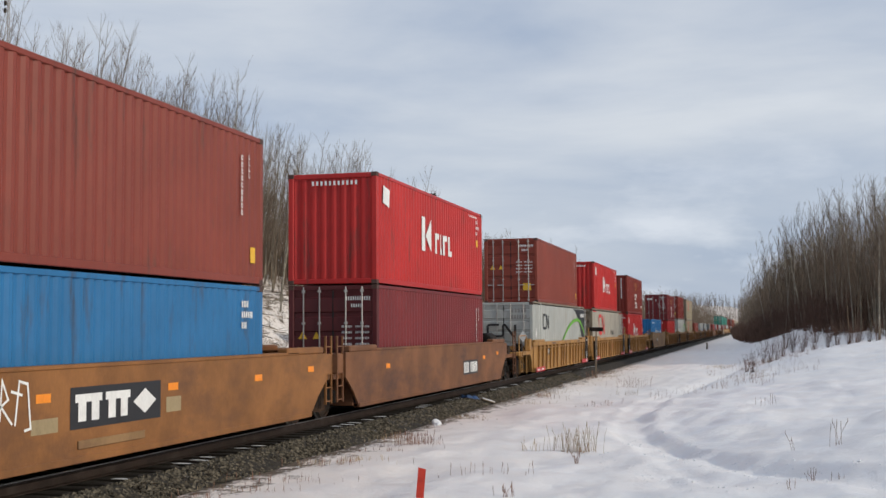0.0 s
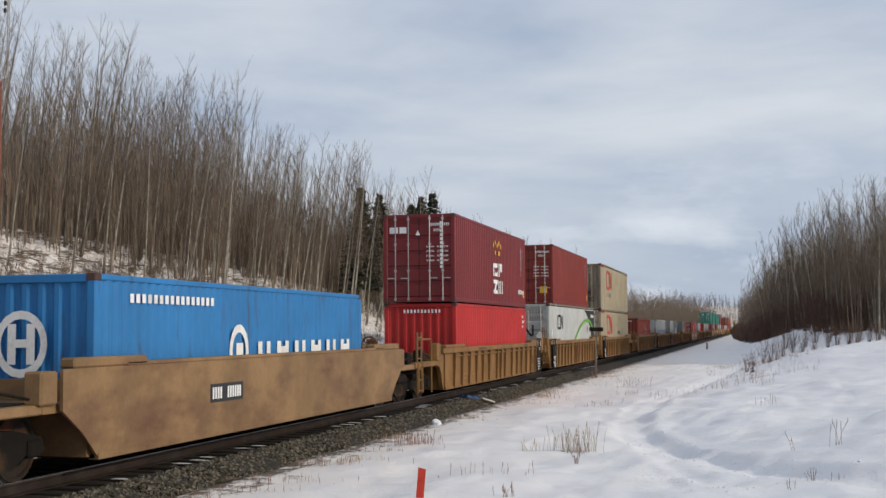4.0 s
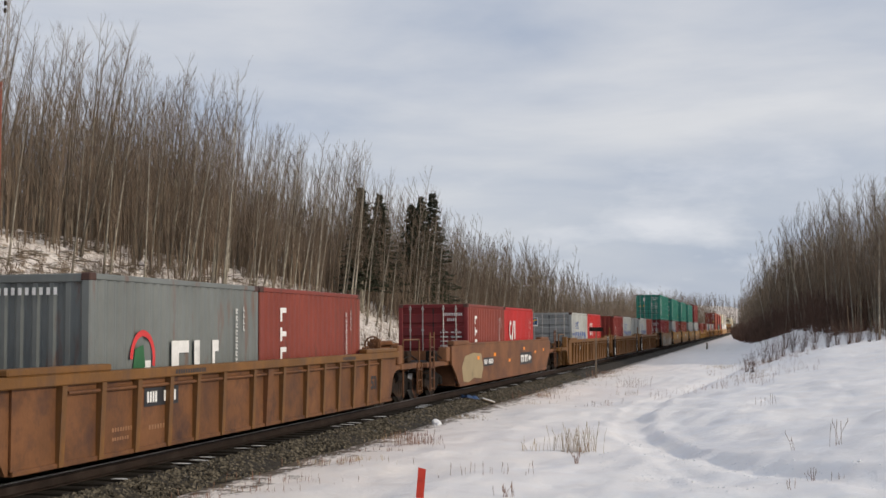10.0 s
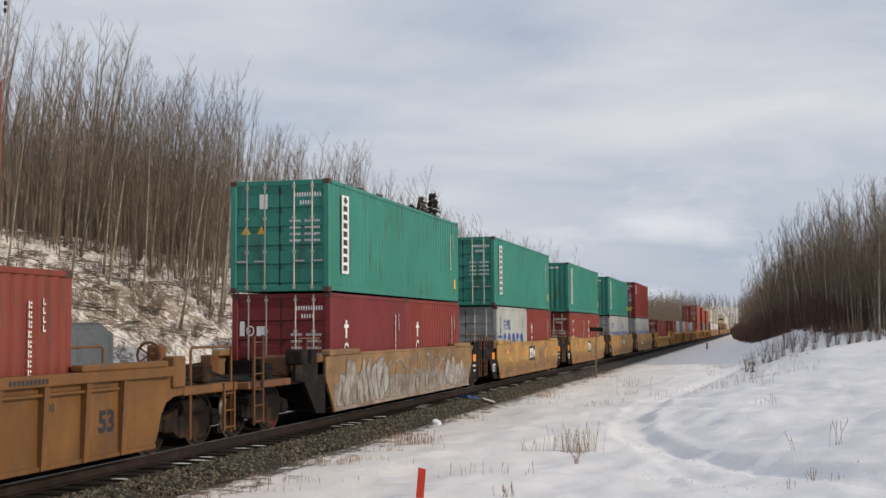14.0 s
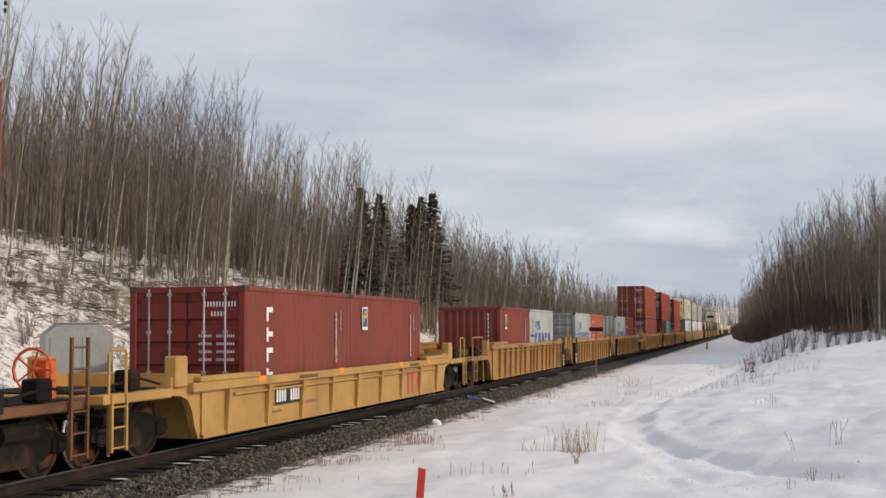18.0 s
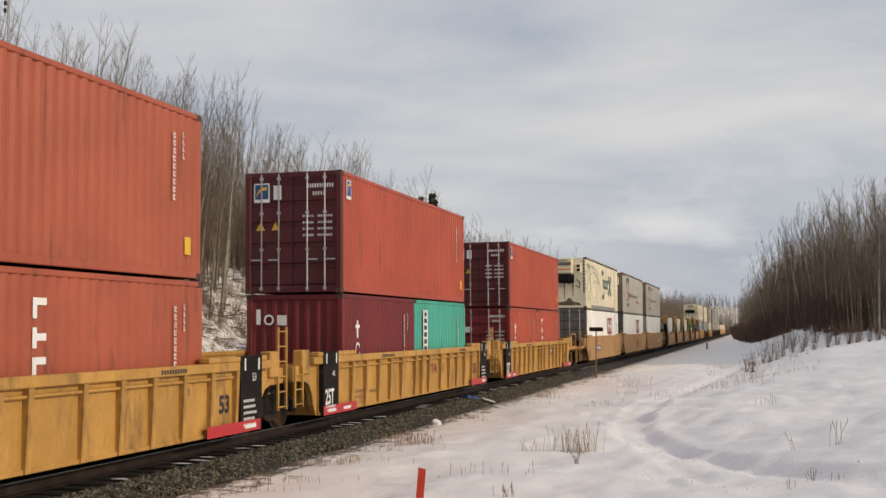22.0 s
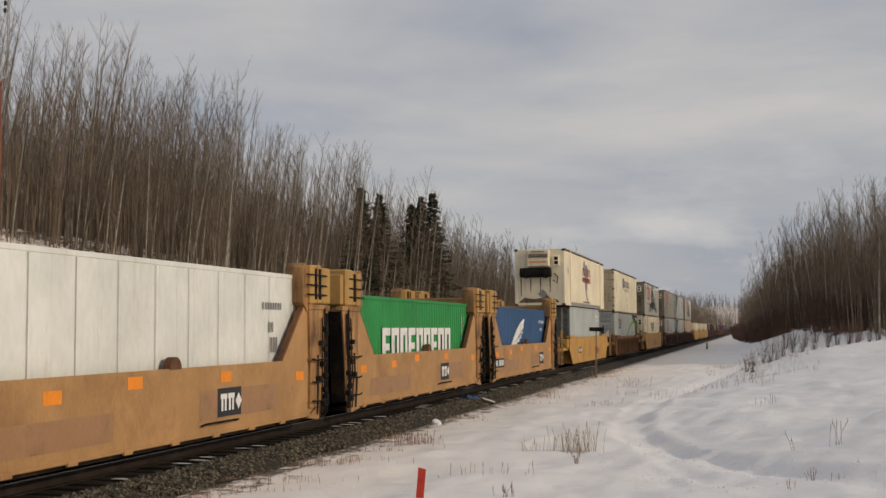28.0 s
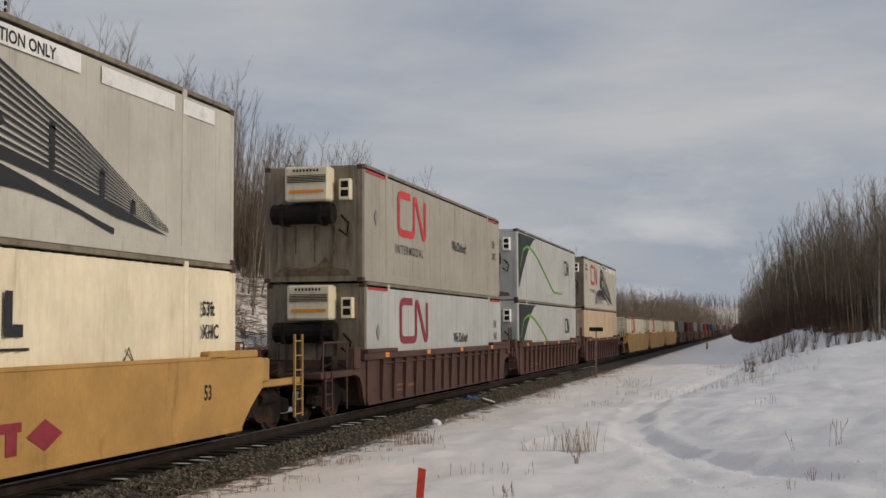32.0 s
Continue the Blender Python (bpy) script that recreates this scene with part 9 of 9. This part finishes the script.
SHRUB_ME = [mesh_from("crown", g[0].v, g[0].f, [M_twig_red]) for g in SHRUBS]
for k, (x, y, s) in enumerate(((11.3, 66.0, 0.62), (11.7, 68.0, 0.5), (13.8, 82.0, 0.55), (14.6, 86.0, 0.6), (15.4, 84.0, 0.5), (13.0, 84.0, 0.6), (10.4, 57.0, 0.45), (10.1, 60.0, 0.4),
                               (15.6, 70.0, 0.5), (16.2, 72.0, 0.55), (16.8, 71.0, 0.5), (17.4, 73.0, 0.6), (11.0, 72.0, 0.5), (12.2, 76.0, 0.55), (18.2, 74.0, 0.6), (12.6, 88.0, 0.7), (13.4, 78.0, 0.6), (14.2, 79.5, 0.65), (14.9, 77.0, 0.6), (15.6, 80.0, 0.65), (12.9, 80.5, 0.6), (16.3, 78.0, 0.6), (17.0, 80.0, 0.65))):
    low_shrub(x, y, s, k % 4)

# fine weeds along the far side of the rut, and crumbs of crusted snow
rw = random.Random(31)
g = Geo()
for k in range(78):
    y = 42 + 34 * rw.random() ** 0.9
    x = 8.9 + 0.075 * (y - 42) + rw.gauss(0.9, 1.3)
    for _ in range(6):
        px, py, h, a = x + rw.gauss(0, 0.22), y + rw.gauss(0, 0.3), rw.uniform(0.10, 0.36), rw.uniform(0, 6.28)
        z = ground_z(px, py) - 0.03
        k1 = rw.uniform(0.1, 0.5) * h
        g.tube([(px, py, z), (px + math.cos(a) * k1 * 0.4, py + math.sin(a) * k1 * 0.4, z + h * 0.6), (px + math.cos(a) * k1, py + math.sin(a) * k1, z + h)], [0.0036, 0.003, 0.0015], 3, False)
tagged(put("dry_weeds", mesh_from("dry_weeds", g.v, g.f, [M_grass_red])), "thin dry reddish weeds standing in drifted snow", "weeds", kind="stuff")

g = Geo()
for k in range(520):
    if k % 2:
        i = rw.randrange(2, 8)
        (ax, ay), (bx, by) = RUT[i], RUT[i + 1]
        t = rw.random()
        x, y = ax + (bx - ax) * t + rw.choice((-1.9, -0.4, 0.0)) + rw.gauss(0, 0.22), ay + (by - ay) * t + rw.gauss(0, 0.3)
    else:
        x, y = 2.3 + 0.5 * rw.random() ** 2 + rw.gauss(0, 0.1), 16 + 40 * rw.random()
    r = rw.uniform(0.007, 0.020) * (1.6 if rw.random() < 0.1 else 1)
    c = Vector((x, y, max(ground_z(x, y), -0.62) + r * 0.25))
    vs = [c + Vector(d) * r * rw.uniform(0.7, 1.25) for d in ((1, 0, 0), (0, 1, 0), (-1, 0, 0), (0, -1, 0), (0.3, 0.2, 0.8), (0, 0, -0.6))]
    g.add(vs, [(0, 1, 4), (1, 2, 4), (2, 3, 4), (3, 0, 4), (1, 0, 5), (2, 1, 5), (3, 2, 5), (0, 3, 5)])
tagged(put("snow_crumbs", mesh_from("snow_crumbs", g.v, g.f, [M_cap])), "small crumbs of crusted snow along the wheel tracks", "snow", kind="stuff")


# ---- what moves ----
def motions():
    times = (0.0, 8.0, 16.0, 24.0, 32.0)
    for ob, y, z in TRAIN:
        walk(ob, [(t, pose(0, y - run(t), z)) for t in times])
    start = {ob.name: y for ob, y, z in TRAIN}
    for wheel, wagon, dy in SPINNERS:
        y0 = start[wagon.name] + dy
        near = [n / FPS for n in range(0, 32 * FPS + 1) if 10 < y0 - run(n / FPS) < 42]
        if not near:
            continue
        rows = [] if near[0] == 0 else [(0.0, pose(0, dy, WHEEL_R))]
        turn = 0.0
        for t in near:
            rows.append((t, pose(0, dy, WHEEL_R, turn, 0, 0)))
            turn += 84.0
        if near[-1] < 32.0:
            rows.append((32.0, rows[-1][1]))
        walk(wheel, rows)


motions()
